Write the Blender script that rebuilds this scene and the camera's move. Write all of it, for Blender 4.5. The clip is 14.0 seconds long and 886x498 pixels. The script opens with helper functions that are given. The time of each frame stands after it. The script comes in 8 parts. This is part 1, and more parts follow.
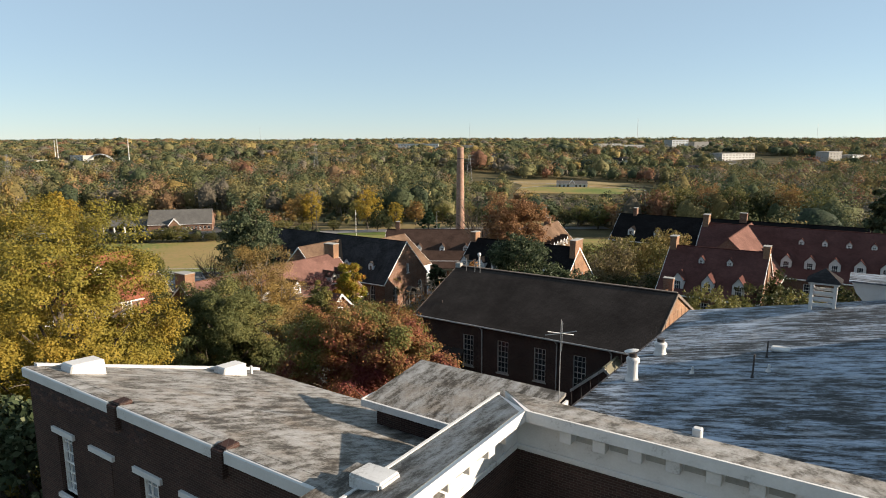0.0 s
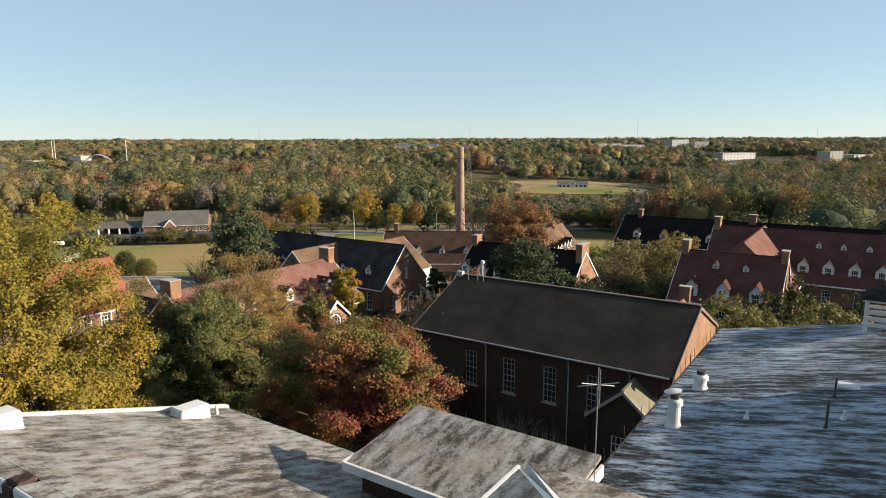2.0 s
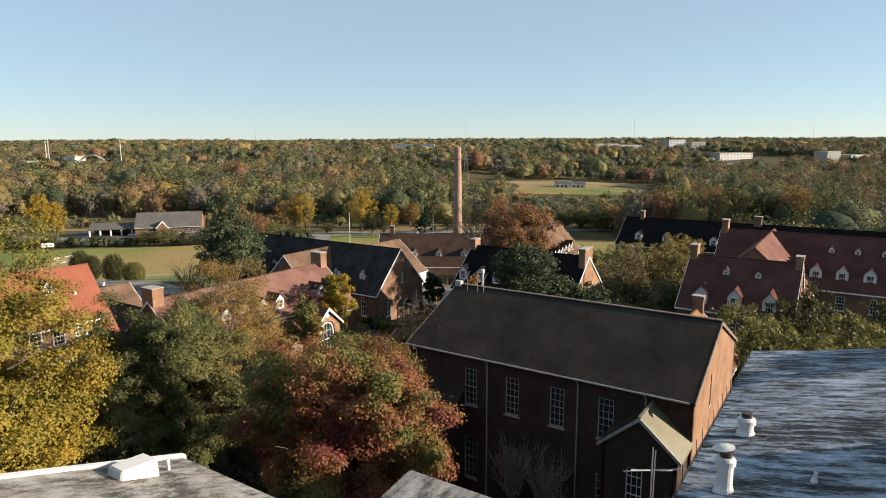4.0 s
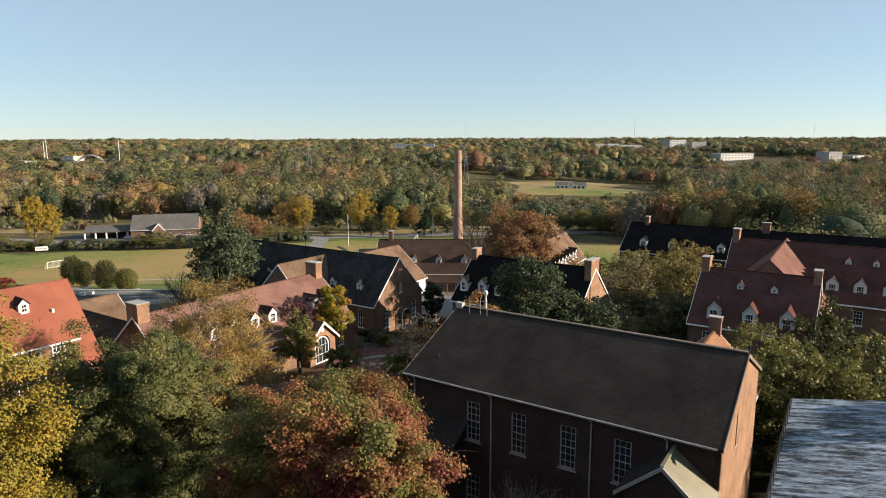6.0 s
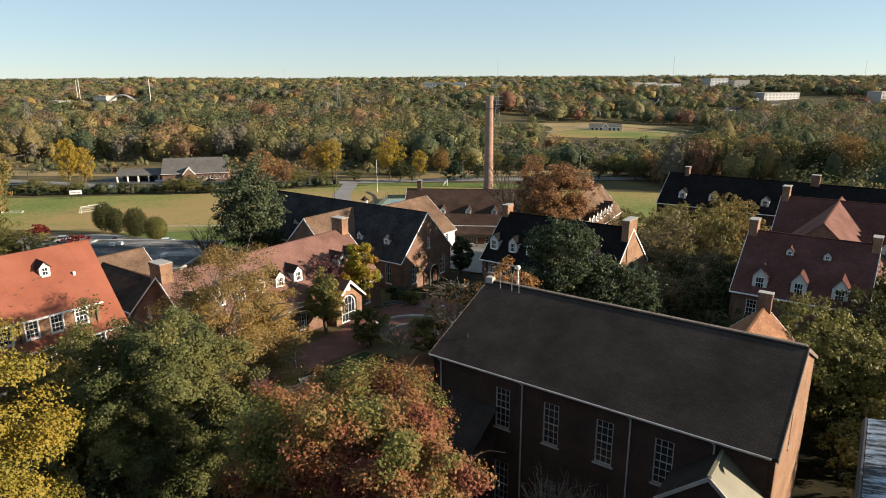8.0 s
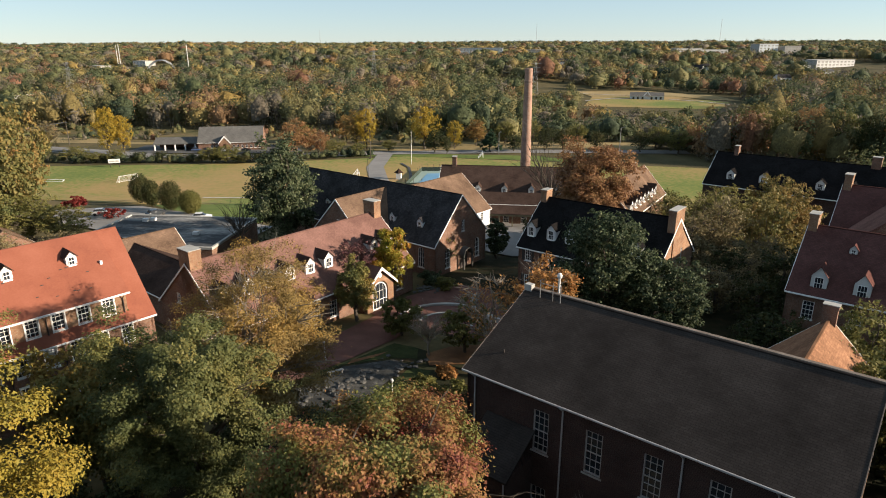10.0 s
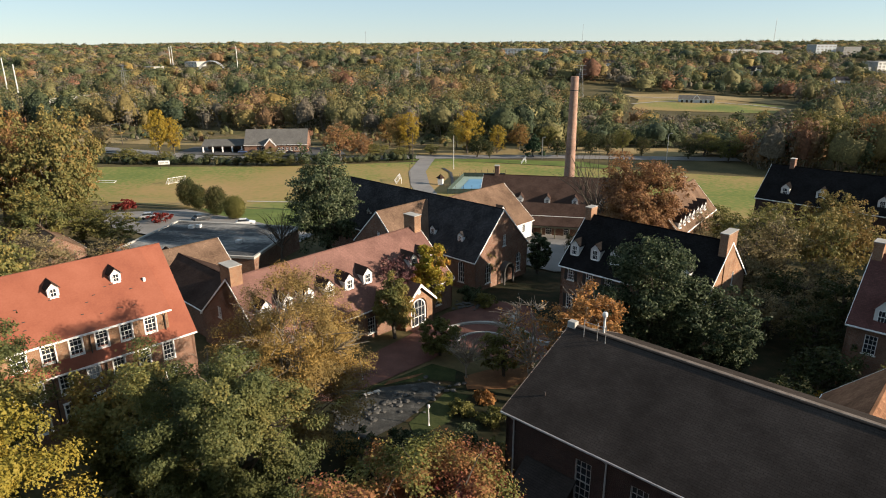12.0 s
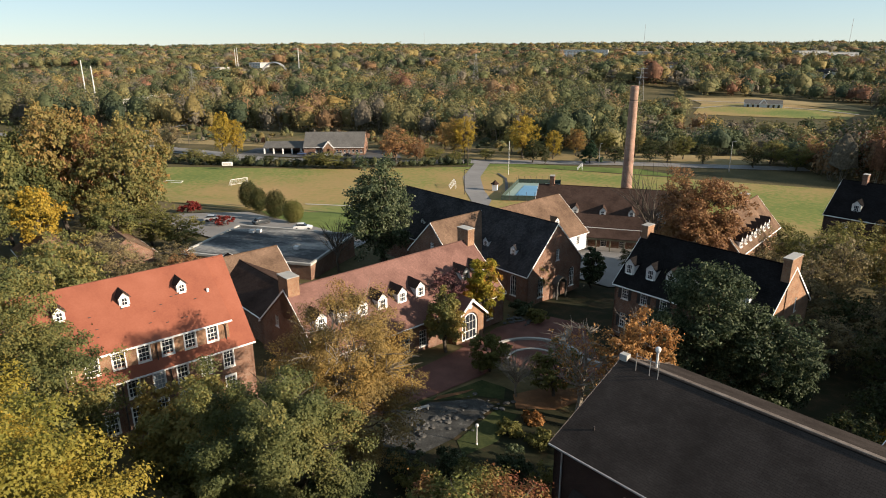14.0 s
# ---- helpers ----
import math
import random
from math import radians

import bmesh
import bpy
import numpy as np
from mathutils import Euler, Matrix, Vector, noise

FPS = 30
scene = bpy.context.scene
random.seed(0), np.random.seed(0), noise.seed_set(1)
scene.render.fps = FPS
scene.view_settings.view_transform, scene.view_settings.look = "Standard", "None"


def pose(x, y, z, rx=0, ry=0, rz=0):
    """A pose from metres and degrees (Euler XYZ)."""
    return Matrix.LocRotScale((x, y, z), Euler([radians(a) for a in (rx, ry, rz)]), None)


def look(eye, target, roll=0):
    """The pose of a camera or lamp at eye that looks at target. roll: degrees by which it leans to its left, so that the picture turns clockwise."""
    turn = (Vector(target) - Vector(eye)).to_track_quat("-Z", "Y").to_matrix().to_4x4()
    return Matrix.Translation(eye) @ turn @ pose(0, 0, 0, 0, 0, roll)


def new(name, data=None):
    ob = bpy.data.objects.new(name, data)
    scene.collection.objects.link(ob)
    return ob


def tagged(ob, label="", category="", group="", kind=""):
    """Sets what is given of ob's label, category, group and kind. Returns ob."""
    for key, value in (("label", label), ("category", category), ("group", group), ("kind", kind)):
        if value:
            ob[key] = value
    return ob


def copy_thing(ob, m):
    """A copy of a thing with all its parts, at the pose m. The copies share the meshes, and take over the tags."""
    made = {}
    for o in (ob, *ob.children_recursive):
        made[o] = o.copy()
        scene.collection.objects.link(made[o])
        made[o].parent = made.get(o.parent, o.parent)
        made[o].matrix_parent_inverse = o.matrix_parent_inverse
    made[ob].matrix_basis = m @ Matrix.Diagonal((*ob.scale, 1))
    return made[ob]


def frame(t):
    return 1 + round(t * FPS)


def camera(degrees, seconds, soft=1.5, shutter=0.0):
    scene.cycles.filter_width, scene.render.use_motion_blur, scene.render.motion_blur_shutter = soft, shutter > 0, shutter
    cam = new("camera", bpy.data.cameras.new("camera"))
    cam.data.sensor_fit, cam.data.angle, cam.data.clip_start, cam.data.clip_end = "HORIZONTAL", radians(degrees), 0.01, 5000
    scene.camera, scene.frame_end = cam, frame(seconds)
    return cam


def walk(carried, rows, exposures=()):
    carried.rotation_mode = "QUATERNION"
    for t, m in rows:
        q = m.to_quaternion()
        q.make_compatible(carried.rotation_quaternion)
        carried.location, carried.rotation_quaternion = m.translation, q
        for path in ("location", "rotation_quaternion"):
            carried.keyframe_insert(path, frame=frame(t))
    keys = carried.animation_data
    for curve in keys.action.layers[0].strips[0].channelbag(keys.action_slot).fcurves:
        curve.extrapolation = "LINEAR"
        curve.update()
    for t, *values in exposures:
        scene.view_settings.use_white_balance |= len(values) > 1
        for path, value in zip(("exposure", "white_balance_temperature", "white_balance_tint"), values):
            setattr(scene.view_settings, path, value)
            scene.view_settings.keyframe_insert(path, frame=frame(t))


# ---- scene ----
cam = camera(69.9, 14.0, 1.0)
PATH = [
    (0, (0.867, -10.383, 22.01), (0.504, 9.33, 18.656), -0.12),
    (0.5, (0.844, -9.194, 21.977), (0.479, 10.52, 18.623), -0.13),
    (1, (0.816, -8.013, 21.943), (0.457, 11.701, 18.59), -0.18),
    (1.5, (0.77, -6.834, 21.916), (0.411, 12.879, 18.559), -0.16),
    (2, (0.713, -5.685, 21.88), (0.364, 14.029, 18.531), -0.18),
    (2.5, (0.677, -4.537, 21.864), (0.349, 15.178, 18.519), -0.21),
    (3, (0.655, -3.459, 21.848), (0.388, 16.257, 18.503), -0.18),
    (4.25, (0.61, -0.94, 21.87), (0.362, 18.777, 18.524), -0.20),
    (5.5, (0.572, 1.552, 22.379), (0.332, 21.267, 19.027), -0.20),
    (6, (0.545, 2.595, 22.811), (0.302, 22.309, 19.451), -0.15),
    (6.5, (0.543, 3.612, 23.253), (0.299, 23.325, 19.885), -0.14),
    (7, (0.532, 4.557, 23.658), (0.271, 24.269, 20.288), -0.09),
    (7.5, (0.531, 5.463, 24.05), (-0.076, 25.071, 20.159), -0.17),
    (8, (0.502, 6.386, 24.488), (-0.665, 25.669, 19.308), -0.23),
    (8.2, (0.504, 6.725, 24.753), (-0.897, 25.847, 19.059), -0.26),
    (8.7, (0.42, 7.72, 25.1), (-1.289, 26.68, 18.969), -0.20),
    (10.5, (-0.042, 11.08, 26.654), (-2.486, 29.947, 20.484), -0.17),
    (11, (-0.112, 11.805, 27.116), (-2.875, 30.627, 20.944), -0.17),
    (11.5, (-0.168, 12.093, 27.524), (-3.266, 30.865, 21.358), -0.19),
    (12, (-0.197, 12.181, 27.943), (-3.653, 30.89, 21.777), -0.18),
    (12.5, (-0.241, 12.2, 28.45), (-4.09, 30.831, 22.281), -0.19),
    (13, (-0.258, 12.25, 28.906), (-4.556, 30.785, 22.744), -0.19),
    (13.5, (-0.221, 12.293, 29.375), (-4.976, 30.719, 23.221), -0.22),
    (14, (-0.236, 12.257, 29.905), (-5.309, 30.599, 23.753), -0.21),
]
walk(cam, [(t, look(eye, target, roll)) for t, eye, target, roll in PATH], [(0.0, 1.3, 6500.0, 10.0), (14.0, 1.3, 6500.0, 10.0)])

# ---- world and sun ----
SUN_AZ = -4.0      # degrees from +x, towards which the sun stands
SUN_EL = 17.5
world = bpy.data.worlds.new("sky")
scene.world = world
world.use_nodes = True
wn = world.node_tree.nodes
sky = wn.new("ShaderNodeTexSky")
sky.sky_type = "NISHITA"
sky.sun_disc = False
sky.sun_elevation = radians(SUN_EL)
sky.sun_rotation = radians(SUN_AZ - 90.0)
sky.altitude = 250.0
sky.air_density = 0.8
sky.dust_density = 0.0
sky.ozone_density = 1.8
wn["Background"].inputs["Strength"].default_value = 0.063
veil = wn.new("ShaderNodeMixRGB")     # thin even haze over the clear sky
veil.inputs["Fac"].default_value = 0.6
veil.inputs["Color2"].default_value = (3.15, 4.1, 4.75, 1)
world.node_tree.links.new(sky.outputs[0], veil.inputs["Color1"])
world.node_tree.links.new(veil.outputs[0], wn["Background"].inputs["Color"])
sun_data = bpy.data.lights.new("sun", "SUN")
sun_data.energy = 5.0
sun_data.angle = radians(0.55)
sun_data.color = (1.0, 0.84, 0.66)
sun = new("sun", sun_data)
ce = math.cos(radians(SUN_EL))
sun_dir = Vector((ce * math.cos(radians(SUN_AZ)), ce * math.sin(radians(SUN_AZ)), math.sin(radians(SUN_EL))))
sun.matrix_world = look((0, 0, 200), Vector((0, 0, 200)) - sun_dir)

# ---- materials ----
def mat(name, color, rough=0.8, metal=0.0):
    m = bpy.data.materials.new(name)
    m.use_nodes = True
    b = m.node_tree.nodes["Principled BSDF"]
    b.inputs["Base Color"].default_value = (*color, 1)
    b.inputs["Roughness"].default_value = rough
    b.inputs["Metallic"].default_value = metal
    return m


def add(m, kind, **values):
    n = m.node_tree.nodes.new("ShaderNode" + kind)
    for k, v in values.items():
        n.inputs[k.replace("_", " ")].default_value = v
    return n


def tie(m, a, out, b, inp):
    m.node_tree.links.new(a.outputs[out], b.inputs[inp])


def ramp(m, stops, src=None, out="Fac"):
    r = m.node_tree.nodes.new("ShaderNodeValToRGB")
    e = r.color_ramp.elements
    while len(e) < len(stops):
        e.new(0.5)
    for el, (p, c) in zip(e, stops):
        el.position, el.color = p, (*c, 1)
    if src:
        tie(m, src, out, r, "Fac")
    return r


def coords(m, scale=(1, 1, 1), rot=(0, 0, 0), space="Object"):
    tc, mp = add(m, "TexCoord"), add(m, "Mapping")
    mp.inputs["Scale"].default_value = scale
    mp.inputs["Rotation"].default_value = [radians(r) for r in rot]
    tie(m, tc, space, mp, "Vector")
    return mp


def noise_tex(m, vec, scale, detail=4.0, rough=0.55):
    n = add(m, "TexNoise", Scale=scale, Detail=detail, Roughness=rough)
    tie(m, vec, "Vector", n, "Vector")
    return n


def mix(m, a, ao, b, bo, fac, fo="Fac", blend="MIX", factor=None):
    x = m.node_tree.nodes.new("ShaderNodeMixRGB")
    x.blend_type = blend
    if factor is not None:
        x.inputs["Fac"].default_value = factor
    if fac:
        tie(m, fac, fo, x, "Fac")
    for s, so, slot in ((a, ao, "Color1"), (b, bo, "Color2")):
        if isinstance(s, tuple):
            x.inputs[slot].default_value = (*s, 1)
        else:
            tie(m, s, so, x, slot)
    return x


def bump(m, src, out, strength=0.4, dist=0.02):
    b = add(m, "Bump", Strength=strength, Distance=dist)
    tie(m, src, out, b, "Height")
    tie(m, b, "Normal", m.node_tree.nodes["Principled BSDF"], "Normal")
    return b


def base(m, src, out="Color"):
    tie(m, src, out, m.node_tree.nodes["Principled BSDF"], "Base Color")


def mottled(name, stops, scale=2.0, fine=25.0, rough=0.8, bumpy=0.3, dist=0.01, stretch=(1, 1, 1), metal=0.0, space="Object"):
    """Two scales of noise through a ramp, with fine relief."""
    m = mat(name, stops[0][1], rough, metal)
    v = coords(m, stretch, space=space)
    big, small = noise_tex(m, v, scale, 5), noise_tex(m, v, fine, 3)
    f = add(m, "Math")
    f.operation = "MULTIPLY_ADD"
    tie(m, small, "Fac", f, 0)
    f.inputs[1].default_value = 0.45
    g = add(m, "Math")
    g.operation = "MULTIPLY_ADD"
    tie(m, big, "Fac", g, 0)
    g.inputs[1].default_value = 0.9
    g.inputs[2].default_value = -0.17
    tie(m, g, 0, f, 2)
    r = ramp(m, stops, f, 0)
    base(m, r)
    bump(m, small, "Fac", bumpy, dist)
    if rough >= 0.8:
        m.node_tree.nodes["Principled BSDF"].inputs["Specular IOR Level"].default_value = 0.1
    return m


def brick_mat(name, c1, c2, mortar, w=0.215, h=0.075, rough=0.85):
    """Brick courses in wall coordinates: along the wall and up, from the normal's main axis."""
    m = mat(name, c1, rough)
    m.node_tree.nodes["Principled BSDF"].inputs["Specular IOR Level"].default_value = 0.12
    tc, sep = add(m, "TexCoord"), add(m, "SeparateXYZ")
    tie(m, tc, "Object", sep, "Vector")
    along = add(m, "Math")
    tie(m, sep, "X", along, 0)
    tie(m, sep, "Y", along, 1)
    com = add(m, "CombineXYZ")
    tie(m, along, 0, com, "X")
    tie(m, sep, "Z", com, "Y")
    br = add(m, "TexBrick", Scale=1.0, Mortar_Size=0.008, Brick_Width=w, Row_Height=h, Bias=0.0)
    br.inputs["Color1"].default_value = (*c1, 1)
    br.inputs["Color2"].default_value = (*c2, 1)
    br.inputs["Mortar"].default_value = (*mortar, 1)
    tie(m, com, "Vector", br, "Vector")
    v = coords(m)
    n = noise_tex(m, v, 0.6, 6)
    r = ramp(m, [(0.3, (0.62, 0.6, 0.6)), (0.7, (1.15, 1.1, 1.05))], n)
    x = mix(m, br, "Color", r, "Color", None, blend="MULTIPLY", factor=0.9)
    base(m, x)
    bump(m, br, "Fac", -0.5, 0.01)
    return m


def shingle_mat(name, c1, c2, row=0.2, width=0.3, patch=0.5, rough=0.85, tint=None):
    """Courses of shingles: rows along the roof, staggered, patchy with age."""
    m = mat(name, c1, rough)
    m.node_tree.nodes["Principled BSDF"].inputs["Specular IOR Level"].default_value = 0.0
    uv = add(m, "TexCoord")
    br = add(m, "TexBrick", Scale=1.0, Mortar_Size=0.012, Brick_Width=width, Row_Height=row, Bias=-0.1)
    br.inputs["Color1"].default_value = (*c1, 1)
    br.inputs["Color2"].default_value = (*c2, 1)
    br.inputs["Mortar"].default_value = tuple(v * 0.7 for v in c1) + (1,)
    tie(m, uv, "UV", br, "Vector")
    v = coords(m)
    n, f = noise_tex(m, v, 0.35, 6, 0.6), noise_tex(m, v, 9.0, 3)
    r = ramp(m, [(0.32, (1 - patch,) * 3), (0.68, tint or (1 + patch * 0.5,) * 3)], n)
    x = mix(m, br, "Color", r, "Color", None, blend="MULTIPLY", factor=0.95)
    r2 = ramp(m, [(0.3, (0.8, 0.8, 0.8)), (0.7, (1.12, 1.12, 1.12))], f)
    y = mix(m, x, "Color", r2, "Color", None, blend="MULTIPLY", factor=0.8)
    base(m, y)
    bump(m, br, "Fac", -0.5, 0.015)
    return m


def leaf_mat(name, stops, scale=0.35, fine=0.5):
    """Leaves: hue by patches of the crown, by tree and by leaf; light shines through a little."""
    m = mat(name, stops[0][1], 0.6)
    nt, p = m.node_tree, m.node_tree.nodes["Principled BSDF"]
    geo, oi = add(m, "NewGeometry"), add(m, "ObjectInfo")
    v = coords(m)
    n = noise_tex(m, v, scale, 3)
    a = add(m, "Math")
    a.operation = "MULTIPLY_ADD"
    tie(m, geo, "Random Per Island", a, 0)
    a.inputs[1].default_value = fine
    tie(m, n, "Fac", a, 2)
    b = add(m, "Math")
    b.operation = "MULTIPLY_ADD"
    tie(m, oi, "Random", b, 0)
    b.inputs[1].default_value = 0.22
    tie(m, a, 0, b, 2)
    c = add(m, "Math")
    c.operation = "SUBTRACT"
    tie(m, b, 0, c, 0)
    c.inputs[1].default_value = fine * 0.5 + 0.11
    r = ramp(m, stops, c, 0)
    base(m, r)
    p.inputs["Specular IOR Level"].default_value = 0.15
    tr, mx = add(m, "BsdfTranslucent"), add(m, "MixShader", Fac=0.3)
    tie(m, r, "Color", tr, "Color")
    tie(m, p, "BSDF", mx, 1)
    tie(m, tr, "BSDF", mx, 2)
    tie(m, mx, 0, nt.nodes["Material Output"], "Surface")
    return m


def wood_mat_tinted(name):
    """Far woods: hue from each tree's hazy tint, varied clump by clump and leaf by leaf."""
    m = mat(name, (0.1, 0.09, 0.04), 0.75)
    p = m.node_tree.nodes["Principled BSDF"]
    at, geo = add(m, "Attribute"), add(m, "NewGeometry")
    at.attribute_name = "tint"
    v = coords(m)
    n, f = noise_tex(m, v, 0.16, 4, 0.7), noise_tex(m, v, 1.1, 4, 0.7)
    r = ramp(m, [(0.0, (0.92, 0.92, 0.93)), (1.0, (1.08, 1.08, 1.06))], geo, "Random Per Island")
    x = mix(m, at, "Color", r, "Color", None, blend="MULTIPLY", factor=1.0)
    r2 = ramp(m, [(0.34, (0.8, 0.82, 0.84)), (0.66, (1.2, 1.17, 1.12))], n)
    y = mix(m, x, "Color", r2, "Color", None, blend="MULTIPLY", factor=1.0)
    r3 = ramp(m, [(0.36, (0.66, 0.66, 0.66)), (0.62, (1.2, 1.2, 1.18))], f)
    z = mix(m, y, "Color", r3, "Color", None, blend="MULTIPLY", factor=1.0)
    base(m, z)
    bump(m, f, "Fac", 0.8, 0.5)
    p.inputs["Specular IOR Level"].default_value = 0.1
    tr, mx = add(m, "BsdfTranslucent"), add(m, "MixShader", Fac=0.25)
    tie(m, z, "Color", tr, "Color")
    tie(m, p, "BSDF", mx, 1)
    tie(m, tr, "BSDF", mx, 2)
    tie(m, mx, 0, m.node_tree.nodes["Material Output"], "Surface")
    return m


def coated_roof(name, tones, stretch, scale, down, grain):
    """White roof coating worn through in long streaks, with black grime, thin rust and a fine grain; tones run from bare to white."""
    m = mat(name, (0.4, 0.4, 0.4), 0.6)
    m.node_tree.nodes["Principled BSDF"].inputs["Specular IOR Level"].default_value = 0.15
    lay = lambda k: (1.0, k, 1.0) if down else (k, 1.0, 1.0)
    n = noise_tex(m, coords(m, lay(stretch)), scale, 6, 0.62)
    f = noise_tex(m, coords(m, lay(stretch * 2.2)), scale * 4.0, 8, 0.75)
    b = noise_tex(m, coords(m, lay(0.5)), 0.42, 4, 0.6)
    total = None
    for src, k in ((n, 0.95), (f, grain), (b, 0.45)):
        q = add(m, "Math")
        q.operation = "MULTIPLY_ADD"
        tie(m, src, "Fac", q, 0)
        q.inputs[1].default_value = k
        if total:
            tie(m, total, 0, q, 2)
        else:
            q.inputs[2].default_value = 0.5 - 0.5 * (0.95 + grain + 0.45)
        total = q
    r = ramp(m, [(0.5 + p, c) for p, c in tones], total, 0)
    g = noise_tex(m, coords(m), 0.7, 6, 0.7)
    rg = ramp(m, [(0.36, (0.78, 0.68, 0.58)), (0.52, (1.0, 1.0, 1.0))], g)
    z = mix(m, r, "Color", rg, "Color", None, blend="MULTIPLY", factor=0.8)
    base(m, z)
    bump(m, total, 0, 0.6, 0.03)
    return m


M = {}
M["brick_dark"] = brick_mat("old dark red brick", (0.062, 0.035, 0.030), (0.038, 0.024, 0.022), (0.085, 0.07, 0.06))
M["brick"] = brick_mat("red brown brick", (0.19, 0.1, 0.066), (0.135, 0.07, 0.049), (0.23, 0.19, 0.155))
# warm brick of some walls, and a lit copy for sunward gables
M["brick_warm_and_lit"] = brick_mat("warm orange and sunlit brick", (0.245, 0.135, 0.08), (0.185, 0.098, 0.06), (0.27, 0.215, 0.155))
bp = mat("single old brick", (0.05, 0.025, 0.02), 0.85)
r_ = ramp(bp, [(0.0, (0.0208, 0.0128, 0.012)), (0.5, (0.0384, 0.0192, 0.016)), (0.85, (0.06, 0.0272, 0.0208)), (1.0, (0.088, 0.048, 0.036))], add(bp, "ObjectInfo"), "Random")
base(bp, r_)
bump(bp, noise_tex(bp, coords(bp), 30, 4), "Fac", 0.5, 0.01)
M["brick_piece"] = bp
M["slate"] = shingle_mat("dark grey slate", (0.04, 0.0335, 0.030), (0.046, 0.039, 0.035), 0.16, 0.4, 0.35)
M["slate_black"] = shingle_mat("near black slate", (0.0125, 0.0117, 0.0117), (0.0187, 0.0172, 0.0172), 0.24, 0.32, 0.35)
M["slate_mid"] = shingle_mat("weathered grey slate", (0.0351, 0.0335, 0.0351), (0.0585, 0.0546, 0.0546), 0.22, 0.3, 0.45)
M["tile_red"] = mottled("orange red roof paint", [(0.25, (0.165, 0.056, 0.036)), (0.5, (0.205, 0.071, 0.044)), (0.75, (0.235, 0.086, 0.055))], 0.4, 6.0, 0.8, 0.25, 0.015)
M["tile_red"].node_tree.nodes["Principled BSDF"].inputs["Specular IOR Level"].default_value = 0.1
M["tile_pink"] = shingle_mat("faded red and sunlit maroon tiles", (0.178, 0.099, 0.082), (0.15, 0.082, 0.069), 0.2, 0.28, 0.28)
M["tile_brown"] = shingle_mat("brown clay tiles", (0.158, 0.105, 0.073), (0.115, 0.075, 0.054), 0.2, 0.26, 0.4)
M["tile_rust"] = shingle_mat("rusty orange clay tiles", (0.28, 0.15, 0.09), (0.19, 0.1, 0.062), 0.2, 0.26, 0.4)
M["tile_maroon"] = shingle_mat("maroon clay tiles", (0.108, 0.051, 0.045), (0.082, 0.041, 0.037), 0.2, 0.28, 0.3)
M["tile_darkbrown"] = shingle_mat("dark brown shingles", (0.064, 0.042, 0.034), (0.048, 0.033, 0.028), 0.22, 0.3, 0.4)
M["shingle_grey"] = shingle_mat("grey asphalt shingles", (0.133, 0.129, 0.121), (0.101, 0.0975, 0.0936), 0.2, 0.35, 0.2)
M["white"] = mottled("weathered white paint", [(0.25, (0.3, 0.285, 0.265)), (0.4, (0.5, 0.492, 0.478)), (0.8, (0.6, 0.594, 0.58))], 1.2, 18, 0.6, 0.15)
M["trim"] = mottled("chalky white trim", [(0.2, (0.57, 0.551, 0.522)), (0.6, (0.76, 0.75, 0.731))], 3.0, 30, 0.5, 0.1)
M["gutter"] = mottled("dull painted metal", [(0.2, (0.25, 0.234, 0.218)), (0.7, (0.39, 0.374, 0.359))], 2.0, 20, 0.5, 0.1)
M["coping"] = mottled("brown weathered coping", [(0.3, (0.101, 0.078, 0.0624)), (0.7, (0.187, 0.156, 0.133))], 1.0, 12, 0.8, 0.2)
M["iron"] = mottled("dark rusted iron", [(0.3, (0.0156, 0.014, 0.0133)), (0.7, (0.0468, 0.0351, 0.0312))], 5, 40, 0.6, 0.2)
M["steel"] = mottled("grey galvanised steel", [(0.3, (0.234, 0.234, 0.234)), (0.7, (0.39, 0.39, 0.39))], 4, 30, 0.45, 0.1, metal=0.6)
M["coat_left"] = coated_roof("worn white roof coating", [(-0.24, (0.035, 0.03, 0.025)), (-0.11, (0.075, 0.067, 0.057)), (-0.04, (0.145, 0.136, 0.122)), (0.02, (0.215, 0.207, 0.194)), (0.2, (0.315, 0.31, 0.3))], 0.3, 3.0, True, 0.65)
# bluish, lowered tones put sky-lit shade into the streaked coating
M["coat_right"] = coated_roof("streaked white roof coating tinted for shade", [(-0.22, (0.007, 0.0075, 0.0085)), (-0.1, (0.022, 0.023, 0.025)), (-0.04, (0.07, 0.074, 0.08)), (0.02, (0.165, 0.197, 0.24)), (0.17, (0.355, 0.405, 0.48))], 0.12, 3.2, False, 0.7)
M["concrete"] = mottled("pale concrete", [(0.25, (0.235, 0.227, 0.21)), (0.7, (0.378, 0.37, 0.344))], 0.5, 10, 0.85, 0.2)
M["asphalt"] = mottled("worn asphalt", [(0.25, (0.0468, 0.0468, 0.0484)), (0.7, (0.0936, 0.092, 0.0897))], 0.15, 6, 0.85, 0.2)
M["membrane"] = mottled("stained grey roof membrane", [(0.3, (0.03, 0.031, 0.033)), (0.47, (0.05, 0.052, 0.055)), (0.55, (0.12, 0.12, 0.118)), (0.7, (0.27, 0.265, 0.25))], 0.12, 2.0, 0.8, 0.2, stretch=(0.5, 2.4, 1))
M["membrane"].node_tree.nodes["Principled BSDF"].inputs["Specular IOR Level"].default_value = 0.1
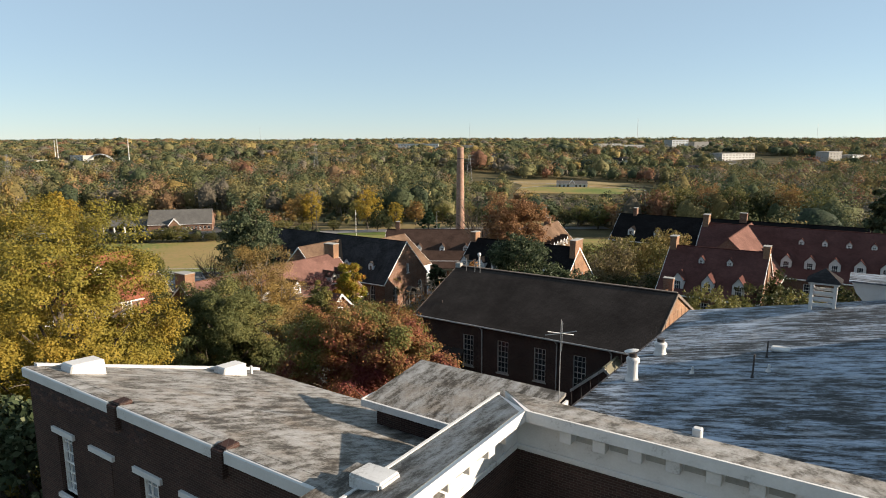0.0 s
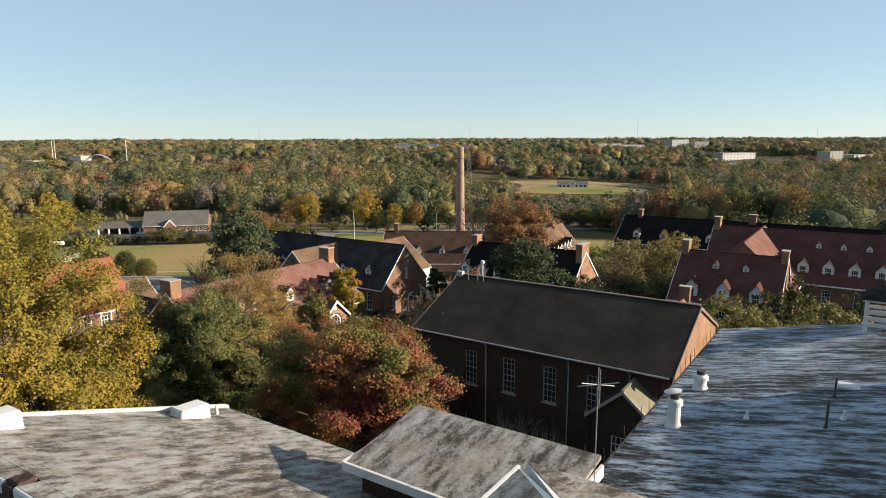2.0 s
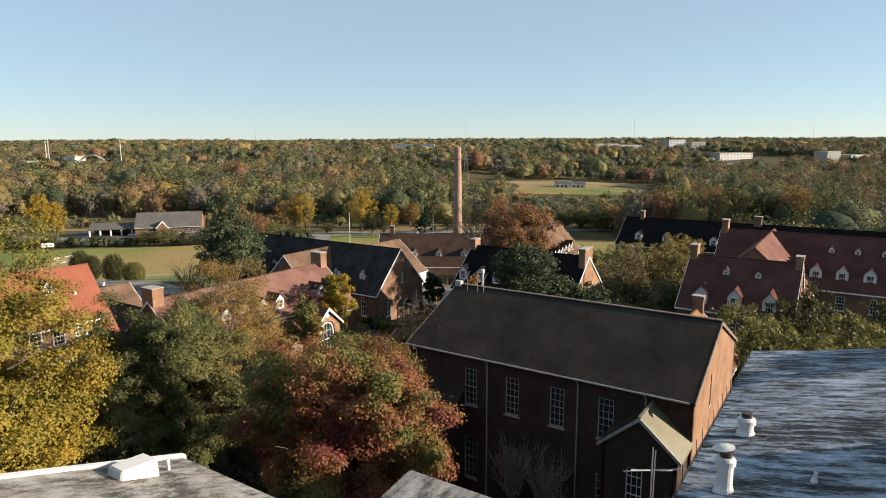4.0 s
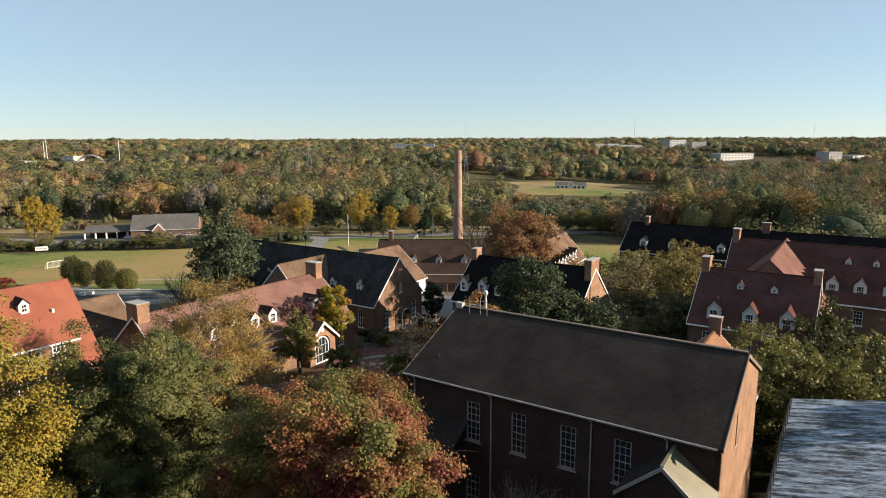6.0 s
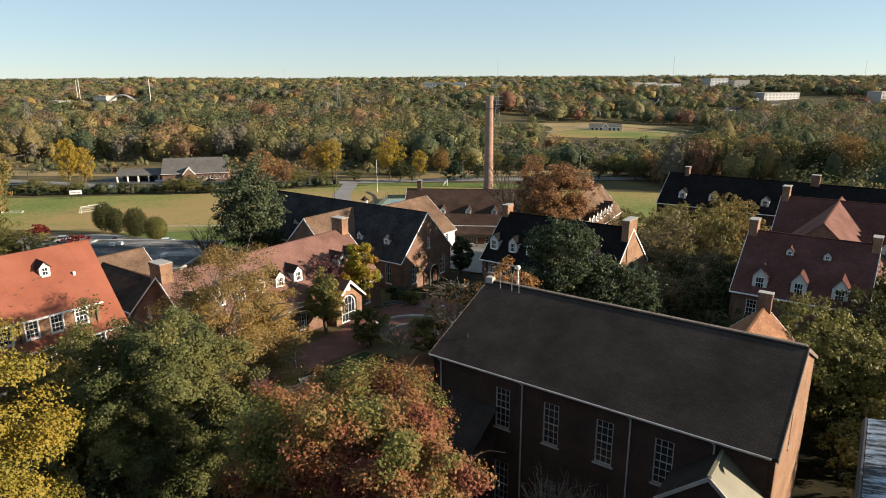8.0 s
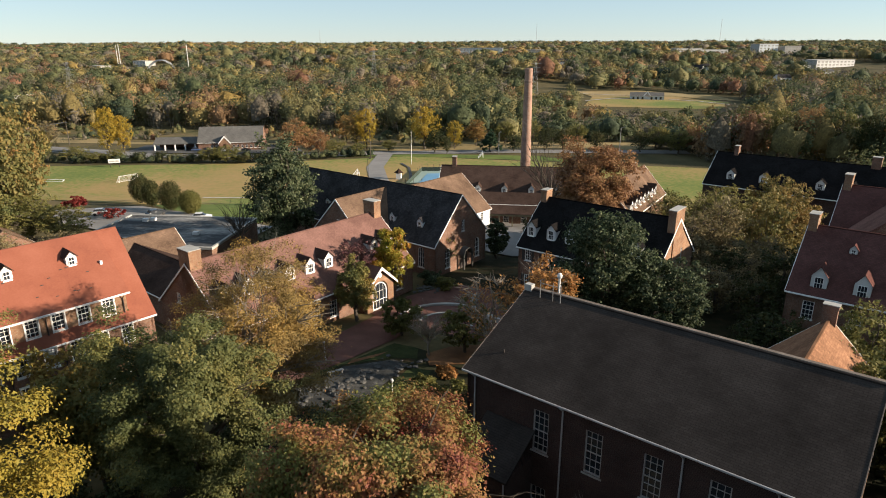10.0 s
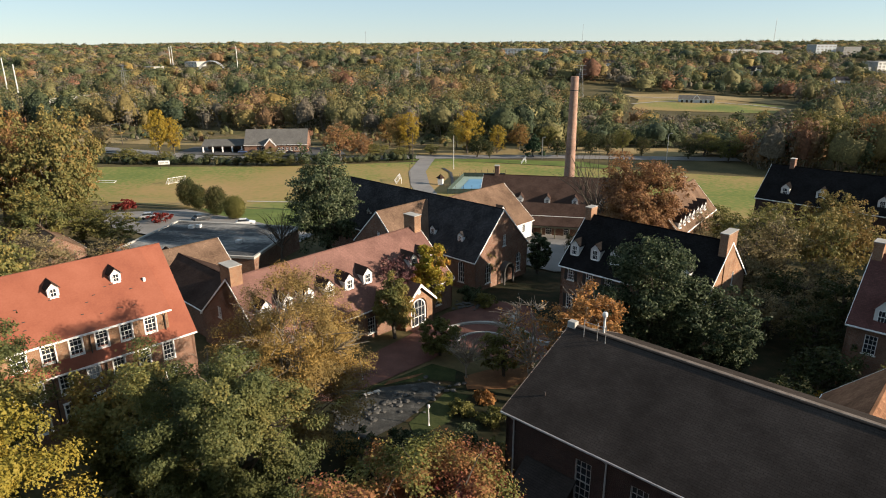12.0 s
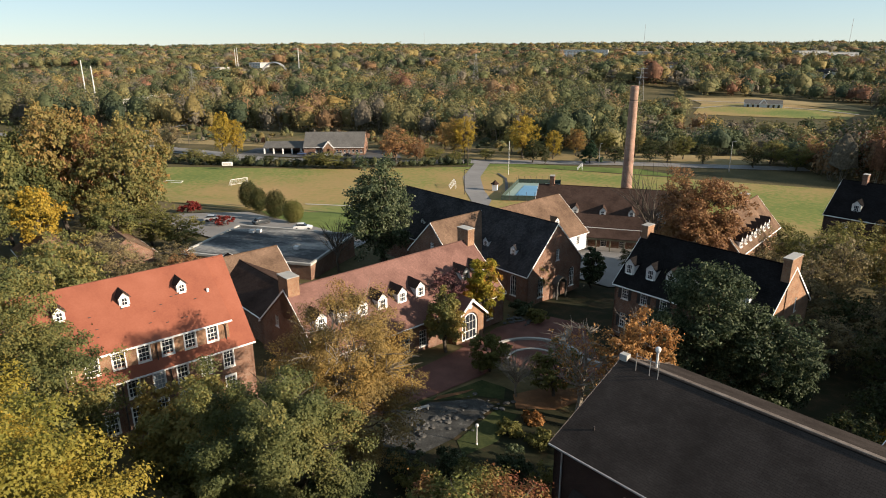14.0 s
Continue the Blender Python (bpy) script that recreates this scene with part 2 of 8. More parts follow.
# ivy and leaf litter, darkened further to carry the shade over it
M["cover"] = mottled("ivy and leaf litter darkened for shade", [(0.3, (0.014, 0.0187, 0.00858)), (0.55, (0.0265, 0.025, 0.0133)), (0.75, (0.0624, 0.039, 0.0203))], 0.5, 6.0, 0.95, 0.4, 0.04)
M["road"] = mottled("sun-bleached asphalt road", [(0.25, (0.143, 0.139, 0.134)), (0.7, (0.227, 0.218, 0.21))], 0.12, 4, 0.85, 0.2)
M["paving"] = mottled("brown brick paving", [(0.25, (0.078, 0.039, 0.0328)), (0.7, (0.156, 0.078, 0.0624))], 0.4, 8, 0.85, 0.3)
M["stone"] = mottled("grey field stone", [(0.25, (0.0312, 0.0312, 0.0304)), (0.7, (0.101, 0.0991, 0.0936))], 0.6, 9, 0.85, 0.4, 0.03)
# stone kept this dark so that its colour holds the shadows
M["bed"] = mottled("stone bed darkened for shade", [(0.3, (0.0234, 0.0242, 0.0234)), (0.6, (0.0546, 0.0546, 0.0515)), (0.75, (0.117, 0.113, 0.105))], 0.9, 7.0, 0.9, 0.6, 0.05)
M["grass"] = mottled("autumn lawn", [(0.3, (0.0936, 0.129, 0.0351)), (0.43, (0.148, 0.168, 0.0468)), (0.52, (0.234, 0.183, 0.0702)), (0.7, (0.296, 0.195, 0.0897))], 0.016, 0.6, 0.9, 0.3, 0.03, space="Object")
M["lawn"] = mottled("shaded lawn", [(0.3, (0.0624, 0.0936, 0.0234)), (0.7, (0.133, 0.164, 0.0429))], 0.1, 3.0, 0.9, 0.3, 0.03)
# darker copy of the lawn, with the courtyard's shade in its colour
M["court_lawn"] = mottled("courtyard lawn darkened for shade", [(0.3, (0.0187, 0.0281, 0.0101)), (0.55, (0.039, 0.0484, 0.0172)), (0.75, (0.0663, 0.0663, 0.025))], 0.4, 5.0, 0.9, 0.4, 0.04)
M["meadow"] = mottled("brown and green meadow", [(0.3, (0.0507, 0.0546, 0.0234)), (0.5, (0.101, 0.0858, 0.0406)), (0.7, (0.172, 0.121, 0.0663))], 0.06, 1.0, 0.95, 0.4, 0.06)
M["drygrass"] = mottled("dry straw grass", [(0.3, (0.172, 0.133, 0.0585)), (0.7, (0.296, 0.222, 0.113))], 0.03, 0.7, 0.9, 0.3, 0.03)
M["earth"] = mottled("leaf-strewn earth", [(0.25, (0.039, 0.0359, 0.0172)), (0.5, (0.078, 0.0663, 0.0312)), (0.75, (0.133, 0.101, 0.0507))], 0.05, 1.2, 0.95, 0.3, 0.05)
M["mulch"] = mottled("rust-brown leaf mulch", [(0.3, (0.0936, 0.0468, 0.0234)), (0.7, (0.203, 0.109, 0.0546))], 0.5, 9, 0.95, 0.3, 0.02)
M["bark"] = mottled("grey brown bark", [(0.3, (0.0468, 0.039, 0.0312)), (0.7, (0.117, 0.0975, 0.078))], 2.0, 14, 0.9, 0.5, 0.03, stretch=(1, 1, 0.3))
M["twig"] = mottled("pale bare twigs", [(0.3, (0.156, 0.133, 0.105)), (0.7, (0.281, 0.242, 0.195))], 2.0, 14, 0.9, 0.3, 0.02)
M["stack"] = brick_mat("weathered chimney brick", (0.336, 0.202, 0.151), (0.26, 0.151, 0.113), (0.336, 0.286, 0.235))
M["cream"] = mottled("cream metal roofing", [(0.3, (0.112, 0.102, 0.064)), (0.7, (0.17, 0.156, 0.1))], 0.8, 14, 0.5, 0.1)
M["court"] = mottled("blue court surface", [(0.3, (0.078, 0.203, 0.328)), (0.7, (0.117, 0.257, 0.39))], 0.1, 3, 0.7, 0.1)
M["court_rim"] = mottled("pale green court rim", [(0.3, (0.156, 0.234, 0.211)), (0.7, (0.234, 0.296, 0.265))], 0.1, 3, 0.7, 0.1)
M["net"] = mottled("dark fence mesh", [(0.3, (0.0234, 0.039, 0.0312)), (0.7, (0.0468, 0.0624, 0.0546))], 1, 8, 0.8, 0.1)
M["rubber"] = mat("black rubber", (0.02, 0.02, 0.02), 0.8)
M["clap"] = mottled("grey blue clapboard", [(0.3, (0.38, 0.42, 0.45)), (0.7, (0.52, 0.55, 0.57))], 1, 12, 0.6, 0.1)
M["shutter"] = mottled("black green shutters", [(0.3, (0.00936, 0.0109, 0.0109)), (0.7, (0.0234, 0.0257, 0.0265))], 3, 30, 0.5, 0.1)
g = mat("window glass", (0.02, 0.024, 0.03), 0.06)
g.node_tree.nodes["Principled BSDF"].inputs["Specular IOR Level"].default_value = 0.6
M["glass"] = g
g2 = mat("blind behind glass", (0.30, 0.33, 0.36), 0.25)
M["blind"] = g2
for key, col in (("car_white", (0.7, 0.7, 0.7)), ("car_dark", (0.03, 0.035, 0.04)), ("car_red", (0.4, 0.03, 0.03)), ("car_silver", (0.35, 0.36, 0.38)), ("car_blue", (0.08, 0.12, 0.22))):
    M[key] = mat(key.replace("_", " ") + " paint", col, 0.25, 0.2)

LEAF = {}
LEAF["maple"] = leaf_mat("red orange maple leaves", [(0.34, (0.13, 0.03, 0.036)), (0.44, (0.18, 0.048, 0.046)), (0.52, (0.23, 0.09, 0.048)), (0.6, (0.22, 0.13, 0.045)), (0.66, (0.13, 0.135, 0.04))], 0.22, 0.1)
LEAF["green"] = leaf_mat("dull green turning leaves", [(0.2, (0.047, 0.06, 0.024)), (0.42, (0.092, 0.102, 0.036)), (0.57, (0.17, 0.155, 0.05)), (0.75, (0.27, 0.18, 0.048))], 0.2, 0.16)
LEAF["yellow"] = leaf_mat("golden yellow leaves", [(0.2, (0.18, 0.15, 0.028)), (0.42, (0.28, 0.205, 0.032)), (0.6, (0.36, 0.245, 0.036)), (0.78, (0.38, 0.205, 0.036))], 0.2, 0.14)
LEAF["tulip"] = leaf_mat("olive yellow leaves", [(0.2, (0.12, 0.12, 0.025)), (0.42, (0.21, 0.17, 0.03)), (0.6, (0.28, 0.2, 0.033)), (0.76, (0.34, 0.17, 0.036))], 0.2, 0.12)
LEAF["gold"] = leaf_mat("brown gold leaves", [(0.2, (0.13, 0.1, 0.045)), (0.45, (0.2, 0.14, 0.05)), (0.65, (0.29, 0.185, 0.052)), (0.85, (0.3, 0.155, 0.045))], 0.25, 0.2)
LEAF["tan"] = leaf_mat("dry tan and olive leaves", [(0.2, (0.101, 0.0897, 0.0468)), (0.45, (0.172, 0.14, 0.0702)), (0.65, (0.242, 0.187, 0.0897)), (0.85, (0.281, 0.172, 0.0702))], 0.25, 0.18)
LEAF["magnolia"] = leaf_mat("glossy dark evergreen leaves", [(0.15, (0.0218, 0.0328, 0.0156)), (0.5, (0.0546, 0.0741, 0.0351)), (0.85, (0.14, 0.156, 0.0858))], 0.4, 0.7)
LEAF["oak_red"] = leaf_mat("rusty oak leaves", [(0.2, (0.156, 0.078, 0.0429)), (0.5, (0.242, 0.129, 0.0585)), (0.8, (0.296, 0.179, 0.0741))], 0.3, 0.4)
LEAF["orange"] = leaf_mat("orange brown leaves", [(0.2, (0.187, 0.0936, 0.039)), (0.5, (0.296, 0.14, 0.0468)), (0.8, (0.351, 0.195, 0.0702))], 0.3, 0.4)
LEAF["olive"] = leaf_mat("olive shrub leaves", [(0.2, (0.0702, 0.0741, 0.0203)), (0.5, (0.136, 0.129, 0.039)), (0.8, (0.218, 0.183, 0.0585))], 0.3, 0.2)
LEAF["autumn"] = leaf_mat("mixed autumn leaves", [(0.2, (0.062, 0.075, 0.03)), (0.38, (0.12, 0.12, 0.042)), (0.5, (0.19, 0.15, 0.05)), (0.63, (0.25, 0.145, 0.05)), (0.8, (0.22, 0.09, 0.042))], 0.08, 0.14)
LEAF["ginkgo"] = leaf_mat("yellow green leaves tipped orange", [(0.2, (0.1, 0.135, 0.022)), (0.45, (0.24, 0.205, 0.025)), (0.62, (0.33, 0.17, 0.03)), (0.85, (0.3, 0.09, 0.03))], 0.3, 0.2)
LEAF["clipped"] = leaf_mat("clipped dark bronze green leaves", [(0.2, (0.018, 0.026, 0.011)), (0.5, (0.042, 0.052, 0.018)), (0.8, (0.09, 0.072, 0.026))], 0.5, 0.25)
LEAF["crimson"] = leaf_mat("crimson shrub leaves", [(0.2, (0.109, 0.0156, 0.0156)), (0.8, (0.218, 0.039, 0.0312))], 0.5, 0.4)
LEAF["plum"] = leaf_mat("dull purple leaves", [(0.2, (0.0702, 0.0351, 0.039)), (0.8, (0.156, 0.0702, 0.0663))], 0.5, 0.4)
LEAF["pine"] = leaf_mat("blue green conifer needles", [(0.2, (0.0156, 0.0351, 0.0195)), (0.8, (0.0468, 0.078, 0.039))], 0.5, 0.4)
M["woods"] = wood_mat_tinted("far woods foliage")

# ---- building tools ----
CAMPUS = pose(0, 0, 0, 0, 0, -32.8)     # a along the hall's ridge, b away from it


def spot(a, b, z, turn=0.0):
    """A place in the campus's own directions."""
    return CAMPUS @ Matrix.Translation((a, b, z)) @ pose(0, 0, 0, 0, 0, turn)


def mesh_of(name, bm):
    me = bpy.data.meshes.new(name)
    bm.to_mesh(me)
    bm.free()
    return me


def part(name, shape, material, parent, label="", m=None):
    """One mesh object under a thing or a part; shape is a bmesh or a mesh to share."""
    me = shape if isinstance(shape, bpy.types.Mesh) else mesh_of(name, shape)
    if material and not me.materials:
        me.materials.append(material)
    ob = new(name, me)
    ob.parent = parent
    if m is not None:
        ob.matrix_basis = m
    if label:
        ob["label"] = label
    return ob


def thing(name, m, label, category, group="", kind=""):
    ob = new(name)
    ob.matrix_world = m
    ob.empty_display_size = 0.5
    return tagged(ob, label, category, group, kind)


def box(bm, x0, x1, y0, y1, z0, z1, bev=0.0):
    vs = [bm.verts.new((x, y, z)) for z in (z0, z1) for y in (y0, y1) for x in (x0, x1)]
    for f in ((0, 2, 3, 1), (4, 5, 7, 6), (0, 1, 5, 4), (2, 6, 7, 3), (0, 4, 6, 2), (1, 3, 7, 5)):
        bm.faces.new([vs[i] for i in f])
    if bev:
        es = list({e for v in vs for e in v.link_edges})
        bmesh.ops.bevel(bm, geom=es, offset=bev, segments=1, affect="EDGES")
    return vs


def prism(bm, outline, along, depth):
    """Extrude an outline of 3D points by a vector."""
    d = Vector(along) * depth
    lo = [bm.verts.new(p) for p in outline]
    hi = [bm.verts.new(Vector(p) + d) for p in outline]
    n = len(lo)
    bm.faces.new(lo[::-1])
    bm.faces.new(hi)
    for i in range(n):
        bm.faces.new((lo[i], lo[(i + 1) % n], hi[(i + 1) % n], hi[i]))
    return lo, hi


def tube(bm, a, b, r0, r1, seg=8, cap=True):
    a, b = Vector(a), Vector(b)
    d = (b - a).normalized()
    x = d.orthogonal().normalized()
    y = d.cross(x)
    rings = []
    for p, r in ((a, r0), (b, r1)):
        rings.append([bm.verts.new(p + (x * math.cos(2 * math.pi * i / seg) + y * math.sin(2 * math.pi * i / seg)) * r) for i in range(seg)])
    for i in range(seg):
        bm.faces.new((rings[0][i], rings[0][(i + 1) % seg], rings[1][(i + 1) % seg], rings[1][i]))
    if cap:
        bm.faces.new(rings[0][::-1])
        bm.faces.new(rings[1])


def lathe(bm, profile, seg=20, centre=(0, 0)):
    """Rings of (radius, height), closed at both ends."""
    rings = [[bm.verts.new((centre[0] + r * math.cos(2 * math.pi * i / seg), centre[1] + r * math.sin(2 * math.pi * i / seg), z)) for i in range(seg)] for r, z in profile]
    for lo, hi in zip(rings, rings[1:]):
        for i in range(seg):
            bm.faces.new((lo[i], lo[(i + 1) % seg], hi[(i + 1) % seg], hi[i]))
    bm.faces.new(rings[0][::-1])
    bm.faces.new(rings[-1])


def half_width(o, z):
    """Half the width of an opening (x, width, bottom, top, arched) at a height."""
    x, w, z0, z1, arch = o
    s = z1 - w / 2
    if not arch or z <= s:
        return w / 2
    return math.sqrt(max(0.0, (w / 2) ** 2 - (z - s) ** 2))


def wall(width, eave, openings=(), apex=None, thick=0.3):
    """A wall in x and z with its outer face at y = 0, openings cut through it, and a gable where an apex is given."""
    bm = bmesh.new()
    cuts = {0.0, eave}
    if apex:
        cuts.add(apex)
    for x, w, z0, z1, arch in openings:
        cuts |= {z0, z1}
        if arch:
            cuts |= {z1 - w / 2 + w / 2 * k for k in (0.0, 0.3, 0.55, 0.75, 0.9)}
    cuts = sorted(c for c in cuts if 0 <= c <= (apex or eave) + 1e-6)

    def side(z):
        return 0.0 if z <= eave or not apex else (z - eave) / (apex - eave) * width / 2

    edges = sorted({o[0] + k * o[1] / 2 for o in openings for k in (-1, 1)})
    for lo, hi in zip(cuts, cuts[1:]):
        mid = (lo + hi) / 2
        here = sorted((o for o in openings if o[2] < mid < o[3]), key=lambda o: o[0])
        stops_lo, stops_hi = [side(lo)], [side(hi)]
        for o in here:
            stops_lo += [o[0] - half_width(o, lo), o[0] + half_width(o, lo)]
            stops_hi += [o[0] - half_width(o, hi), o[0] + half_width(o, hi)]
        stops_lo.append(width - side(lo))
        stops_hi.append(width - side(hi))
        for i in range(0, len(stops_lo), 2):
            a, b, c, d = stops_lo[i], stops_lo[i + 1], stops_hi[i + 1], stops_hi[i]
            if b - a < 1e-4:
                continue
            inner = [e for e in edges if max(a, d) + 1e-3 < e < min(b, c) - 1e-3]
            los, his = [a] + inner + [b], [d] + inner + [c]
            for k in range(len(los) - 1):
                quad = [(los[k], 0, lo), (los[k + 1], 0, lo), (his[k + 1], 0, hi)] + ([(his[k], 0, hi)] if his[k + 1] - his[k] > 1e-4 else [])
                prism(bm, [Vector(q) + Vector((0, thick, 0)) for q in quad], (0, -1, 0), thick)
    bmesh.ops.remove_doubles(bm, verts=bm.verts, dist=1e-4)
    bmesh.ops.recalc_face_normals(bm, faces=bm.faces)
    return bm


CACHE = {}


def shared(key, build):
    """A mesh built once under a key."""
    if key not in CACHE:
        CACHE[key] = mesh_of(key[0], build())
    return CACHE[key]


def window_frame(w, h, cols, rows, arch, sill, fw=0.07):
    bm = bmesh.new()
    r = w / 2
    top = h - r if arch else h
    box(bm, -w / 2, -w / 2 + fw, 0.02, 0.12, 0, top)
    box(bm, w / 2 - fw, w / 2, 0.02, 0.12, 0, top)
    box(bm, -w / 2 + fw, w / 2 - fw, 0.02, 0.12, 0, fw)
    if arch:
        n = 10
        for i in range(n):
            t0, t1 = math.pi * i / n, math.pi * (i + 1) / n
            q = [(math.cos(t) * k, 0.02, top + math.sin(t) * k) for t, k in ((t0, r), (t1, r), (t1, r - fw), (t0, r - fw))]
            prism(bm, q, (0, 1, 0), 0.1)
    else:
        box(bm, -w / 2 + fw, w / 2 - fw, 0.02, 0.12, h - fw, h)
    mt = 0.016
    for i in range(1, cols):
        x = -w / 2 + w * i / cols
        hh = top + math.sqrt(max(0, r * r - x * x)) if arch else h
        box(bm, x - mt, x + mt, 0.05, 0.10, fw, hh - fw * 0.8)
    for j in range(1, rows):
        z = h * j / rows
        k = 0.032 if j == rows // 2 else mt
        hx = w / 2 - fw if z <= top else math.sqrt(max(0, r * r - (z - top) ** 2)) - fw
        if hx > 0.05:
            box(bm, -hx, hx, 0.045 if k > mt else 0.055, 0.10, z - k, z + k)
    if sill:
        box(bm, -w / 2 - 0.1, w / 2 + 0.1, -0.09, 0.12, -0.11, 0.0)
        if sill == 2:
            box(bm, -w / 2 - 0.12, w / 2 + 0.12, -0.05, 0.10, h, h + 0.2)
    bmesh.ops.recalc_face_normals(bm, faces=bm.faces)
    return bm


def pane_mesh(w, h, arch):
    bm = bmesh.new()
    r = w / 2 - 0.02
    pts = [(-r, 0.13, 0.02), (r, 0.13, 0.02)]
    if arch:
        top = h - w / 2
        pts += [(r * math.cos(math.pi * i / 10), 0.13, top + r * math.sin(math.pi * i / 10)) for i in range(11)]
    else:
        pts += [(r, 0.13, h - 0.02), (-r, 0.13, h - 0.02)]
    prism(bm, pts, (0, 1, 0), 0.02)
    bmesh.ops.recalc_face_normals(bm, faces=bm.faces)
    return bm


def add_window(parent, m, w, h, cols=3, rows=4, arch=False, sill=1, blind=False, shutters=False, casing=False):
    """A sash window set into its opening: m puts its foot's middle at the wall's outer face, looking along -y."""
    key = (round(w, 2), round(h, 2), cols, rows, arch, sill)
    wi = part("window", shared(("window",) + key, lambda: window_frame(w, h, cols, rows, arch, sill)), M["trim"], parent, "white wooden sash window with small panes", m)
    pm = shared(("pane", round(w, 2), round(h, 2), arch, blind), lambda: pane_mesh(w, h, arch))
    part("pane", pm, M["blind"] if blind else M["glass"], wi, "pale blind behind the glass" if blind else "dark reflecting glass")
    if casing:
        part("casing", shared(("casing", round(w, 2), round(h, 2)), lambda: casing_mesh(w, h)), M["trim"], wi, "broad white casing")
    if shutters:
        sm = shared(("shutter", round(h, 2)), lambda: shutter_mesh(h))
        for s in (-1, 1):
            part("shutter", sm, M["shutter"], wi, "black louvred shutter", Matrix.Translation((s * (w / 2 + 0.26), -0.05, 0)))
    return wi


def casing_mesh(w, h):
    """Broad boards round a window, proud of the wall."""
    bm = bmesh.new()
    for x0, x1, z0, z1 in ((-w / 2 - 0.09, -w / 2 + 0.03, -0.1, h + 0.1), (w / 2 - 0.03, w / 2 + 0.09, -0.1, h + 0.1), (-w / 2 + 0.03, w / 2 - 0.03, h - 0.03, h + 0.1)):
        box(bm, x0, x1, -0.075, 0.03, z0, z1)
    return bm


def shutter_mesh(h):
    bm = bmesh.new()
    box(bm, -0.22, 0.22, 0, 0.05, 0, h)
    for i in range(8):
        z = h * (i + 0.5) / 8
        box(bm, -0.17, 0.17, -0.02, 0.0, z - h * 0.03, z + h * 0.03)
    return bm


def roof_slab(bm, uvl, p0, p1, p2, p3, thick):
    """A roof slope from its eave p0 to p1 up to its ridge p2 to p3, with courses laid out in metres."""
    p = [Vector(q) for q in (p0, p1, p2, p3)]
    ex = (p[1] - p[0]).normalized()
    n = ex.cross(p[3] - p[0]).normalized()
    up = n.cross(ex)
    top = [bm.verts.new(q) for q in p]
    low = [bm.verts.new(q - Vector((0, 0, thick))) for q in p]
    f = bm.faces.new(top)
    faces = [f, bm.faces.new(low[::-1])]
    for i in range(4):
        j = (i + 1) % 4
        faces.append(bm.faces.new((low[i], low[j], top[j], top[i])))
    for f in faces:
        for l in f.loops:
            d = l.vert.co - p[0]
            l[uvl].uv = (d.dot(ex), d.dot(up))


def slope_part(parent, p0, p1, p2, p3, material, thick=0.16, name="roof_slope", label=""):
    bm = bmesh.new()
    uvl = bm.loops.layers.uv.new("UVMap")
    roof_slab(bm, uvl, p0, p1, p2, p3, thick)
    return part(name, bm, material, parent, label)


def dormer_mesh(w, h, g, depth):
    """Body of a gabled dormer: front at y = 0, foot at z = 0, running back along +y."""
    bm = bmesh.new()
    prism(bm, [(-w / 2, 0, -0.25), (w / 2, 0, -0.25), (w / 2, 0, h), (0, 0, h + g), (-w / 2, 0, h)], (0, 1, 0), depth)
    bmesh.ops.recalc_face_normals(bm, faces=bm.faces)
    return bm


def dormer_roof(w, h, g, depth, over=0.14):
    bm = bmesh.new()
    uvl = bm.loops.layers.uv.new("UVMap")
    k = g / (w / 2)
    e = w / 2 + over
    ze, zr = h + g - k * e + 0.05, h + g + 0.05
    roof_slab(bm, uvl, (e, -over, ze), (e, depth, ze), (0, depth, zr), (0, -over, zr), 0.07)
    roof_slab(bm, uvl, (-e, depth, ze), (-e, -over, ze), (0, -over, zr), (0, depth, zr), 0.07)
    return bm


def add_dormer(parent, m, w, h, g, depth, roof_mat, wall_mat=None, rows=4, cols=3):
    wall_mat = wall_mat or M["white"]
    key = (round(w, 2), round(h, 2), round(g, 2), round(depth, 1), wall_mat.name)
    d = part("dormer", shared(("dormer",) + key, lambda: dormer_mesh(w, h, g, depth)), wall_mat, parent, "white gabled dormer", m)
    part("dormer_roof", shared(("dormer_roof",) + key + (roof_mat.name,), lambda: dormer_roof(w, h, g, depth)), roof_mat, d, "shingled dormer roof")
    ww, wh = w * 0.56, h * 0.82
    wm = shared(("dormer_window", round(ww, 2), round(wh, 2), cols, rows), lambda: window_frame(ww, wh, cols, rows, False, 1, 0.05))
    wi = part("dormer_window", wm, M["trim"], d, "small white sash window", Matrix.Translation((0, -0.09, h * 0.1)))
    part("pane", shared(("dormer_pane", round(ww, 2), round(wh, 2)), lambda: dormer_pane(ww, wh)), M["glass"], d, "dark glass", Matrix.Translation((0, 0, h * 0.1)))
    return d


def dormer_pane(w, h):
    bm = bmesh.new()
    box(bm, -w / 2 + 0.03, w / 2 - 0.03, -0.035, -0.012, 0.03, h - 0.03)
    return bm


def add_chimney(parent, x, y, z0, z1, wx, wy, material, cap=True):
    bm = bmesh.new()
    box(bm, x - wx / 2, x + wx / 2, y - wy / 2, y + wy / 2, z0, z1 - 0.3)
    box(bm, x - wx / 2 - 0.06, x + wx / 2 + 0.06, y - wy / 2 - 0.06, y + wy / 2 + 0.06, z1 - 0.3, z1 - 0.12)
    box(bm, x - wx / 2 - 0.02, x + wx / 2 + 0.02, y - wy / 2 - 0.02, y + wy / 2 + 0.02, z1 - 0.12, z1)
    c = part("chimney", bm, material, parent, "brick chimney stack")
    if cap:
        bm = bmesh.new()
        box(bm, x - wx / 2 - 0.08, x + wx / 2 + 0.08, y - wy / 2 - 0.08, y + wy / 2 + 0.08, z1, z1 + 0.07)
        part("chimney_cap", bm, M["concrete"], c, "pale stone cap")
    return c


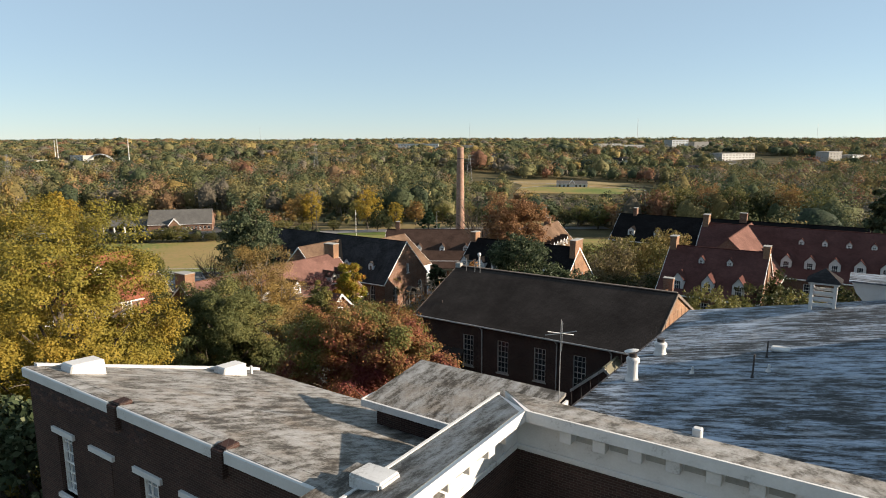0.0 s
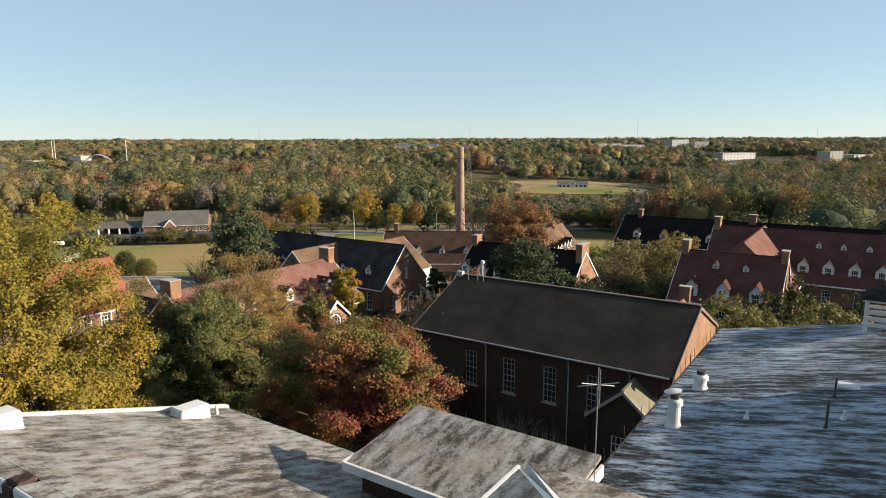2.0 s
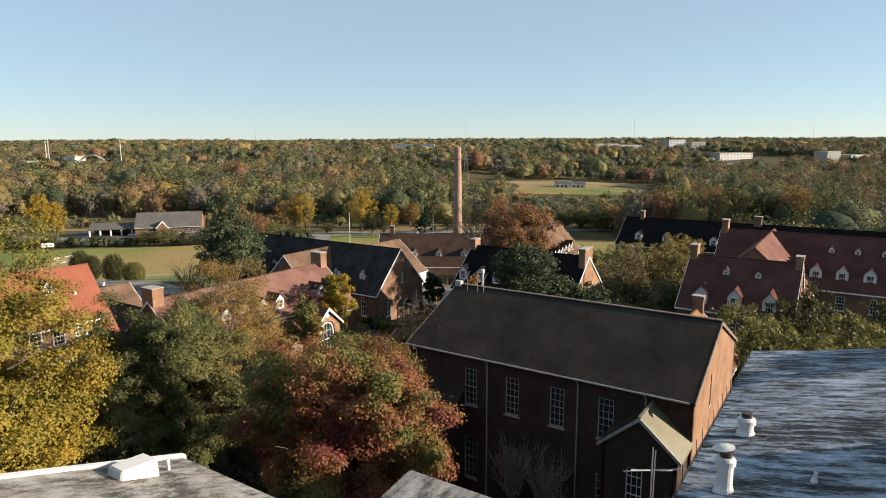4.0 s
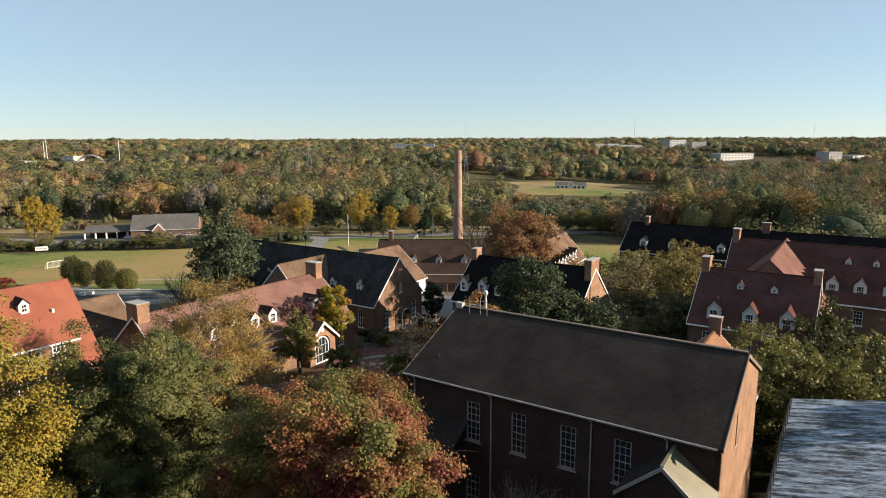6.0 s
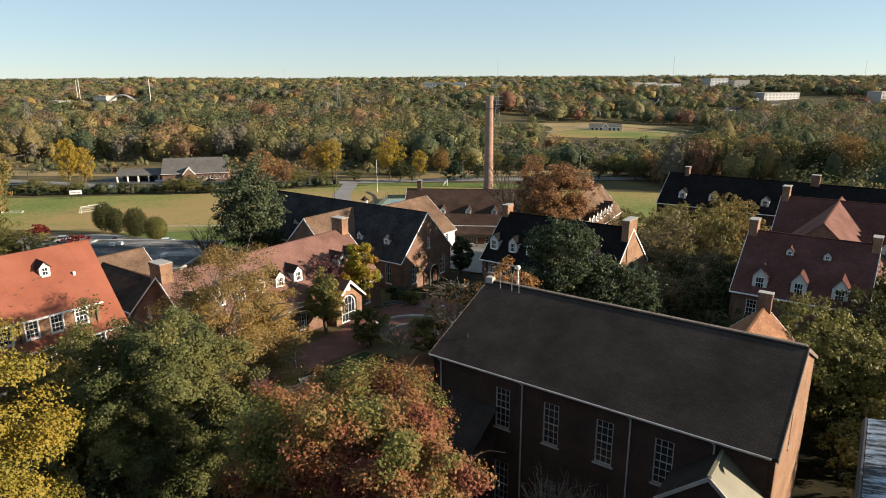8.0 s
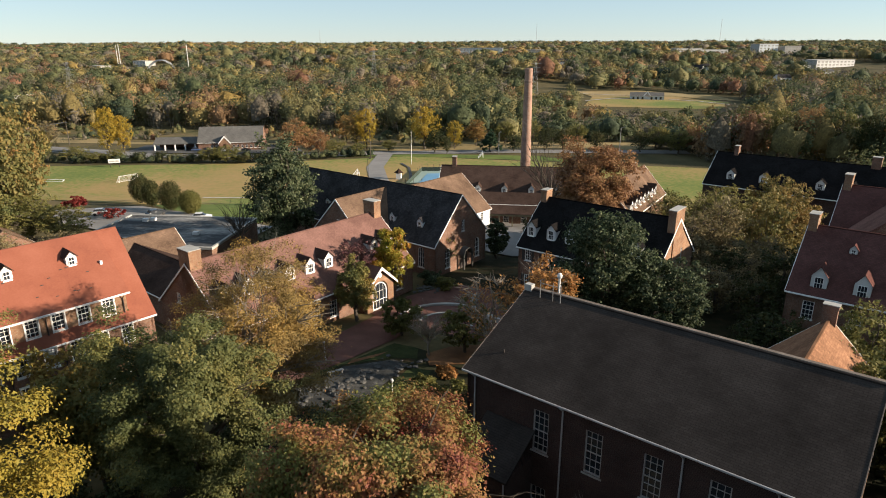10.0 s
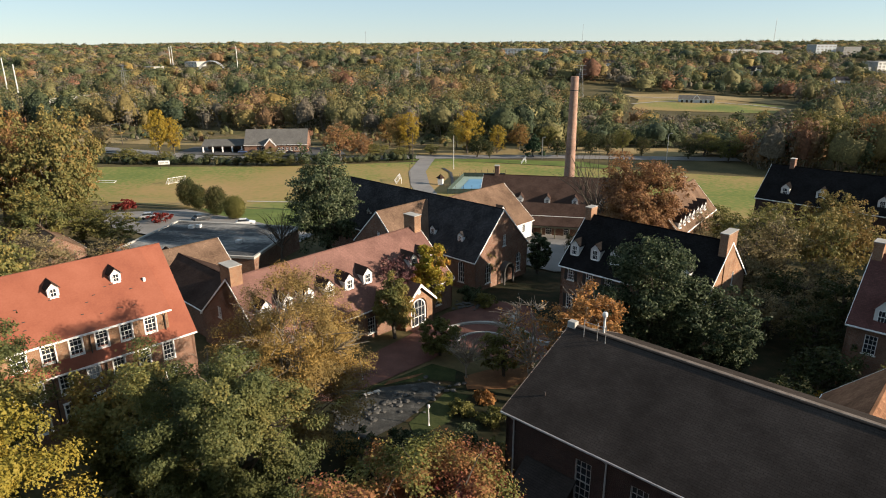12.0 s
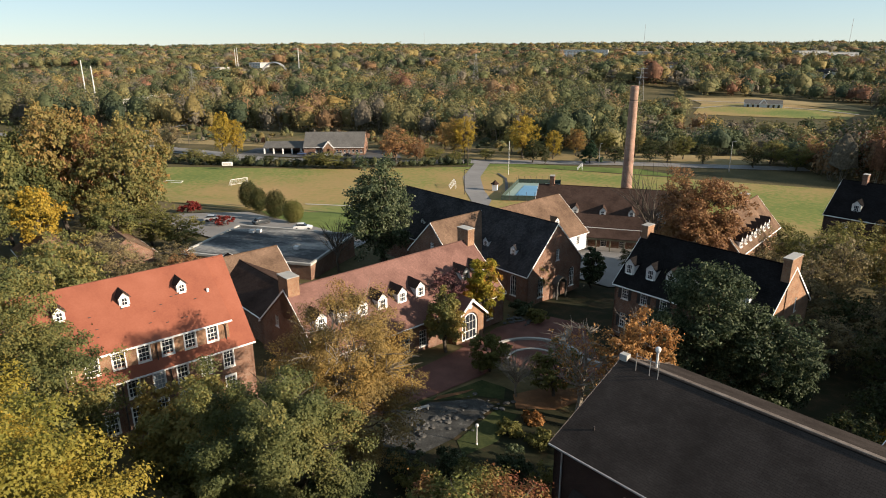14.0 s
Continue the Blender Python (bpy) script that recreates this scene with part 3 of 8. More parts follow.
def house(name, m, label, L, w, eave, ridge, brick, roof, front=(), back=(), left=(), right=(), over=0.35, group="campus buildings",
          rake=True, gutter=True, wincols=3, winrows=4, sill=1, blinds=(), shutters=False, category="building", end_over=0.12, rake_mat="trim"):
    """A gabled house: ridge along x from 0 to L, front at y = -w / 2, foot at z = 0."""
    h = thing(name, m, label, category, group)
    half = w / 2
    k = (ridge - eave) / half
    spots = {"front": Matrix.Translation((0, -half, 0)), "back": Matrix.Translation((L, half, 0)) @ pose(0, 0, 0, 0, 0, 180),
             "left": Matrix.Translation((0, half, 0)) @ pose(0, 0, 0, 0, 0, -90), "right": Matrix.Translation((L, -half, 0)) @ pose(0, 0, 0, 0, 0, 90)}
    n = 0
    for side, ops, width, apex in (("front", front, L, None), ("back", back, L, None), ("left", left, w, ridge - 0.12), ("right", right, w, ridge - 0.12)):
        part("wall", wall(width, eave, ops, apex), brick, h, "", spots[side])
        for o in ops:
            x, ww, z0, z1, arch = o
            add_window(h, spots[side] @ Matrix.Translation((x, 0.04, z0)), ww, z1 - z0, wincols if ww > 0.75 else 2, winrows, arch, sill, n in blinds, shutters and side == "front", sill == 2)
            n += 1
    ye, ze = half + over, eave - k * over
    x0, x1 = -end_over, L + end_over
    slope_part(h, (x0, -ye, ze), (x1, -ye, ze), (x1, 0, ridge), (x0, 0, ridge), roof)
    slope_part(h, (x1, ye, ze), (x0, ye, ze), (x0, 0, ridge), (x1, 0, ridge), roof)
    bm = bmesh.new()
    box(bm, x0, x1, -0.12, 0.12, ridge - 0.06, ridge + 0.05, 0.03)
    part("ridge_cap", bm, roof, h)
    if gutter:
        for s in (-1, 1):
            bm = bmesh.new()
            box(bm, x0, x1, s * ye - 0.08, s * ye + 0.08, ze - 0.2, ze - 0.03, 0.02)
            part("gutter", bm, M["trim"], h, "white painted gutter")
    if rake:
        for xr, s in ((x0 - 0.05, 1), (x1 + 0.003, 1)):
            for sy in (-1, 1):
                bm = bmesh.new()
                prism(bm, [(xr, sy * ye, ze - 0.22), (xr, sy * ye, ze + 0.02), (xr, 0, ridge + 0.02), (xr, 0, ridge - 0.24)], (1, 0, 0), 0.05)
                bmesh.ops.recalc_face_normals(bm, faces=bm.faces)
                part("rake_board", bm, M[rake_mat], h, "painted rake board")
    return h


def on_slope(x, y, eave, ridge, half, side=-1):
    """Height of a house's roof at y."""
    return ridge - (ridge - eave) / half * abs(y)

# ---- ground ----
GY = [-400, 0, 20, 60, 95, 150, 200, 330, 450, 700, 1200, 2000, 3000, 5000]
GZ = [-5, -5, -5, -7, -8.3, -13, -21, -23, -26, -22, -6, 8, 20, 24]


def ground_z(x, y):
    """Height of the land: the campus's shelf, the falling lawn, the creek's valley and the rolling hills beyond."""
    z = float(np.interp(y, GY, GZ))
    far = min(max((y - 420) / 500, 0.0), 1.0) * min(1.0, max(0.25, (2600 - y) / 1400))
    if far > 0:
        z += far * (5.0 * math.sin(x / 210 + y / 330) + 4.0 * math.sin(x / 97 - y / 150 + 1.3))
        z += far * 6.0 * math.exp(-((x - 500) / 500) ** 2) * min(1.0, max(0.0, (y - 700) / 600))
    return z


def sheet(name, xs, ys, lift=0.0, inside=None):
    """A grid that lies on the land."""
    index, verts, faces = {}, [], []
    for i, x in enumerate(xs):
        for j, y in enumerate(ys):
            index[i, j] = len(verts)
            verts.append((x, y, ground_z(x, y) + lift))
    for i in range(len(xs) - 1):
        for j in range(len(ys) - 1):
            if inside is None or inside((xs[i] + xs[i + 1]) / 2, (ys[j] + ys[j + 1]) / 2):
                faces.append((index[i, j], index[i + 1, j], index[i + 1, j + 1], index[i, j + 1]))
    me = bpy.data.meshes.new(name)
    me.from_pydata(verts, [], faces)
    me.update()
    return me


xs = [-4200, -3200, -2400, -1800, -1300, -900, -650, -480, -380] + list(range(-320, 221, 10)) + [260, 330, 420, 560, 760, 1050, 1400, 1900, 2500, 3300, 4200]
ys = [-400, -200, -100, -50] + list(range(-30, 431, 10)) + [450, 480, 520, 570, 630, 700, 780, 870, 970, 1080, 1200, 1350, 1500, 1700, 2000, 2400, 3000, 3800, 4900]
ground = new("ground", sheet("ground", xs, ys))
ground.data.materials.append(M["earth"])
tagged(ground, "leaf-strewn earth and rough grass rolling to the horizon", "ground", kind="structure")


def in_poly(x, y, poly):
    hit = False
    for (x0, y0), (x1, y1) in zip(poly, poly[1:] + poly[:1]):
        if (y0 > y) != (y1 > y) and x < (x1 - x0) * (y - y0) / (y1 - y0) + x0:
            hit = not hit
    return hit


def patch(name, poly, material, label, category, lift=0.08, step=3.0, kind="structure"):
    """A surface that lies on the land within an outline: its border follows the outline exactly."""
    bm = bmesh.new()
    bm.faces.new([bm.verts.new((x, y, 0)) for x, y in poly])
    lo = [min(p[k] for p in poly) for k in (0, 1)]
    hi = [max(p[k] for p in poly) for k in (0, 1)]
    for k in (0, 1):
        # cuts on the land's own grid, so that the surface never dips under it
        s = max(step, 10.0)
        c = math.ceil(lo[k] / s) * s
        while c < hi[k]:
            co, no = [0, 0, 0], [0, 0, 0]
            co[k], no[k] = c, 1
            bmesh.ops.bisect_plane(bm, geom=bm.verts[:] + bm.edges[:] + bm.faces[:], plane_co=co, plane_no=no)
            c += s
    for v in bm.verts:
        v.co.z = ground_z(v.co.x, v.co.y) + lift
    bmesh.ops.recalc_face_normals(bm, faces=bm.faces)
    if bm.faces[:] and bm.faces[0].normal.z < 0:
        bmesh.ops.reverse_faces(bm, faces=bm.faces)
    ob = new(name, mesh_of(name, bm))
    ob.data.materials.append(material)
    return tagged(ob, label, category, kind=kind)


def strip(name, line, width, material, label, category, lift=0.12, kind="structure"):
    """A band of even width along a line on the land."""
    pts = []
    for (x0, y0), (x1, y1) in zip(line, line[1:]):
        n = max(1, int(math.hypot(x1 - x0, y1 - y0) / 8))
        pts += [(x0 + (x1 - x0) * i / n, y0 + (y1 - y0) * i / n) for i in range(n)]
    pts.append(line[-1])
    bm = bmesh.new()
    rows = []
    for i, (x, y) in enumerate(pts):
        a, b = pts[max(0, i - 1)], pts[min(len(pts) - 1, i + 1)]
        d = Vector((b[0] - a[0], b[1] - a[1])).normalized()
        n = Vector((-d.y, d.x)) * width / 2
        z = max(ground_z(x, y), ground_z(x + n.x, y + n.y), ground_z(x - n.x, y - n.y)) + lift
        rows.append([bm.verts.new((x + n.x, y + n.y, z)), bm.verts.new((x - n.x, y - n.y, z))])
    for a, b in zip(rows, rows[1:]):
        bm.faces.new((a[0], a[1], b[1], b[0]))
    ob = new(name, mesh_of(name, bm))
    ob.data.materials.append(material)
    return tagged(ob, label, category, kind=kind)


patch("lawn_field", [(-215, 196), (-150, 180), (-100, 172), (-52, 190), (-20, 184), (60, 190), (150, 215), (160, 268), (70, 275), (-40, 291), (-50, 291), (-118, 264), (-190, 250), (-215, 235)], M["grass"],
      "sports field of green and straw-coloured grass", "grass", 0.10)
patch("lawn", [(-52, 190), (-100, 172), (-80, 150), (-58, 142), (-45, 160), (-10, 168), (-20, 184)], M["lawn"], "sloping green lawn behind the buildings", "grass", 0.09)
patch("lawn", [(-300, 318), (-300, 345), (-190, 330), (-100, 328), (-30, 322), (40, 330), (40, 318), (-60, 306), (-118, 318), (-200, 318)], M["drygrass"], "strip of dry straw-coloured grass beyond the road", "grass", 0.09)
patch("meadow", [(-330, 378), (-200, 388), (-60, 376), (-30, 352), (-32, 326), (-100, 332), (-190, 334), (-300, 347)], M["meadow"], "brown meadow behind the shop", "grass", 0.12)
patch("lawn", [(-30, 322), (-28, 345), (60, 352), (80, 335), (40, 318)], M["drygrass"], "tan playing field", "grass", 0.14)
patch("lawn", [(-110, 286), (-60, 300), (10, 300), (30, 284), (-40, 292)], M["lawn"], "green roadside grass", "grass", 0.09)
patch("lawn", [(55, 560), (70, 640), (150, 660), (185, 600), (160, 545)], M["grass"], "green park lawn across the creek", "grass", 0.3)
patch("lawn", [(70, 640), (60, 690), (130, 720), (190, 690), (200, 610), (150, 660)], M["drygrass"], "dry park slope across the creek", "grass", 0.35)
strip("road", [(-420, 330), (-300, 309), (-238, 299), (-200, 290), (-162, 279), (-118, 283), (-62, 300), (0, 312), (80, 318)], 9.5, M["road"], "pale asphalt road past the sports field", "road", 0.25)
strip("pavement", [(-420, 319), (-300, 300), (-238, 291), (-200, 282), (-165, 272)], 1.6, M["concrete"], "pale concrete pavement beside the road", "pavement", 0.3)
strip("road", [(-60, 298), (-57, 262), (-50, 236), (-44, 220), (-43, 205)], 7.0, M["road"], "campus drive through the lawns", "road", 0.2)
patch("parking", [(-182, 286), (-186, 312), (-112, 322), (-100, 300), (-128, 290)], M["asphalt"], "asphalt car park beside the brick shop", "parking", 0.35)
patch("parking", [(-112, 152), (-100, 166), (-88, 158), (-60, 142), (-52, 138), (-52, 126), (-84, 128), (-112, 140)], M["road"], "asphalt yard behind the flat-roofed hall", "parking", 0.3)
patch("yard", [(-14, 128), (-12, 150), (14, 150), (12, 122), (0, 118)], M["road"], "paved yard before the porch", "pavement", 0.3)
patch("paving", [(-27, 66), (-21.6, 77.5), (-18.0, 84.5), (-14.7, 93), (-9, 100), (-3, 98), (-1.5, 90), (1.5, 82), (-4, 78.5), (-9.5, 81.5), (-12.4, 82), (-13.6, 78.3), (-17.6, 72.4), (-22, 66.5)], M["paving"], "brown brick paving of the courtyard drive", "pavement", 0.1)
patch("ground_cover", [(-26, 66), (-21.5, 67), (-17.2, 72.2), (-13.5, 77), (-10.5, 76), (-5, 73), (3, 72), (8, 68), (2, 50), (0, 36), (-24, 34), (-26, 50)], M["cover"], "ivy and leaf litter with courtyard shade in its colour", "ground cover", 0.05)
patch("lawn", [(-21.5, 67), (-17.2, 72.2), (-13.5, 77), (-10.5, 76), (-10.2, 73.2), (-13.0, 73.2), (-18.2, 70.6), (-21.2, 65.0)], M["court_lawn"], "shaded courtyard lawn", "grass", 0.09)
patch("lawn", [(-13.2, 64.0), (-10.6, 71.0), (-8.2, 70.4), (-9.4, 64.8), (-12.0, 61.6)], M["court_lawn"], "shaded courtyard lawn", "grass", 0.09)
# dark sheet laid where deep shade falls between the houses
patch("ground_cover", [(-12, 101), (-3, 98.6), (1.9, 84), (8, 79), (15, 92), (8, 118), (-6, 120)], M["cover"], "dark ground cover standing in for shade between houses", "ground cover", 0.05)
patch("ground_cover", [(17, 48), (50, 44), (58, 70), (56, 112), (34, 124), (20, 112), (17.5, 92), (16.5, 78)], M["cover"], "ivy and leaf litter darkened for shade under the trees", "ground cover", 0.05)
patch("rock_garden", [(-20.8, 64.6), (-17.9, 70.2), (-12.8, 72.6), (-10.9, 71.6), (-13.6, 64.2), (-16.0, 60.6), (-19.8, 60.9)], M["bed"], "grey stone bed of a dry pond", "stones", 0.13)
patch("mulch_bed", [(-8.6, 71.6), (-4.5, 72.5), (-1.2, 76), (-2.6, 78.0), (-7, 76.6), (-9.4, 74.5)], M["mulch"], "rust-brown mulched bed", "mulch", 0.13)
patch("mulch_bed", [(-17.6, 70.8), (-14.6, 73.4), (-13.8, 74.6), (-17.4, 71.9)], M["mulch"], "rust-brown mulched bed", "mulch", 0.13)

# ---- the white-roofed main building below the camera ----
main = thing("main_building", spot(0, 0, -5), "old dark brick building with white-coated low roofs and cornice", "building", "campus buildings")
B0 = 5.0    # the thing's foot lies 5 m under zero


def mbox(name, x0, x1, y0, y1, z0, z1, material, label="", parent=None, bev=0.0):
    bm = bmesh.new()
    box(bm, x0, x1, y0, y1, z0 + B0, z1 + B0, bev)
    return part(name, bm, material, parent or main, label)


# front wall of the low wing, with sash windows and bricked-up bays
ops = []
for i, a in enumerate((-15.65, -10.7, -5.75)):
    ops.append((a + 17.82, 0.98, 9.98 + B0, 12.2 + B0, False))
    ops.append((a + 17.7, 0.98, 5.6 + B0, 8.2 + B0, False))
part("wall", wall(15.3, 13.86 + B0, ops, None, 0.5), M["brick_dark"], main, "", Matrix.Translation((-17.7, 1.3, 0)))
for x, w, z0, z1, arch in ops:
    wi = add_window(main, Matrix.Translation((x - 17.7, 1.42, z0)), w, z1 - z0, 3, 6, False, 1, True)
    bm = bmesh.new()
    box(bm, -0.72, 0.72, -0.21, 0.0, z1 - z0, z1 - z0 + 0.19, 0.01)
    part("lintel", bm, M["white"], wi, "white stone lintel")
    bm = bmesh.new()
    box(bm, -0.62, 0.62, -0.24, -0.09, -0.16, 0.0, 0.01)
    part("sill", bm, M["white"], wi, "white stone sill")
for a in (-13.1, -8.25, -3.9):
    mbox("lintel", a - 0.72, a + 0.72, 1.2, 1.31, 12.18, 12.36, M["white"], "white lintel over a bricked-up bay", bev=0.01)
    mbox("brick_infill", a - 0.5, a + 0.5, 1.285, 1.32, 9.9, 12.18, M["brick_dark"], "bricked-up window bay")
# parapet in lengths between brick stubs
for a0, a1 in ((-17.85, -12.3), (-11.75, -7.25), (-6.75, -3.2)):
    bm = bmesh.new()
    prism(bm, [(a0, 1.16, 13.86 + B0), (a0, 1.16, 14.16 + B0), (a0, 1.2, 14.19 + B0), (a0, 1.26, 14.19 + B0), (a0, 1.3, 13.86 + B0)], (1, 0, 0), a1 - a0)
    bmesh.ops.recalc_face_normals(bm, faces=bm.faces)
    part("parapet", bm, M["white"], main, "white coated parapet")
    slope_part(main, (a1, 1.95, 14.05 + B0), (a0, 1.95, 14.05 + B0), (a0, 1.25, 14.2 + B0), (a1, 1.25, 14.2 + B0), M["coat_left"], 0.1, "parapet_top", "worn coating over the parapet")
for a in (-12.02, -7.0):
    bm = bmesh.new()
    box(bm, a - 0.25, a + 0.2, 1.12, 1.6, 13.4 + B0, 14.16 + B0, 0.03)
    box(bm, a - 0.2, a + 0.26, 1.25, 1.7, 14.1 + B0, 14.24 + B0, 0.04)
    part("brick_stub", bm, M["brick_dark"], main, "broken brick chimney stub")
# side and back walls
mbox("wall", -17.7, -17.3, 1.8, 11.1, 0 - B0, 11.0, M["brick_dark"])
bm = bmesh.new()
prism(bm, [(-17.7, 1.8, 10.9 + B0), (-17.7, 11.1, 10.9 + B0), (-17.7, 1.8, 13.9 + B0)], (1, 0, 0), 0.4)
bmesh.ops.recalc_face_normals(bm, faces=bm.faces)
part("wall", bm, M["brick_dark"], main)
mbox("wall", -17.3, -2.6, 10.7, 11.1, 0 - B0, 10.75, M["brick_dark"])
slope_part(main, (-2.6, 11.3, 10.98 + B0), (-17.8, 11.3, 10.98 + B0), (-17.8, 1.75, 14.1 + B0), (-2.6, 1.75, 14.1 + B0), M["coat_left"], 0.2, "low_roof", "worn white coating with grey streaks")
mbox("roof_edge", -17.95, -17.72, 1.7, 11.4, 10.4, 10.95, M["white"], "white edge flashing")
bm = bmesh.new()
prism(bm, [(-17.92, 1.6, 13.85 + B0), (-17.92, 11.4, 10.75 + B0), (-17.92, 11.4, 11.05 + B0), (-17.92, 1.6, 14.22 + B0)], (1, 0, 0), 0.24)
bmesh.ops.recalc_face_normals(bm, faces=bm.faces)
part("roof_edge", bm, M["white"], main, "white edge flashing")
# wedge-shaped coated boxes along the side edge
for b0 in (1.95, 8.2):
    zb = 14.1 - 0.3267 * (b0 - 1.75)
    bm = bmesh.new()
    prism(bm, [(-17.0, b0, zb - 0.35 + B0), (-17.0, b0 + 1.35, zb - 0.62 + B0), (-17.0, b0 + 1.3, zb + 0.17 + B0), (-17.0, b0 + 0.15, zb + 0.24 + B0)], (1, 0, 0), 0.75)
    bmesh.ops.recalc_face_normals(bm, faces=bm.faces)
    bmesh.ops.bevel(bm, geom=bm.edges[:], offset=0.05, segments=1, affect="EDGES")
    part("chimney_stub", bm, M["white"], main, "white coated wedge-shaped chimney stub")
bm = bmesh.new()
tube(bm, (-16.7, 10.1, 11.3 + B0), (-16.7, 10.1, 11.75 + B0), 0.06, 0.06)
part("vent_pipe", bm, M["white"], main, "short white vent pipe")
# raised stair roof
mbox("wall", -7.6, -2.0, 8.25, 11.0, 9.0, 12.75, M["brick_dark"], "dark brick penthouse wall")
slope_part(main, (-7.95, 7.95, 12.93 + B0), (-1.75, 7.95, 12.93 + B0), (-1.75, 11.5, 13.36 + B0), (-7.95, 11.5, 13.36 + B0), M["coat_left"], 0.12, "upper_roof", "worn white coated flat roof")
for x0, x1, y0, y1, z0, z1 in ((-8.0, -1.7, 7.86, 7.95, 12.70, 12.95), (-8.03, -7.95, 7.9, 11.5, 12.72, 12.96), (-1.75, -1.66, 7.9, 11.5, 12.75, 13.1)):
    mbox("fascia", x0, x1, y0, y1, z0, z1, M["white"], "white painted fascia")
# the two cornices that meet in a corner
bm = bmesh.new()
prism(bm, [(-0.79, 0, 14.84 + B0), (-2.5, 0, 14.32 + B0), (-2.5, 0, 13.46 + B0), (-1.25, 0, 13.46 + B0), (-1.25, 0, 14.42 + B0), (-0.79, 0, 14.52 + B0)], (0, 1, 0), 1.0)
for v in bm.verts:
    v.co.y = 0.2 if v.co.y < 0.5 else (6.36 if v.co.x > -0.9 else (6.8 if v.co.x > -1.5 else 8.05))
bmesh.ops.recalc_face_normals(bm, faces=bm.faces)
part("cornice", bm, M["white"], main, "white cornice with grimy sloping top")
slope_part(main, (-2.56, 8.05, 14.325 + B0), (-2.56, 0.2, 14.325 + B0), (-0.95, 0.2, 14.80 + B0), (-0.95, 6.3, 14.80 + B0), M["coat_left"], 0.012, "cornice_top", "white top stained with dark lichen")
mbox("flashing", -2.6, -2.52, 0.2, 8.1, 14.2, 14.37, M["white"], "raised white edge strip")
bm = bmesh.new()
prism(bm, [(-0.8, 6.36, 14.84 + B0), (-0.8, 8.4, 14.32 + B0), (-0.8, 8.4, 13.46 + B0), (-0.8, 6.82, 13.46 + B0), (-0.8, 6.82, 14.42 + B0), (-0.8, 6.36, 14.52 + B0)], (1, 0, 0), 17.0)
for v in bm.verts:
    if v.co.x < 0:
        v.co.x = -0.79 if v.co.y < 6.5 else (-1.25 if v.co.y < 7 else -2.5)
bmesh.ops.recalc_face_normals(bm, faces=bm.faces)
part("cornice", bm, M["white"], main, "white cornice with grimy sloping top")
slope_part(main, (16.2, 8.42, 14.34 + B0), (-2.5, 8.42, 14.34 + B0), (-0.7, 6.5, 14.81 + B0), (16.2, 6.5, 14.81 + B0), M["coat_left"], 0.012, "cornice_top", "white top stained with dark lichen")
# frieze blocks and recessed panels
for i in range(18):
    x = 0.30 + 0.92 * i
    mbox("modillion", x - 0.17, x + 0.17, 6.52, 6.83, 14.12, 14.44, M["white"], "white cornice block", bev=0.015)
    mbox("frieze_panel", x + 0.21, x + 0.71, 6.795, 6.83, 14.14, 14.29, M["concrete"], "grey recessed panel")
for i in range(7):
    y = 5.75 - 0.92 * i
    mbox("modillion", -1.26, -0.95, y - 0.17, y + 0.17, 14.12, 14.44, M["white"], "white cornice block", bev=0.015)
    mbox("frieze_panel", -1.26, -1.22, y - 0.71, y - 0.21, 14.14, 14.29, M["concrete"], "grey recessed panel")
mbox("frieze", -1.27, -1.2, 0.2, 6.85, 13.45, 13.62, M["white"], "white moulding under the frieze", bev=0.02)
mbox("frieze", -1.2, 16.0, 6.76, 6.83, 13.45, 13.62, M["white"], "white moulding under the frieze", bev=0.02)
mbox("wall", -2.4, -1.3, 1.35, 7.9, 0 - B0, 13.45, M["brick_dark"])
mbox("wall", -1.3, 16.0, 6.86, 8.3, 0 - B0, 13.45, M["brick_dark"])
for x in (1.8, 4.6, 7.4, 10.2):
    mbox("lintel", x - 0.75, x + 0.75, 6.78, 6.86, 12.3, 12.55, M["white"], "pale stone lintel", bev=0.01)
# coated box where the cornice meets the parapet, with its flat apron
bm = bmesh.new()
prism(bm, [(-2.85, 1.55, 14.25 + B0), (-1.85, 1.5, 14.28 + B0), (-1.85, 2.25, 14.28 + B0), (-2.85, 2.3, 14.2 + B0)], (0, 0, 1), 0.38)
bmesh.ops.recalc_face_normals(bm, faces=bm.faces)
bmesh.ops.bevel(bm, geom=bm.edges[:], offset=0.06, segments=2, affect="EDGES")
part("chimney_stub", bm, M["white"], main, "white coated square chimney stub")
mbox("apron", -3.4, -0.82, 0.25, 2.5, 14.0, 14.3, M["coat_left"], "flat coated corner roof")
# the long roof that falls to the side
RB = lambda a, b: 11.95 - 0.045 * (b - 14) + 0.205 * (a + 2.2) + B0
EA = lambda b: -2.36 - 0.022 * (b - 12.0)     # the long roof's lower edge
slope_part(main, (EA(34.9), 34.9, RB(EA(34.9), 34.9)), (EA(8.4), 8.4, RB(EA(8.4), 8.4)), (13.5, 8.4, RB(13.5, 8.4)), (13.5, 34.9, RB(13.5, 34.9)), M["coat_right"], 0.22, "long_roof", "shade-tinted white coating streaked black and rust down the slope")
slope_part(main, (27, 8.4, 11.0 + B0), (27, 34.9, 11.0 + B0), (13.5, 34.9, RB(13.5, 34.9)), (13.5, 8.4, RB(13.5, 8.4)), M["coat_right"], 0.22, "long_roof", "shade-tinted white coating streaked black and rust down the slope")
mbox("wall", -2.1, -1.7, 11.4, 34.7, 0 - B0, 11.0, M["brick_dark"])
mbox("wall", -2.1, 13.5, 34.3, 34.7, 0 - B0, 10.95, M["brick_dark"])
bm = bmesh.new()
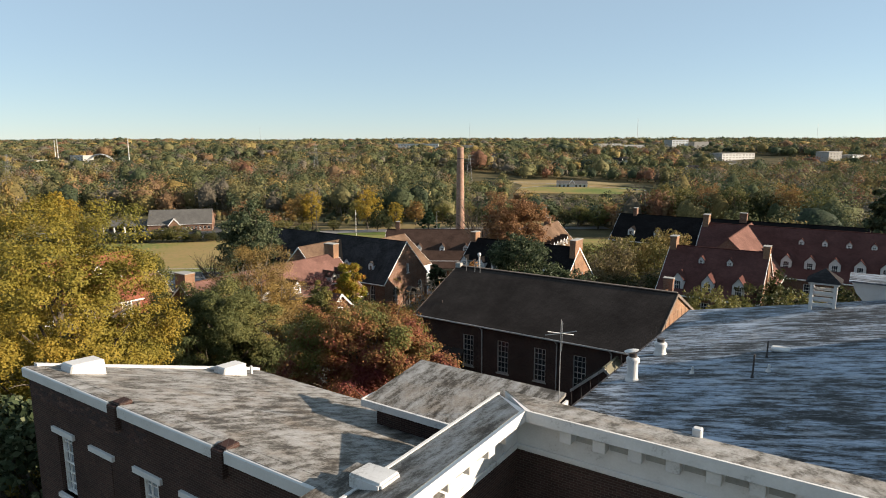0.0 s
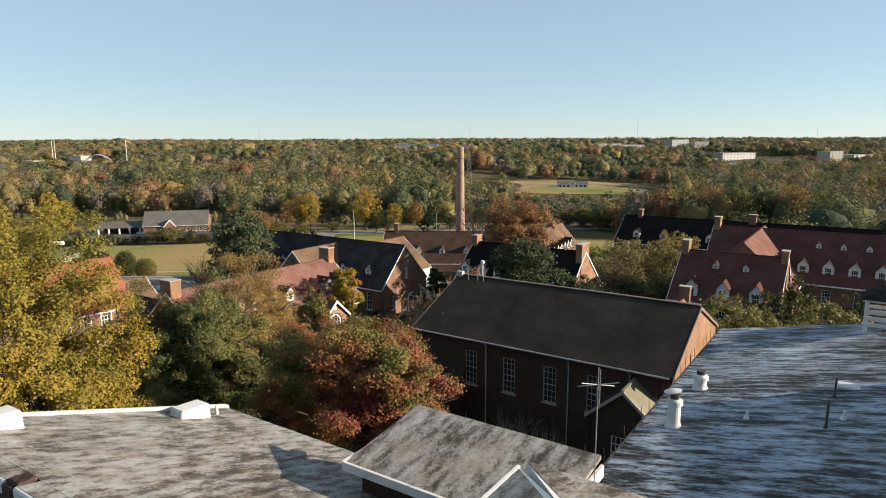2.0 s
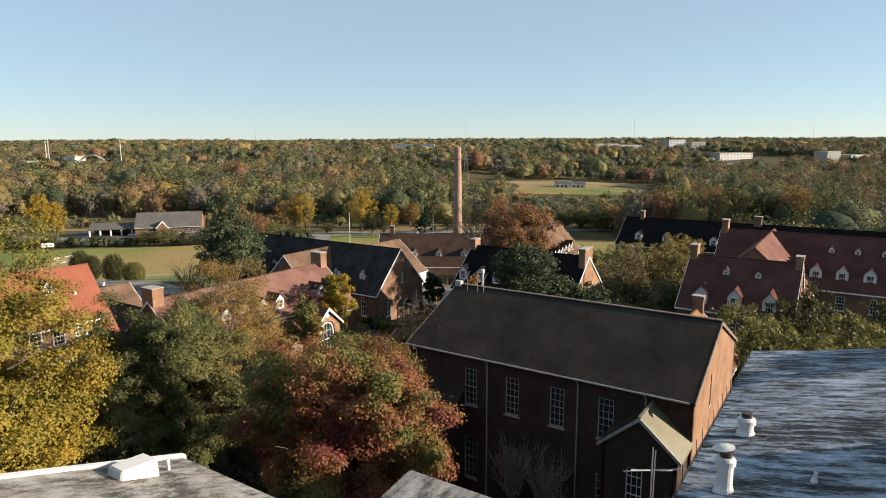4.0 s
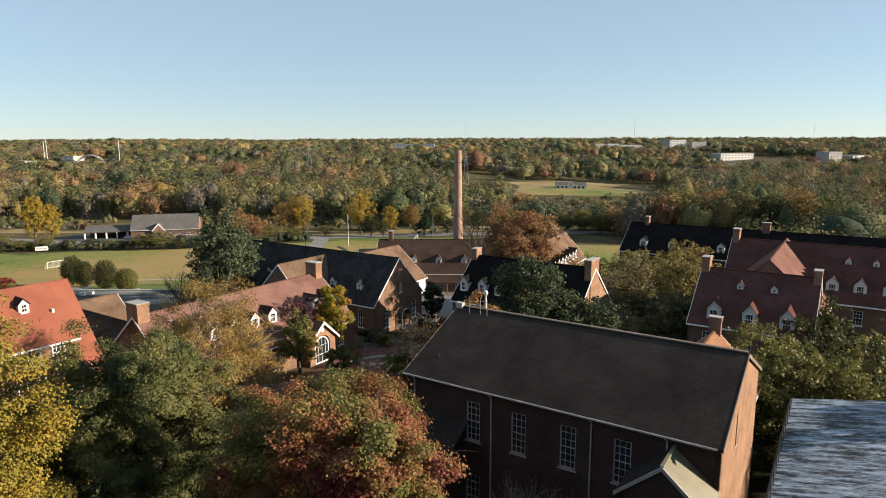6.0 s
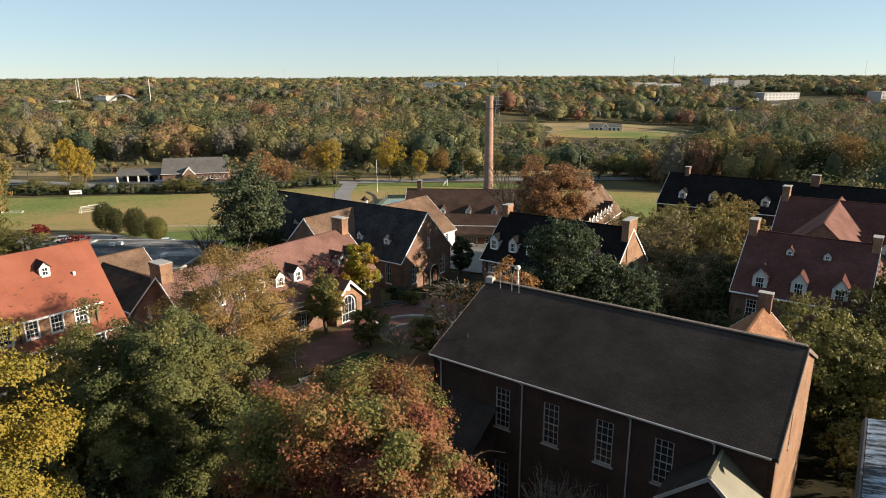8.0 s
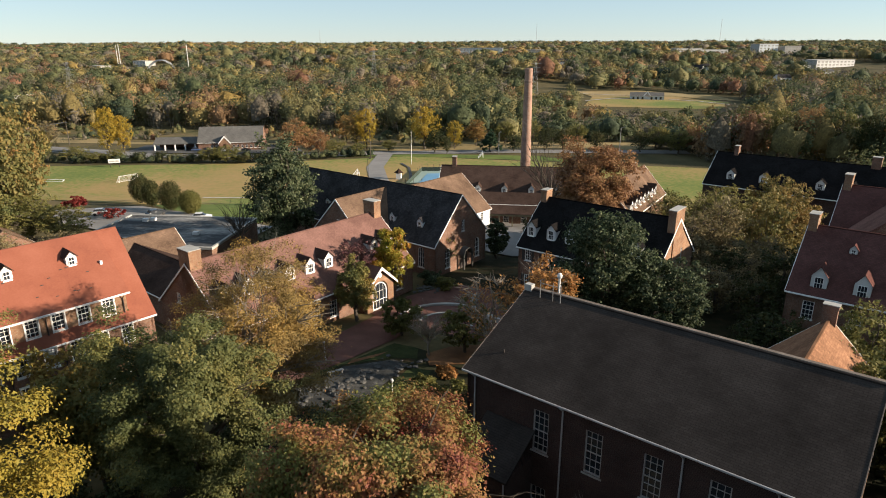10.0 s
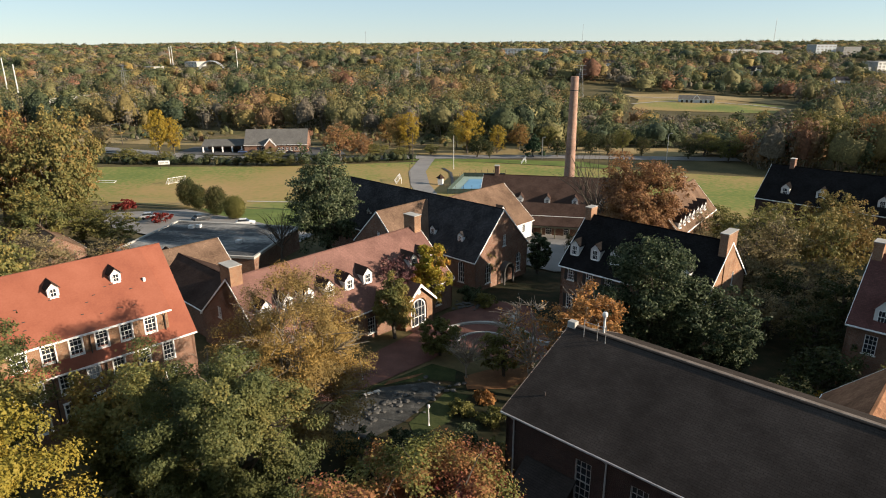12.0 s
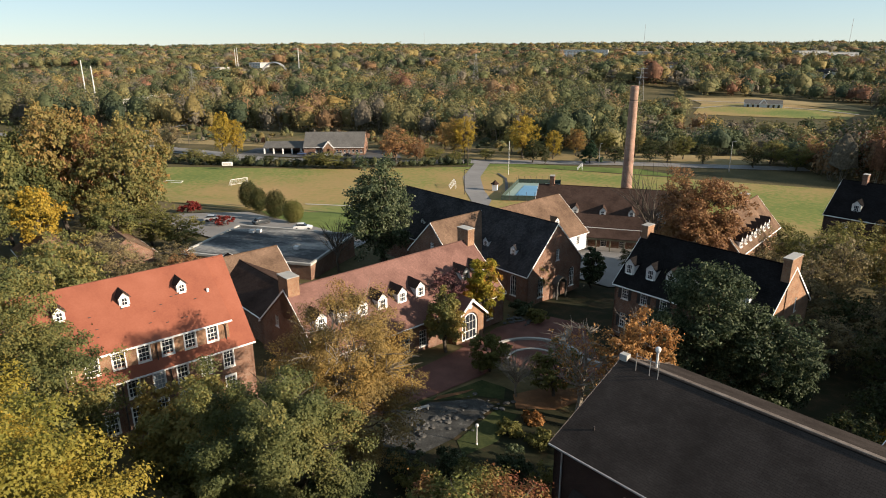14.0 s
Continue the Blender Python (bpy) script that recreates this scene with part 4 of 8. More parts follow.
prism(bm, [(-1.7, 34.4, 10.8 + B0), (13.5, 34.4, 10.8 + B0), (13.5, 34.4, RB(13.5, 34.9) - 0.2), (-1.7, 34.4, RB(-2, 34.9) - 0.2)], (0, 1, 0), 0.3)
bmesh.ops.recalc_face_normals(bm, faces=bm.faces)
part("wall", bm, M["brick_dark"], main)
# unseen block added beyond the long roof's ridge to cast shade on it
mbox("upper_storey", 14.2, 26.5, 14.0, 28.4, 10.0, 17.3, M["brick_dark"], "unseen dark brick block shading the long roof")
mbox("upper_storey_roof", 14.0, 26.7, 13.8, 28.6, 17.3, 17.5, M["coat_right"], "white coated flat roof")
# edge of the long roof with its row of thin rods
bm = bmesh.new()
prism(bm, [(EA(b) - d, b, RB(EA(b), b) + z) for b, d, z in ((11.4, 0.09, -0.2), (11.4, 0.0, 0.03), (34.95, 0.0, 0.03), (34.95, 0.09, -0.2))], (1, 0, 0), 0.07)
bmesh.ops.recalc_face_normals(bm, faces=bm.faces)
part("roof_edge", bm, M["iron"], main, "dark rusted roof edge")
for i in range(21):
    b = 12.4 + 1.05 * i
    bm = bmesh.new()
    e, zb = EA(b) + 0.08, RB(EA(b) + 0.08, b)
    tube(bm, (e, b, zb - 0.02), (e - 0.04, b + 0.02, zb + 0.62), 0.014, 0.01, 5)
    tube(bm, (e, b, zb + 0.02), (e + 0.27, b - 0.05, zb + 0.06), 0.012, 0.012, 5)
    part("roof_rod", bm, M["iron"], main, "thin iron snow-guard rod")


def roof_vent(a, b, r, h, hood):
    m = part("roof_vent", mesh_vent(r, h), M["white"], main, "white coated pipe vent with a dark mouth", Matrix.Translation((a, b, RB(a, b) - 0.05)))
    bm = bmesh.new()
    lathe(bm, [(r * 0.72, h), (r * 0.74, h + 0.16)], 16)
    part("vent_mouth", bm, M["iron"], m, "dark open vent mouth")
    if hood:
        bm = bmesh.new()
        lathe(bm, [(r * 1.35, h + 0.22), (r * 1.4, h + 0.24), (r * 0.4, h + 0.29)], 16)
        part("vent_hood", bm, M["white"], m, "tilted white hood", pose(0.2, 0, 0.04, 0, -12, 0))
    return m


def mesh_vent(r, h):
    bm = bmesh.new()
    lathe(bm, [(r * 1.35, -0.02), (r * 1.3, 0.08), (r * 1.05, 0.2), (r, 0.3), (r, h - 0.25), (r * 1.25, h - 0.22), (r * 1.25, h - 0.08), (r * 0.95, h)], 18)
    return bm


roof_vent(-1.25, 17.45, 0.22, 1.1, True)
roof_vent(-1.35, 22.2, 0.24, 0.68, False)
for a, b, h, r in ((3.25, 18.0, 0.95, 0.035), (3.35, 21.3, 0.75, 0.03), (0.9, 18.6, 0.3, 0.05), (3.7, 18.9, 0.3, 0.05)):
    bm = bmesh.new()
    tube(bm, (a, b, RB(a, b) - 0.05), (a + 0.02, b, RB(a, b) + h), r, r, 8)
    lathe(bm, [(r * 2.2, RB(a, b)), (r * 1.2, RB(a, b) + 0.12)], 10, (a, b))
    part("vent_pipe", bm, M["iron"] if h > 0.5 else M["white"], main, "thin dark vent pipe" if h > 0.5 else "short white vent pipe")
bm = bmesh.new()
box(bm, -0.38, 0.38, -0.25, 0.25, -0.03, 0.14, 0.05)
part("roof_hatch", bm, M["white"], main, "low white roof hatch", Matrix.Translation((3.75, 22.6, RB(3.75, 22.6))))
bm = bmesh.new()
box(bm, -0.12, 0.12, -0.12, 0.12, -0.1, 0.25, 0.03)
part("roof_bracket", bm, M["white"], main, "small white bracket", Matrix.Translation((3.2, 8.45, 14.32 + B0)))

# slatted ventilator with a little hipped roof
vent = thing("roof_ventilator", spot(4.75, 33.3, RB(4.75, 33.3) - B0 + 0.0) @ Matrix.Diagonal((0.8, 0.8, 0.86, 1)), "white slatted wooden roof ventilator under a shingled hipped cap", "ventilator")
for x in (-0.72, 0.72):
    for y in (-0.72, 0.72):
        bm = bmesh.new()
        box(bm, x - 0.11, x + 0.11, y - 0.11, y + 0.11, -0.25, 1.85, 0.01)
        part("post", bm, M["white"], vent, "white corner post")
for z in (0.35, 0.75, 1.15):
    for s in (-1, 1):
        bm = bmesh.new()
        box(bm, -0.62, 0.62, s * 0.72 - 0.03, s * 0.72 + 0.03, z - 0.1, z + 0.1)
        part("slat", bm, M["white"], vent)
        bm = bmesh.new()
        box(bm, s * 0.72 - 0.03, s * 0.72 + 0.03, -0.62, 0.62, z - 0.1, z + 0.1)
        part("slat", bm, M["white"], vent)
bm = bmesh.new()
box(bm, -0.95, 0.95, -0.95, 0.95, 1.72, 1.86, 0.01)
part("eave", bm, M["white"], vent, "white boxed eave")
bm = bmesh.new()
uvl = bm.loops.layers.uv.new("UVMap")
e, ap = 1.12, bm.verts.new((0, 0, 2.72))
cs = [bm.verts.new(c) for c in ((-e, -e, 1.86), (e, -e, 1.86), (e, e, 1.86), (-e, e, 1.86))]
for i in range(4):
    f = bm.faces.new((cs[i], cs[(i + 1) % 4], ap))
    for l, uv in zip(f.loops, ((0, 0), (2.2, 0), (1.1, 1.4))):
        l[uvl].uv = uv
bm.faces.new(cs[::-1])
part("cap_roof", bm, M["slate_mid"], vent, "grey shingled hipped cap")

# white corniced gable end that rises past the long roof's far corner
gab = thing("gable_block", spot(6.0, 35.2, -5), "white corniced roof end of the main building's rear block", "building", "campus buildings")
bm = bmesh.new()
box(bm, 0.6, 14, 0.3, 2.2, 0, 17.6)
part("wall", bm, M["brick_dark"], gab)
bm = bmesh.new()
prism(bm, [(0.0, 0, 18.9), (14, 0, 18.9), (14, 0, 18.3), (0.9, 0, 17.5), (0.3, 0, 18.2)], (0, 1, 0), 2.4)
bmesh.ops.recalc_face_normals(bm, faces=bm.faces)
part("cornice", bm, M["white"], gab, "white moulded cornice")
slope_part(gab, (14, -0.3, 18.95), (14, 2.6, 18.95), (-0.1, 2.6, 18.95), (-0.1, -0.3, 18.95), M["coat_right"], 0.1, "roof", "white coated flat roof")

# television mast beside the raised stair roof
mast = thing("antenna_mast", spot(-1.46, 10.2, 8.0), "thin grey aerial mast with crossed rods", "antenna")
bm = bmesh.new()
tube(bm, (0, 0, 0), (0, 0, 7.3), 0.018, 0.015, 8)
tube(bm, (0, 0, 7.3), (0, 0, 8.35), 0.014, 0.012, 8)
part("pole", bm, M["steel"], mast, "grey steel pole")
for ang in (12, 58):
    bm = bmesh.new()
    c, s = math.cos(radians(ang)) * 0.5, math.sin(radians(ang)) * 0.5
    tube(bm, (-c, -s, 7.9 + (0.12 if ang > 50 else -0.12)), (c, s, 7.9 - (0.12 if ang > 50 else -0.12)), 0.014, 0.014, 6)
    part("crossrod", bm, M["steel"], mast, "grey crossed aerial rod")
bm = bmesh.new()
tube(bm, (0.04, 0, 7.3), (0.05, 0, 8.3), 0.012, 0.012, 5)
part("aerial", bm, M["steel"], mast)

# ---- the dark-roofed hall ----
HZ = -6.4
hall = house("chapel_hall", spot(-27.7, 45.3, HZ), "long dark brick hall with dark slate roof and tall sash windows", 21.55, 14.3, 12.72, 15.85,
             M["brick_dark"], M["slate"],
             front=[(-22.1 + 27.7 + 3.49 * i, 1.08, 8.55, 11.42, False) for i in range(4)] + [(-22.1 + 27.7 + 3.49 * i, 1.08, 2.6, 6.0, False) for i in range(4)],
             right=[(5.2, 0.42, 10.4, 12.6, True)], gutter=False, rake=True, over=0.4, sill=1, winrows=6, rake_mat="coping")
# sunward gable gets lighter brick, so sunlight sits in its colour
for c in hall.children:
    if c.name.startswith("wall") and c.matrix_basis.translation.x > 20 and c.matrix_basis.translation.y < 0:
        c.data.materials[0] = M["brick_warm_and_lit"]
for c in hall.children:
    if c.name.startswith("window"):
        c.data.materials[0] = M["gutter"]
HK = 3.13 / 7.15
zg = 12.72 - HK * 0.4
bm = bmesh.new()
box(bm, -0.15, 21.4, -7.63, -7.5, zg - 0.13, zg - 0.01, 0.02)
part("gutter", bm, M["gutter"], hall, "dull painted gutter")
for x in (0.55, 6.95, 14.0, 18.55):
    bm = bmesh.new()
    drop = 1.0 if x > 18 else (4.5 if x < 1 else 10.5)
    tube(bm, (x, -7.55, zg - 0.1), (x + 0.12, -7.28, zg - 0.42), 0.06, 0.06, 8)
    tube(bm, (x + 0.12, -7.24, zg - 0.38), (x + 0.12, -7.24, zg - 0.4 - drop), 0.055, 0.055, 8)
    part("downspout", bm, M["gutter"], hall, "dull painted downspout")
for x, y in ((1.7, -5.5),):
    bm = bmesh.new()
    zz = on_slope(x, y, 12.72, 15.85, 7.15)
    tube(bm, (x, y, zz - 0.1), (x, y, zz + 0.25), 0.05, 0.05, 8)
    part("vent_pipe", bm, M["iron"], hall, "short dark vent pipe")
# ridge end block, railing posts and a ball finial
bm = bmesh.new()
box(bm, -0.2, 0.4, -0.25, 0.25, 15.7, 16.2, 0.03)
part("ridge_block", bm, M["concrete"], hall, "pale stone block at the ridge's end")
bm = bmesh.new()
box(bm, -0.1, 21.6, 0.02, 0.36, 15.72, 15.94, 0.03)
part("ridge_coping", bm, M["coping"], hall, "brown weathered ridge coping")
for x in (1.3, 2.3, 2.9):
    bm = bmesh.new()
    tube(bm, (x, -0.55, 15.5), (x, -0.55, 16.9), 0.03, 0.03, 6)
    part("post", bm, M["steel"], hall, "thin steel post")
bm = bmesh.new()
tube(bm, (1.3, -0.55, 16.7), (2.9, -0.55, 16.7), 0.025, 0.025, 6)
part("rail", bm, M["steel"], hall)
bm = bmesh.new()
lathe(bm, [(0.07, 15.6), (0.08, 17.0), (0.17, 17.1), (0.19, 17.25), (0.14, 17.38), (0.04, 17.42)], 14, (2.3, 0.3))
part("finial", bm, M["white"], hall, "white round ventilator cap")
# side porch with a cream metal roof
porch = house("side_porch", spot(-8.6, 34.5, HZ) @ pose(0, 0, 0, 0, 0, -90) @ Matrix.Translation((-3.6, 0, 0)), "dark brick side porch with a cream metal gable roof", 2.75, 4.6, 9.95, 11.95,
              M["brick_dark"], M["cream"], right=[(2.1, 1.0, 5.6, 8.6, False)], over=0.25, winrows=5, gutter=False, rake_mat="gutter")
# slope away from the sun coloured dark as slate to look shaded
[c for c in porch.children if c.name.startswith("roof_slope")][0].data.materials[0] = M["slate"]
aw = thing("lean_to", spot(-26.0, 38.1, HZ), "low dark lean-to against the hall's wall", "shed")
slope_part(aw, (0, -3.2, 8.0), (3.6, -3.2, 8.0), (3.6, -0.05, 10.0), (0, -0.05, 10.0), M["slate"], 0.12, "roof")
bm = bmesh.new()
box(bm, 0.15, 3.45, -3.0, -0.05, 0, 8.0)
part("wall", bm, M["brick_dark"], aw)
bm = bmesh.new()
tube(bm, (3.4, -3.15, 3.5), (3.4, -3.15, 7.9), 0.05, 0.05, 8)
part("downspout", bm, M["gutter"], aw)

# rear wing of the hall with rusty tiles
wing = house("rear_wing", spot(-10.9, 52.6, HZ) @ pose(0, 0, 0, 0, 0, 90), "brick rear wing with a sunlit rusty tile roof", 9.4, 7.6, 8.6, 12.4,
             M["brick_warm_and_lit"], M["tile_rust"], over=0.35, rake=True)
add_chimney(wing, 9.2, 0.0, 8.0, 13.6, 0.6, 1.0, M["brick"])

# ---- faded red house with dormers and an arched porch ----
PZ = -8.2
pink = house("faded_red_house", spot(-71.0, 42.4, PZ) @ pose(0, 0, 0, 0, 0, 90), "long brick house with a faded red tile roof and white dormers", 30.3, 14.2, 4.75, 10.8,
             M["brick"], M["tile_pink"], front=[(x, 1.25, 1.0, 3.2, False) for x in (2.5, 5.8, 9.1, 12.4, 15.2)] + [(27.5, 1.25, 1.0, 3.2, False)],
             left=[(4.5, 0.9, 5.2, 6.6, False)], over=0.4)
for b in (44.3, 47.2, 50.1, 53.1, 56.2, 59.2, 67.4, 70.2):
    x = b - 42.4
    y = -4.75
    add_dormer(pink, Matrix.Translation((x, y, 6.75)), 1.45, 1.4, 0.75, 3.2, M["tile_darkbrown"])
add_chimney(pink, 0.75, 0.2, 7.0, 12.3, 1.5, 2.3, M["brick_warm_and_lit"])
add_chimney(pink, 29.7, 0.2, 7.0, 12.5, 1.3, 2.2, M["brick_warm_and_lit"])
# arched porch
pc = thing("arched_porch", spot(-63.9, 64.4, PZ) @ pose(0, 0, 0, 0, 0, 90), "brick entrance porch with a white gable and a glazed arched doorway", "porch", "campus buildings")
arch_op = [(2.5, 2.9, 0.25, 4.25, True)]
# front brick lighter than the sides, with the sun put into its colour
part("wall", wall(5.0, 3.9, arch_op, 6.1, 0.45), M["brick_warm_and_lit"], pc, "orange brick gable with sunlight in its colour", Matrix.Translation((-2.5, -1.7, 0)))
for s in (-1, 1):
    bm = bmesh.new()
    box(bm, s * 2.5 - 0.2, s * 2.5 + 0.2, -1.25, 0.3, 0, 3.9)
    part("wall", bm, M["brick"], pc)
slope_part(pc, (2.9, -2.1, 3.55), (2.9, 4.4, 3.55), (0, 4.4, 6.25), (0, -2.1, 6.25), M["tile_pink"], 0.14)
slope_part(pc, (-2.9, 4.4, 3.55), (-2.9, -2.1, 3.55), (0, -2.1, 6.25), (0, 4.4, 6.25), M["tile_pink"], 0.14)
for s in (-1, 1):
    bm = bmesh.new()
    prism(bm, [(s * 2.95, -2.16, 3.3), (s * 2.95, -2.16, 3.62), (0, -2.16, 6.34), (0, -2.16, 5.9)], (0, 1, 0), 0.1)
    bmesh.ops.recalc_face_normals(bm, faces=bm.faces)
    part("rake_board", bm, M["trim"], pc, "broad white rake board")
bm = bmesh.new()
lathe(bm, [(0.3, -0.03), (0.3, 0.03)], 20)
part("roundel", bm, M["trim"], pc, "white round medallion", pose(0, -1.73, 5.05, 90, 0, 0))
door = part("glazed_door", window_frame(2.7, 3.8, 4, 3, True, 0, 0.14), M["trim"], pc, "white framed glazed double door", Matrix.Translation((0, -1.55, 0.25)))
part("pane", pane_mesh(2.7, 3.8, True), M["glass"], door, "dark glass")
bm = bmesh.new()
box(bm, -2.0, 2.0, -3.0, -1.3, 0.0, 0.25, 0.02)
part("step", bm, M["paving"], pc, "brick doorstep")
# cross gable and low link roofs beside it
link = house("tiled_link", spot(-99.0, 47.5, -8.5), "low brick link with a dark brown hipped tile roof", 27.0, 9.0, 5.2, 7.6, M["brick"], M["tile_darkbrown"], over=0.5)
linkx = house("tiled_link", spot(-95.5, 44.5, -8.5) @ pose(0, 0, 0, 0, 0, 90), "low brick link with a brown tile gable", 9.5, 7.5, 5.2, 8.3, M["brick"], M["tile_brown"], over=0.4)

# ---- orange red house with a long shed dormer ----
RZ = -6.6
red = house("orange_red_house", pose(-52.74, 50.14, RZ, 0, 0, 55.86), "three-storey brick house with a bright orange red roof", 21.86, 12.04, 7.84, 15.01,
            M["brick"], M["tile_red"], front=[(x, 1.02, 5.0, 6.95, False) for x in (3.2, 5.5, 7.8, 10.1, 12.4, 14.6, 16.9, 19.2)] + [(x, 1.02, 1.9, 3.95, False) for x in (3.2, 5.5, 7.8, 10.1, 12.4, 14.6, 16.9, 19.2)],
            over=0.5, sill=2, rake=False, wincols=3, winrows=4, blinds=(4,))
# shed dormer: a wall of windows under a flatter slope
YD = -5.75
ops = [(x, 1.05, 0.3, 2.05, False) for x in (1.75, 3.95, 6.15, 8.35, 10.55, 12.7, 14.85, 17.05)]
sd = Matrix.Translation((0.9, YD, 7.9))
part("shed_wall", wall(18.75, 2.14, ops, None, 0.25), M["brick_warm_and_lit"], red, "sunlit tan wall of the shed dormer", sd)
for x, w, z0, z1, arch in ops:
    add_window(red, sd @ Matrix.Translation((x, 0.02, z0)), w, z1 - z0, 3, 4, False, 2, False, casing=True)
for x in (1.02, 19.53):
    bm = bmesh.new()
    prism(bm, [(x - 0.12, YD + 0.26, 7.9), (x - 0.12, YD + 0.26, 10.1), (x - 0.12, -0.6, 14.4)], (1, 0, 0), 0.24)
    bmesh.ops.recalc_face_normals(bm, faces=bm.faces)
    part("shed_cheek", bm, M["brick_warm_and_lit"], red)
slope_part(red, (0.6, YD - 0.3, 10.1), (19.95, YD - 0.3, 10.1), (19.95, -0.1, 15.06), (0.6, -0.1, 15.06), M["tile_red"], 0.12, "shed_roof", "orange red slope of the shed dormer")
bm = bmesh.new()
box(bm, 0.6, 19.95, YD - 0.42, YD - 0.29, 9.94, 10.1, 0.01)
part("gutter", bm, M["trim"], red, "white gutter of the shed dormer")
for x in (3.0, 9.7, 12.6, 19.3):
    bm = bmesh.new()
    tube(bm, (x, YD - 0.36, 9.86), (x, YD - 0.1, 9.55), 0.05, 0.05, 6)
    tube(bm, (x, YD - 0.1, 9.6), (x, YD - 0.1, 8.0), 0.05, 0.05, 6)
    part("downspout", bm, M["iron"], red, "dark downspout")
for x in (9.1, 13.5):
    bm = bmesh.new()
    tube(bm, (x, -6.14, 7.2), (x, -6.14, 0.2), 0.06, 0.06, 6)
    part("downspout", bm, M["iron"], red, "dark downspout")
SK = (15.06 - 10.1) / (-YD + 0.2)     # fall of the shed roof
for x in (5.75, 11.2, 16.55):
    add_dormer(red, Matrix.Translation((x, -2.6, 12.86)), 0.95, 0.95, 0.5, 2.2, M["tile_darkbrown"], rows=2, cols=2)
bm = bmesh.new()
box(bm, -0.12, 0.12, -0.12, 0.12, 0, 0.4, 0.02)
part("vent_pipe", bm, M["white"], red, "small pale vent", Matrix.Translation((18.9, -3.1, 15.06 - SK * 3.0 - 0.1)))
rnd = random.Random(5)
for i in range(14):
    x, y = rnd.uniform(8, 18), rnd.uniform(-5.2, -2.6)
    bm = bmesh.new()
    box(bm, -0.12, 0.12, -0.05, 0.05, 0, 0.05)
    part("roof_hook", bm, M["iron"], red, "small dark roof bracket", Matrix.Translation((x, y, 15.06 + SK * (y + 0.1) - 0.01)))

# ---- gabled house with arched windows ----
AZ = -9.4
ah = house("arched_window_house", spot(-66.3, 87.4, AZ) @ pose(0, 0, 0, 0, 0, 180) @ Matrix.Translation((0, 0, 0)), "brick house with grey slate roof and tall arched gable windows", 38.0, 13.4, 5.6, 12.5,
           M["brick"], M["slate_mid"], back=[(38 - 3.0, 1.3, 1.3, 4.7, True), (38 - 8.5, 1.1, 1.3, 3.6, False), (38 - 12.5, 1.1, 1.3, 3.6, False)],
           left=[(6.7 + 4.3, 1.35, 1.0, 4.3, True), (6.7 - 3.6, 1.35, 1.0, 4.3, True), (6.7 + 0.4, 0.8, 6.3, 8.2, False)], over=0.35)
for x, y in ((4.7, 5.0), (10.8, 5.0), (27.5, 4.6)):
    add_dormer(ah, Matrix.Translation((x, y, 6.95)) @ pose(0, 0, 0, 0, 0, 180), 1.2, 1.35, 0.6, 2.4, M["slate_mid"], M["clap"])
for x in (7.8, 15):
    add_dormer(ah, Matrix.Translation((x, -5.0, 6.95)), 1.2, 1.35, 0.6, 2.4, M["tile_brown"])
# arched doorway hood
bm = bmesh.new()
n = 12
for i in range(n):
    t0, t1 = math.pi * i / n, math.pi * (i + 1) / n
    prism(bm, [(math.cos(t) * k, 0, 2.4 + math.sin(t) * k) for t, k in ((t0, 1.25), (t1, 1.25), (t1, 1.05), (t0, 1.05))], (0, -1, 0), 1.1)
for s in (-1, 1):
    box(bm, s * 1.15 - 0.12, s * 1.15 + 0.12, -1.05, -0.8, 0, 2.4)
bmesh.ops.recalc_face_normals(bm, faces=bm.faces)
dh = part("door_hood", bm, M["stone"], ah, "grey arched door hood", Matrix.Translation((0, -0.6, 0)) @ pose(0, 0, 0, 0, 0, -90))
bm = bmesh.new()
box(bm, -0.9, 0.9, -0.06, 0.0, 0, 2.9, 0.02)
part("door", bm, M["iron"], dh, "dark wooden door")
# cross gable towards the faded red house
ac = house("cross_gable", spot(-82.4, 74.9, AZ) @ pose(0, 0, 0, 0, 0, 90), "brick cross gable with a brown tile roof", 11.5, 11.5, 6.0, 11.7, M["brick"], M["tile_brown"],
           left=[(5.75 + 0.3, 0.8, 7.0, 8.3, False), (3.2, 1.0, 1.5, 3.5, False)], over=0.35)

# ---- brown-roofed house behind it ----
a2 = house("brown_tile_house", spot(-90.5, 96.0, -11.5) @ pose(0, 0, 0, 0, 0, 90), "brick and clapboard house with a sunlit brown tile roof", 22.5, 16.0, 3.9, 10.4, M["clap"], M["tile_brown"],
           front=[(x, 1.0, 1.4, 3.2, False) for x in (5.0, 8.5, 12.5, 16.0, 19.5)], right=[(4, 1, 4.2, 5.6, False), (10, 1, 1.5, 3.2, False)], over=0.4)
for x in (9.5, 15.5):
    add_dormer(a2, Matrix.Translation((x, -5.4, 5.4)), 1.5, 1.4, 0.7, 2.6, M["tile_brown"])

# ---- house with a long porch ----
BZ = -13.4
bh = house("porch_house", pose(-17.5, 160.2, BZ, 0, 0, -1.2), "brick house, dark brown shingle roof, dormers and long porch", 33.0, 21.0, 5.6, 11.9, M["brick"], M["tile_darkbrown"],
           front=[(x, 1.3, 0.9, 3.0, False) for x in (5.0, 8.5, 12.0, 16.0, 20.0, 24.0)], over=0.5)
for x in (9.3, 15.3, 21.4, 27.2):
    add_dormer(bh, Matrix.Translation((x, -7.6, 6.9)), 1.35, 1.35, 0.75, 3.0, M["tile_darkbrown"])
add_chimney(bh, 3.0, 0.3, 8.0, 13.9, 1.0, 1.6, M["brick"])
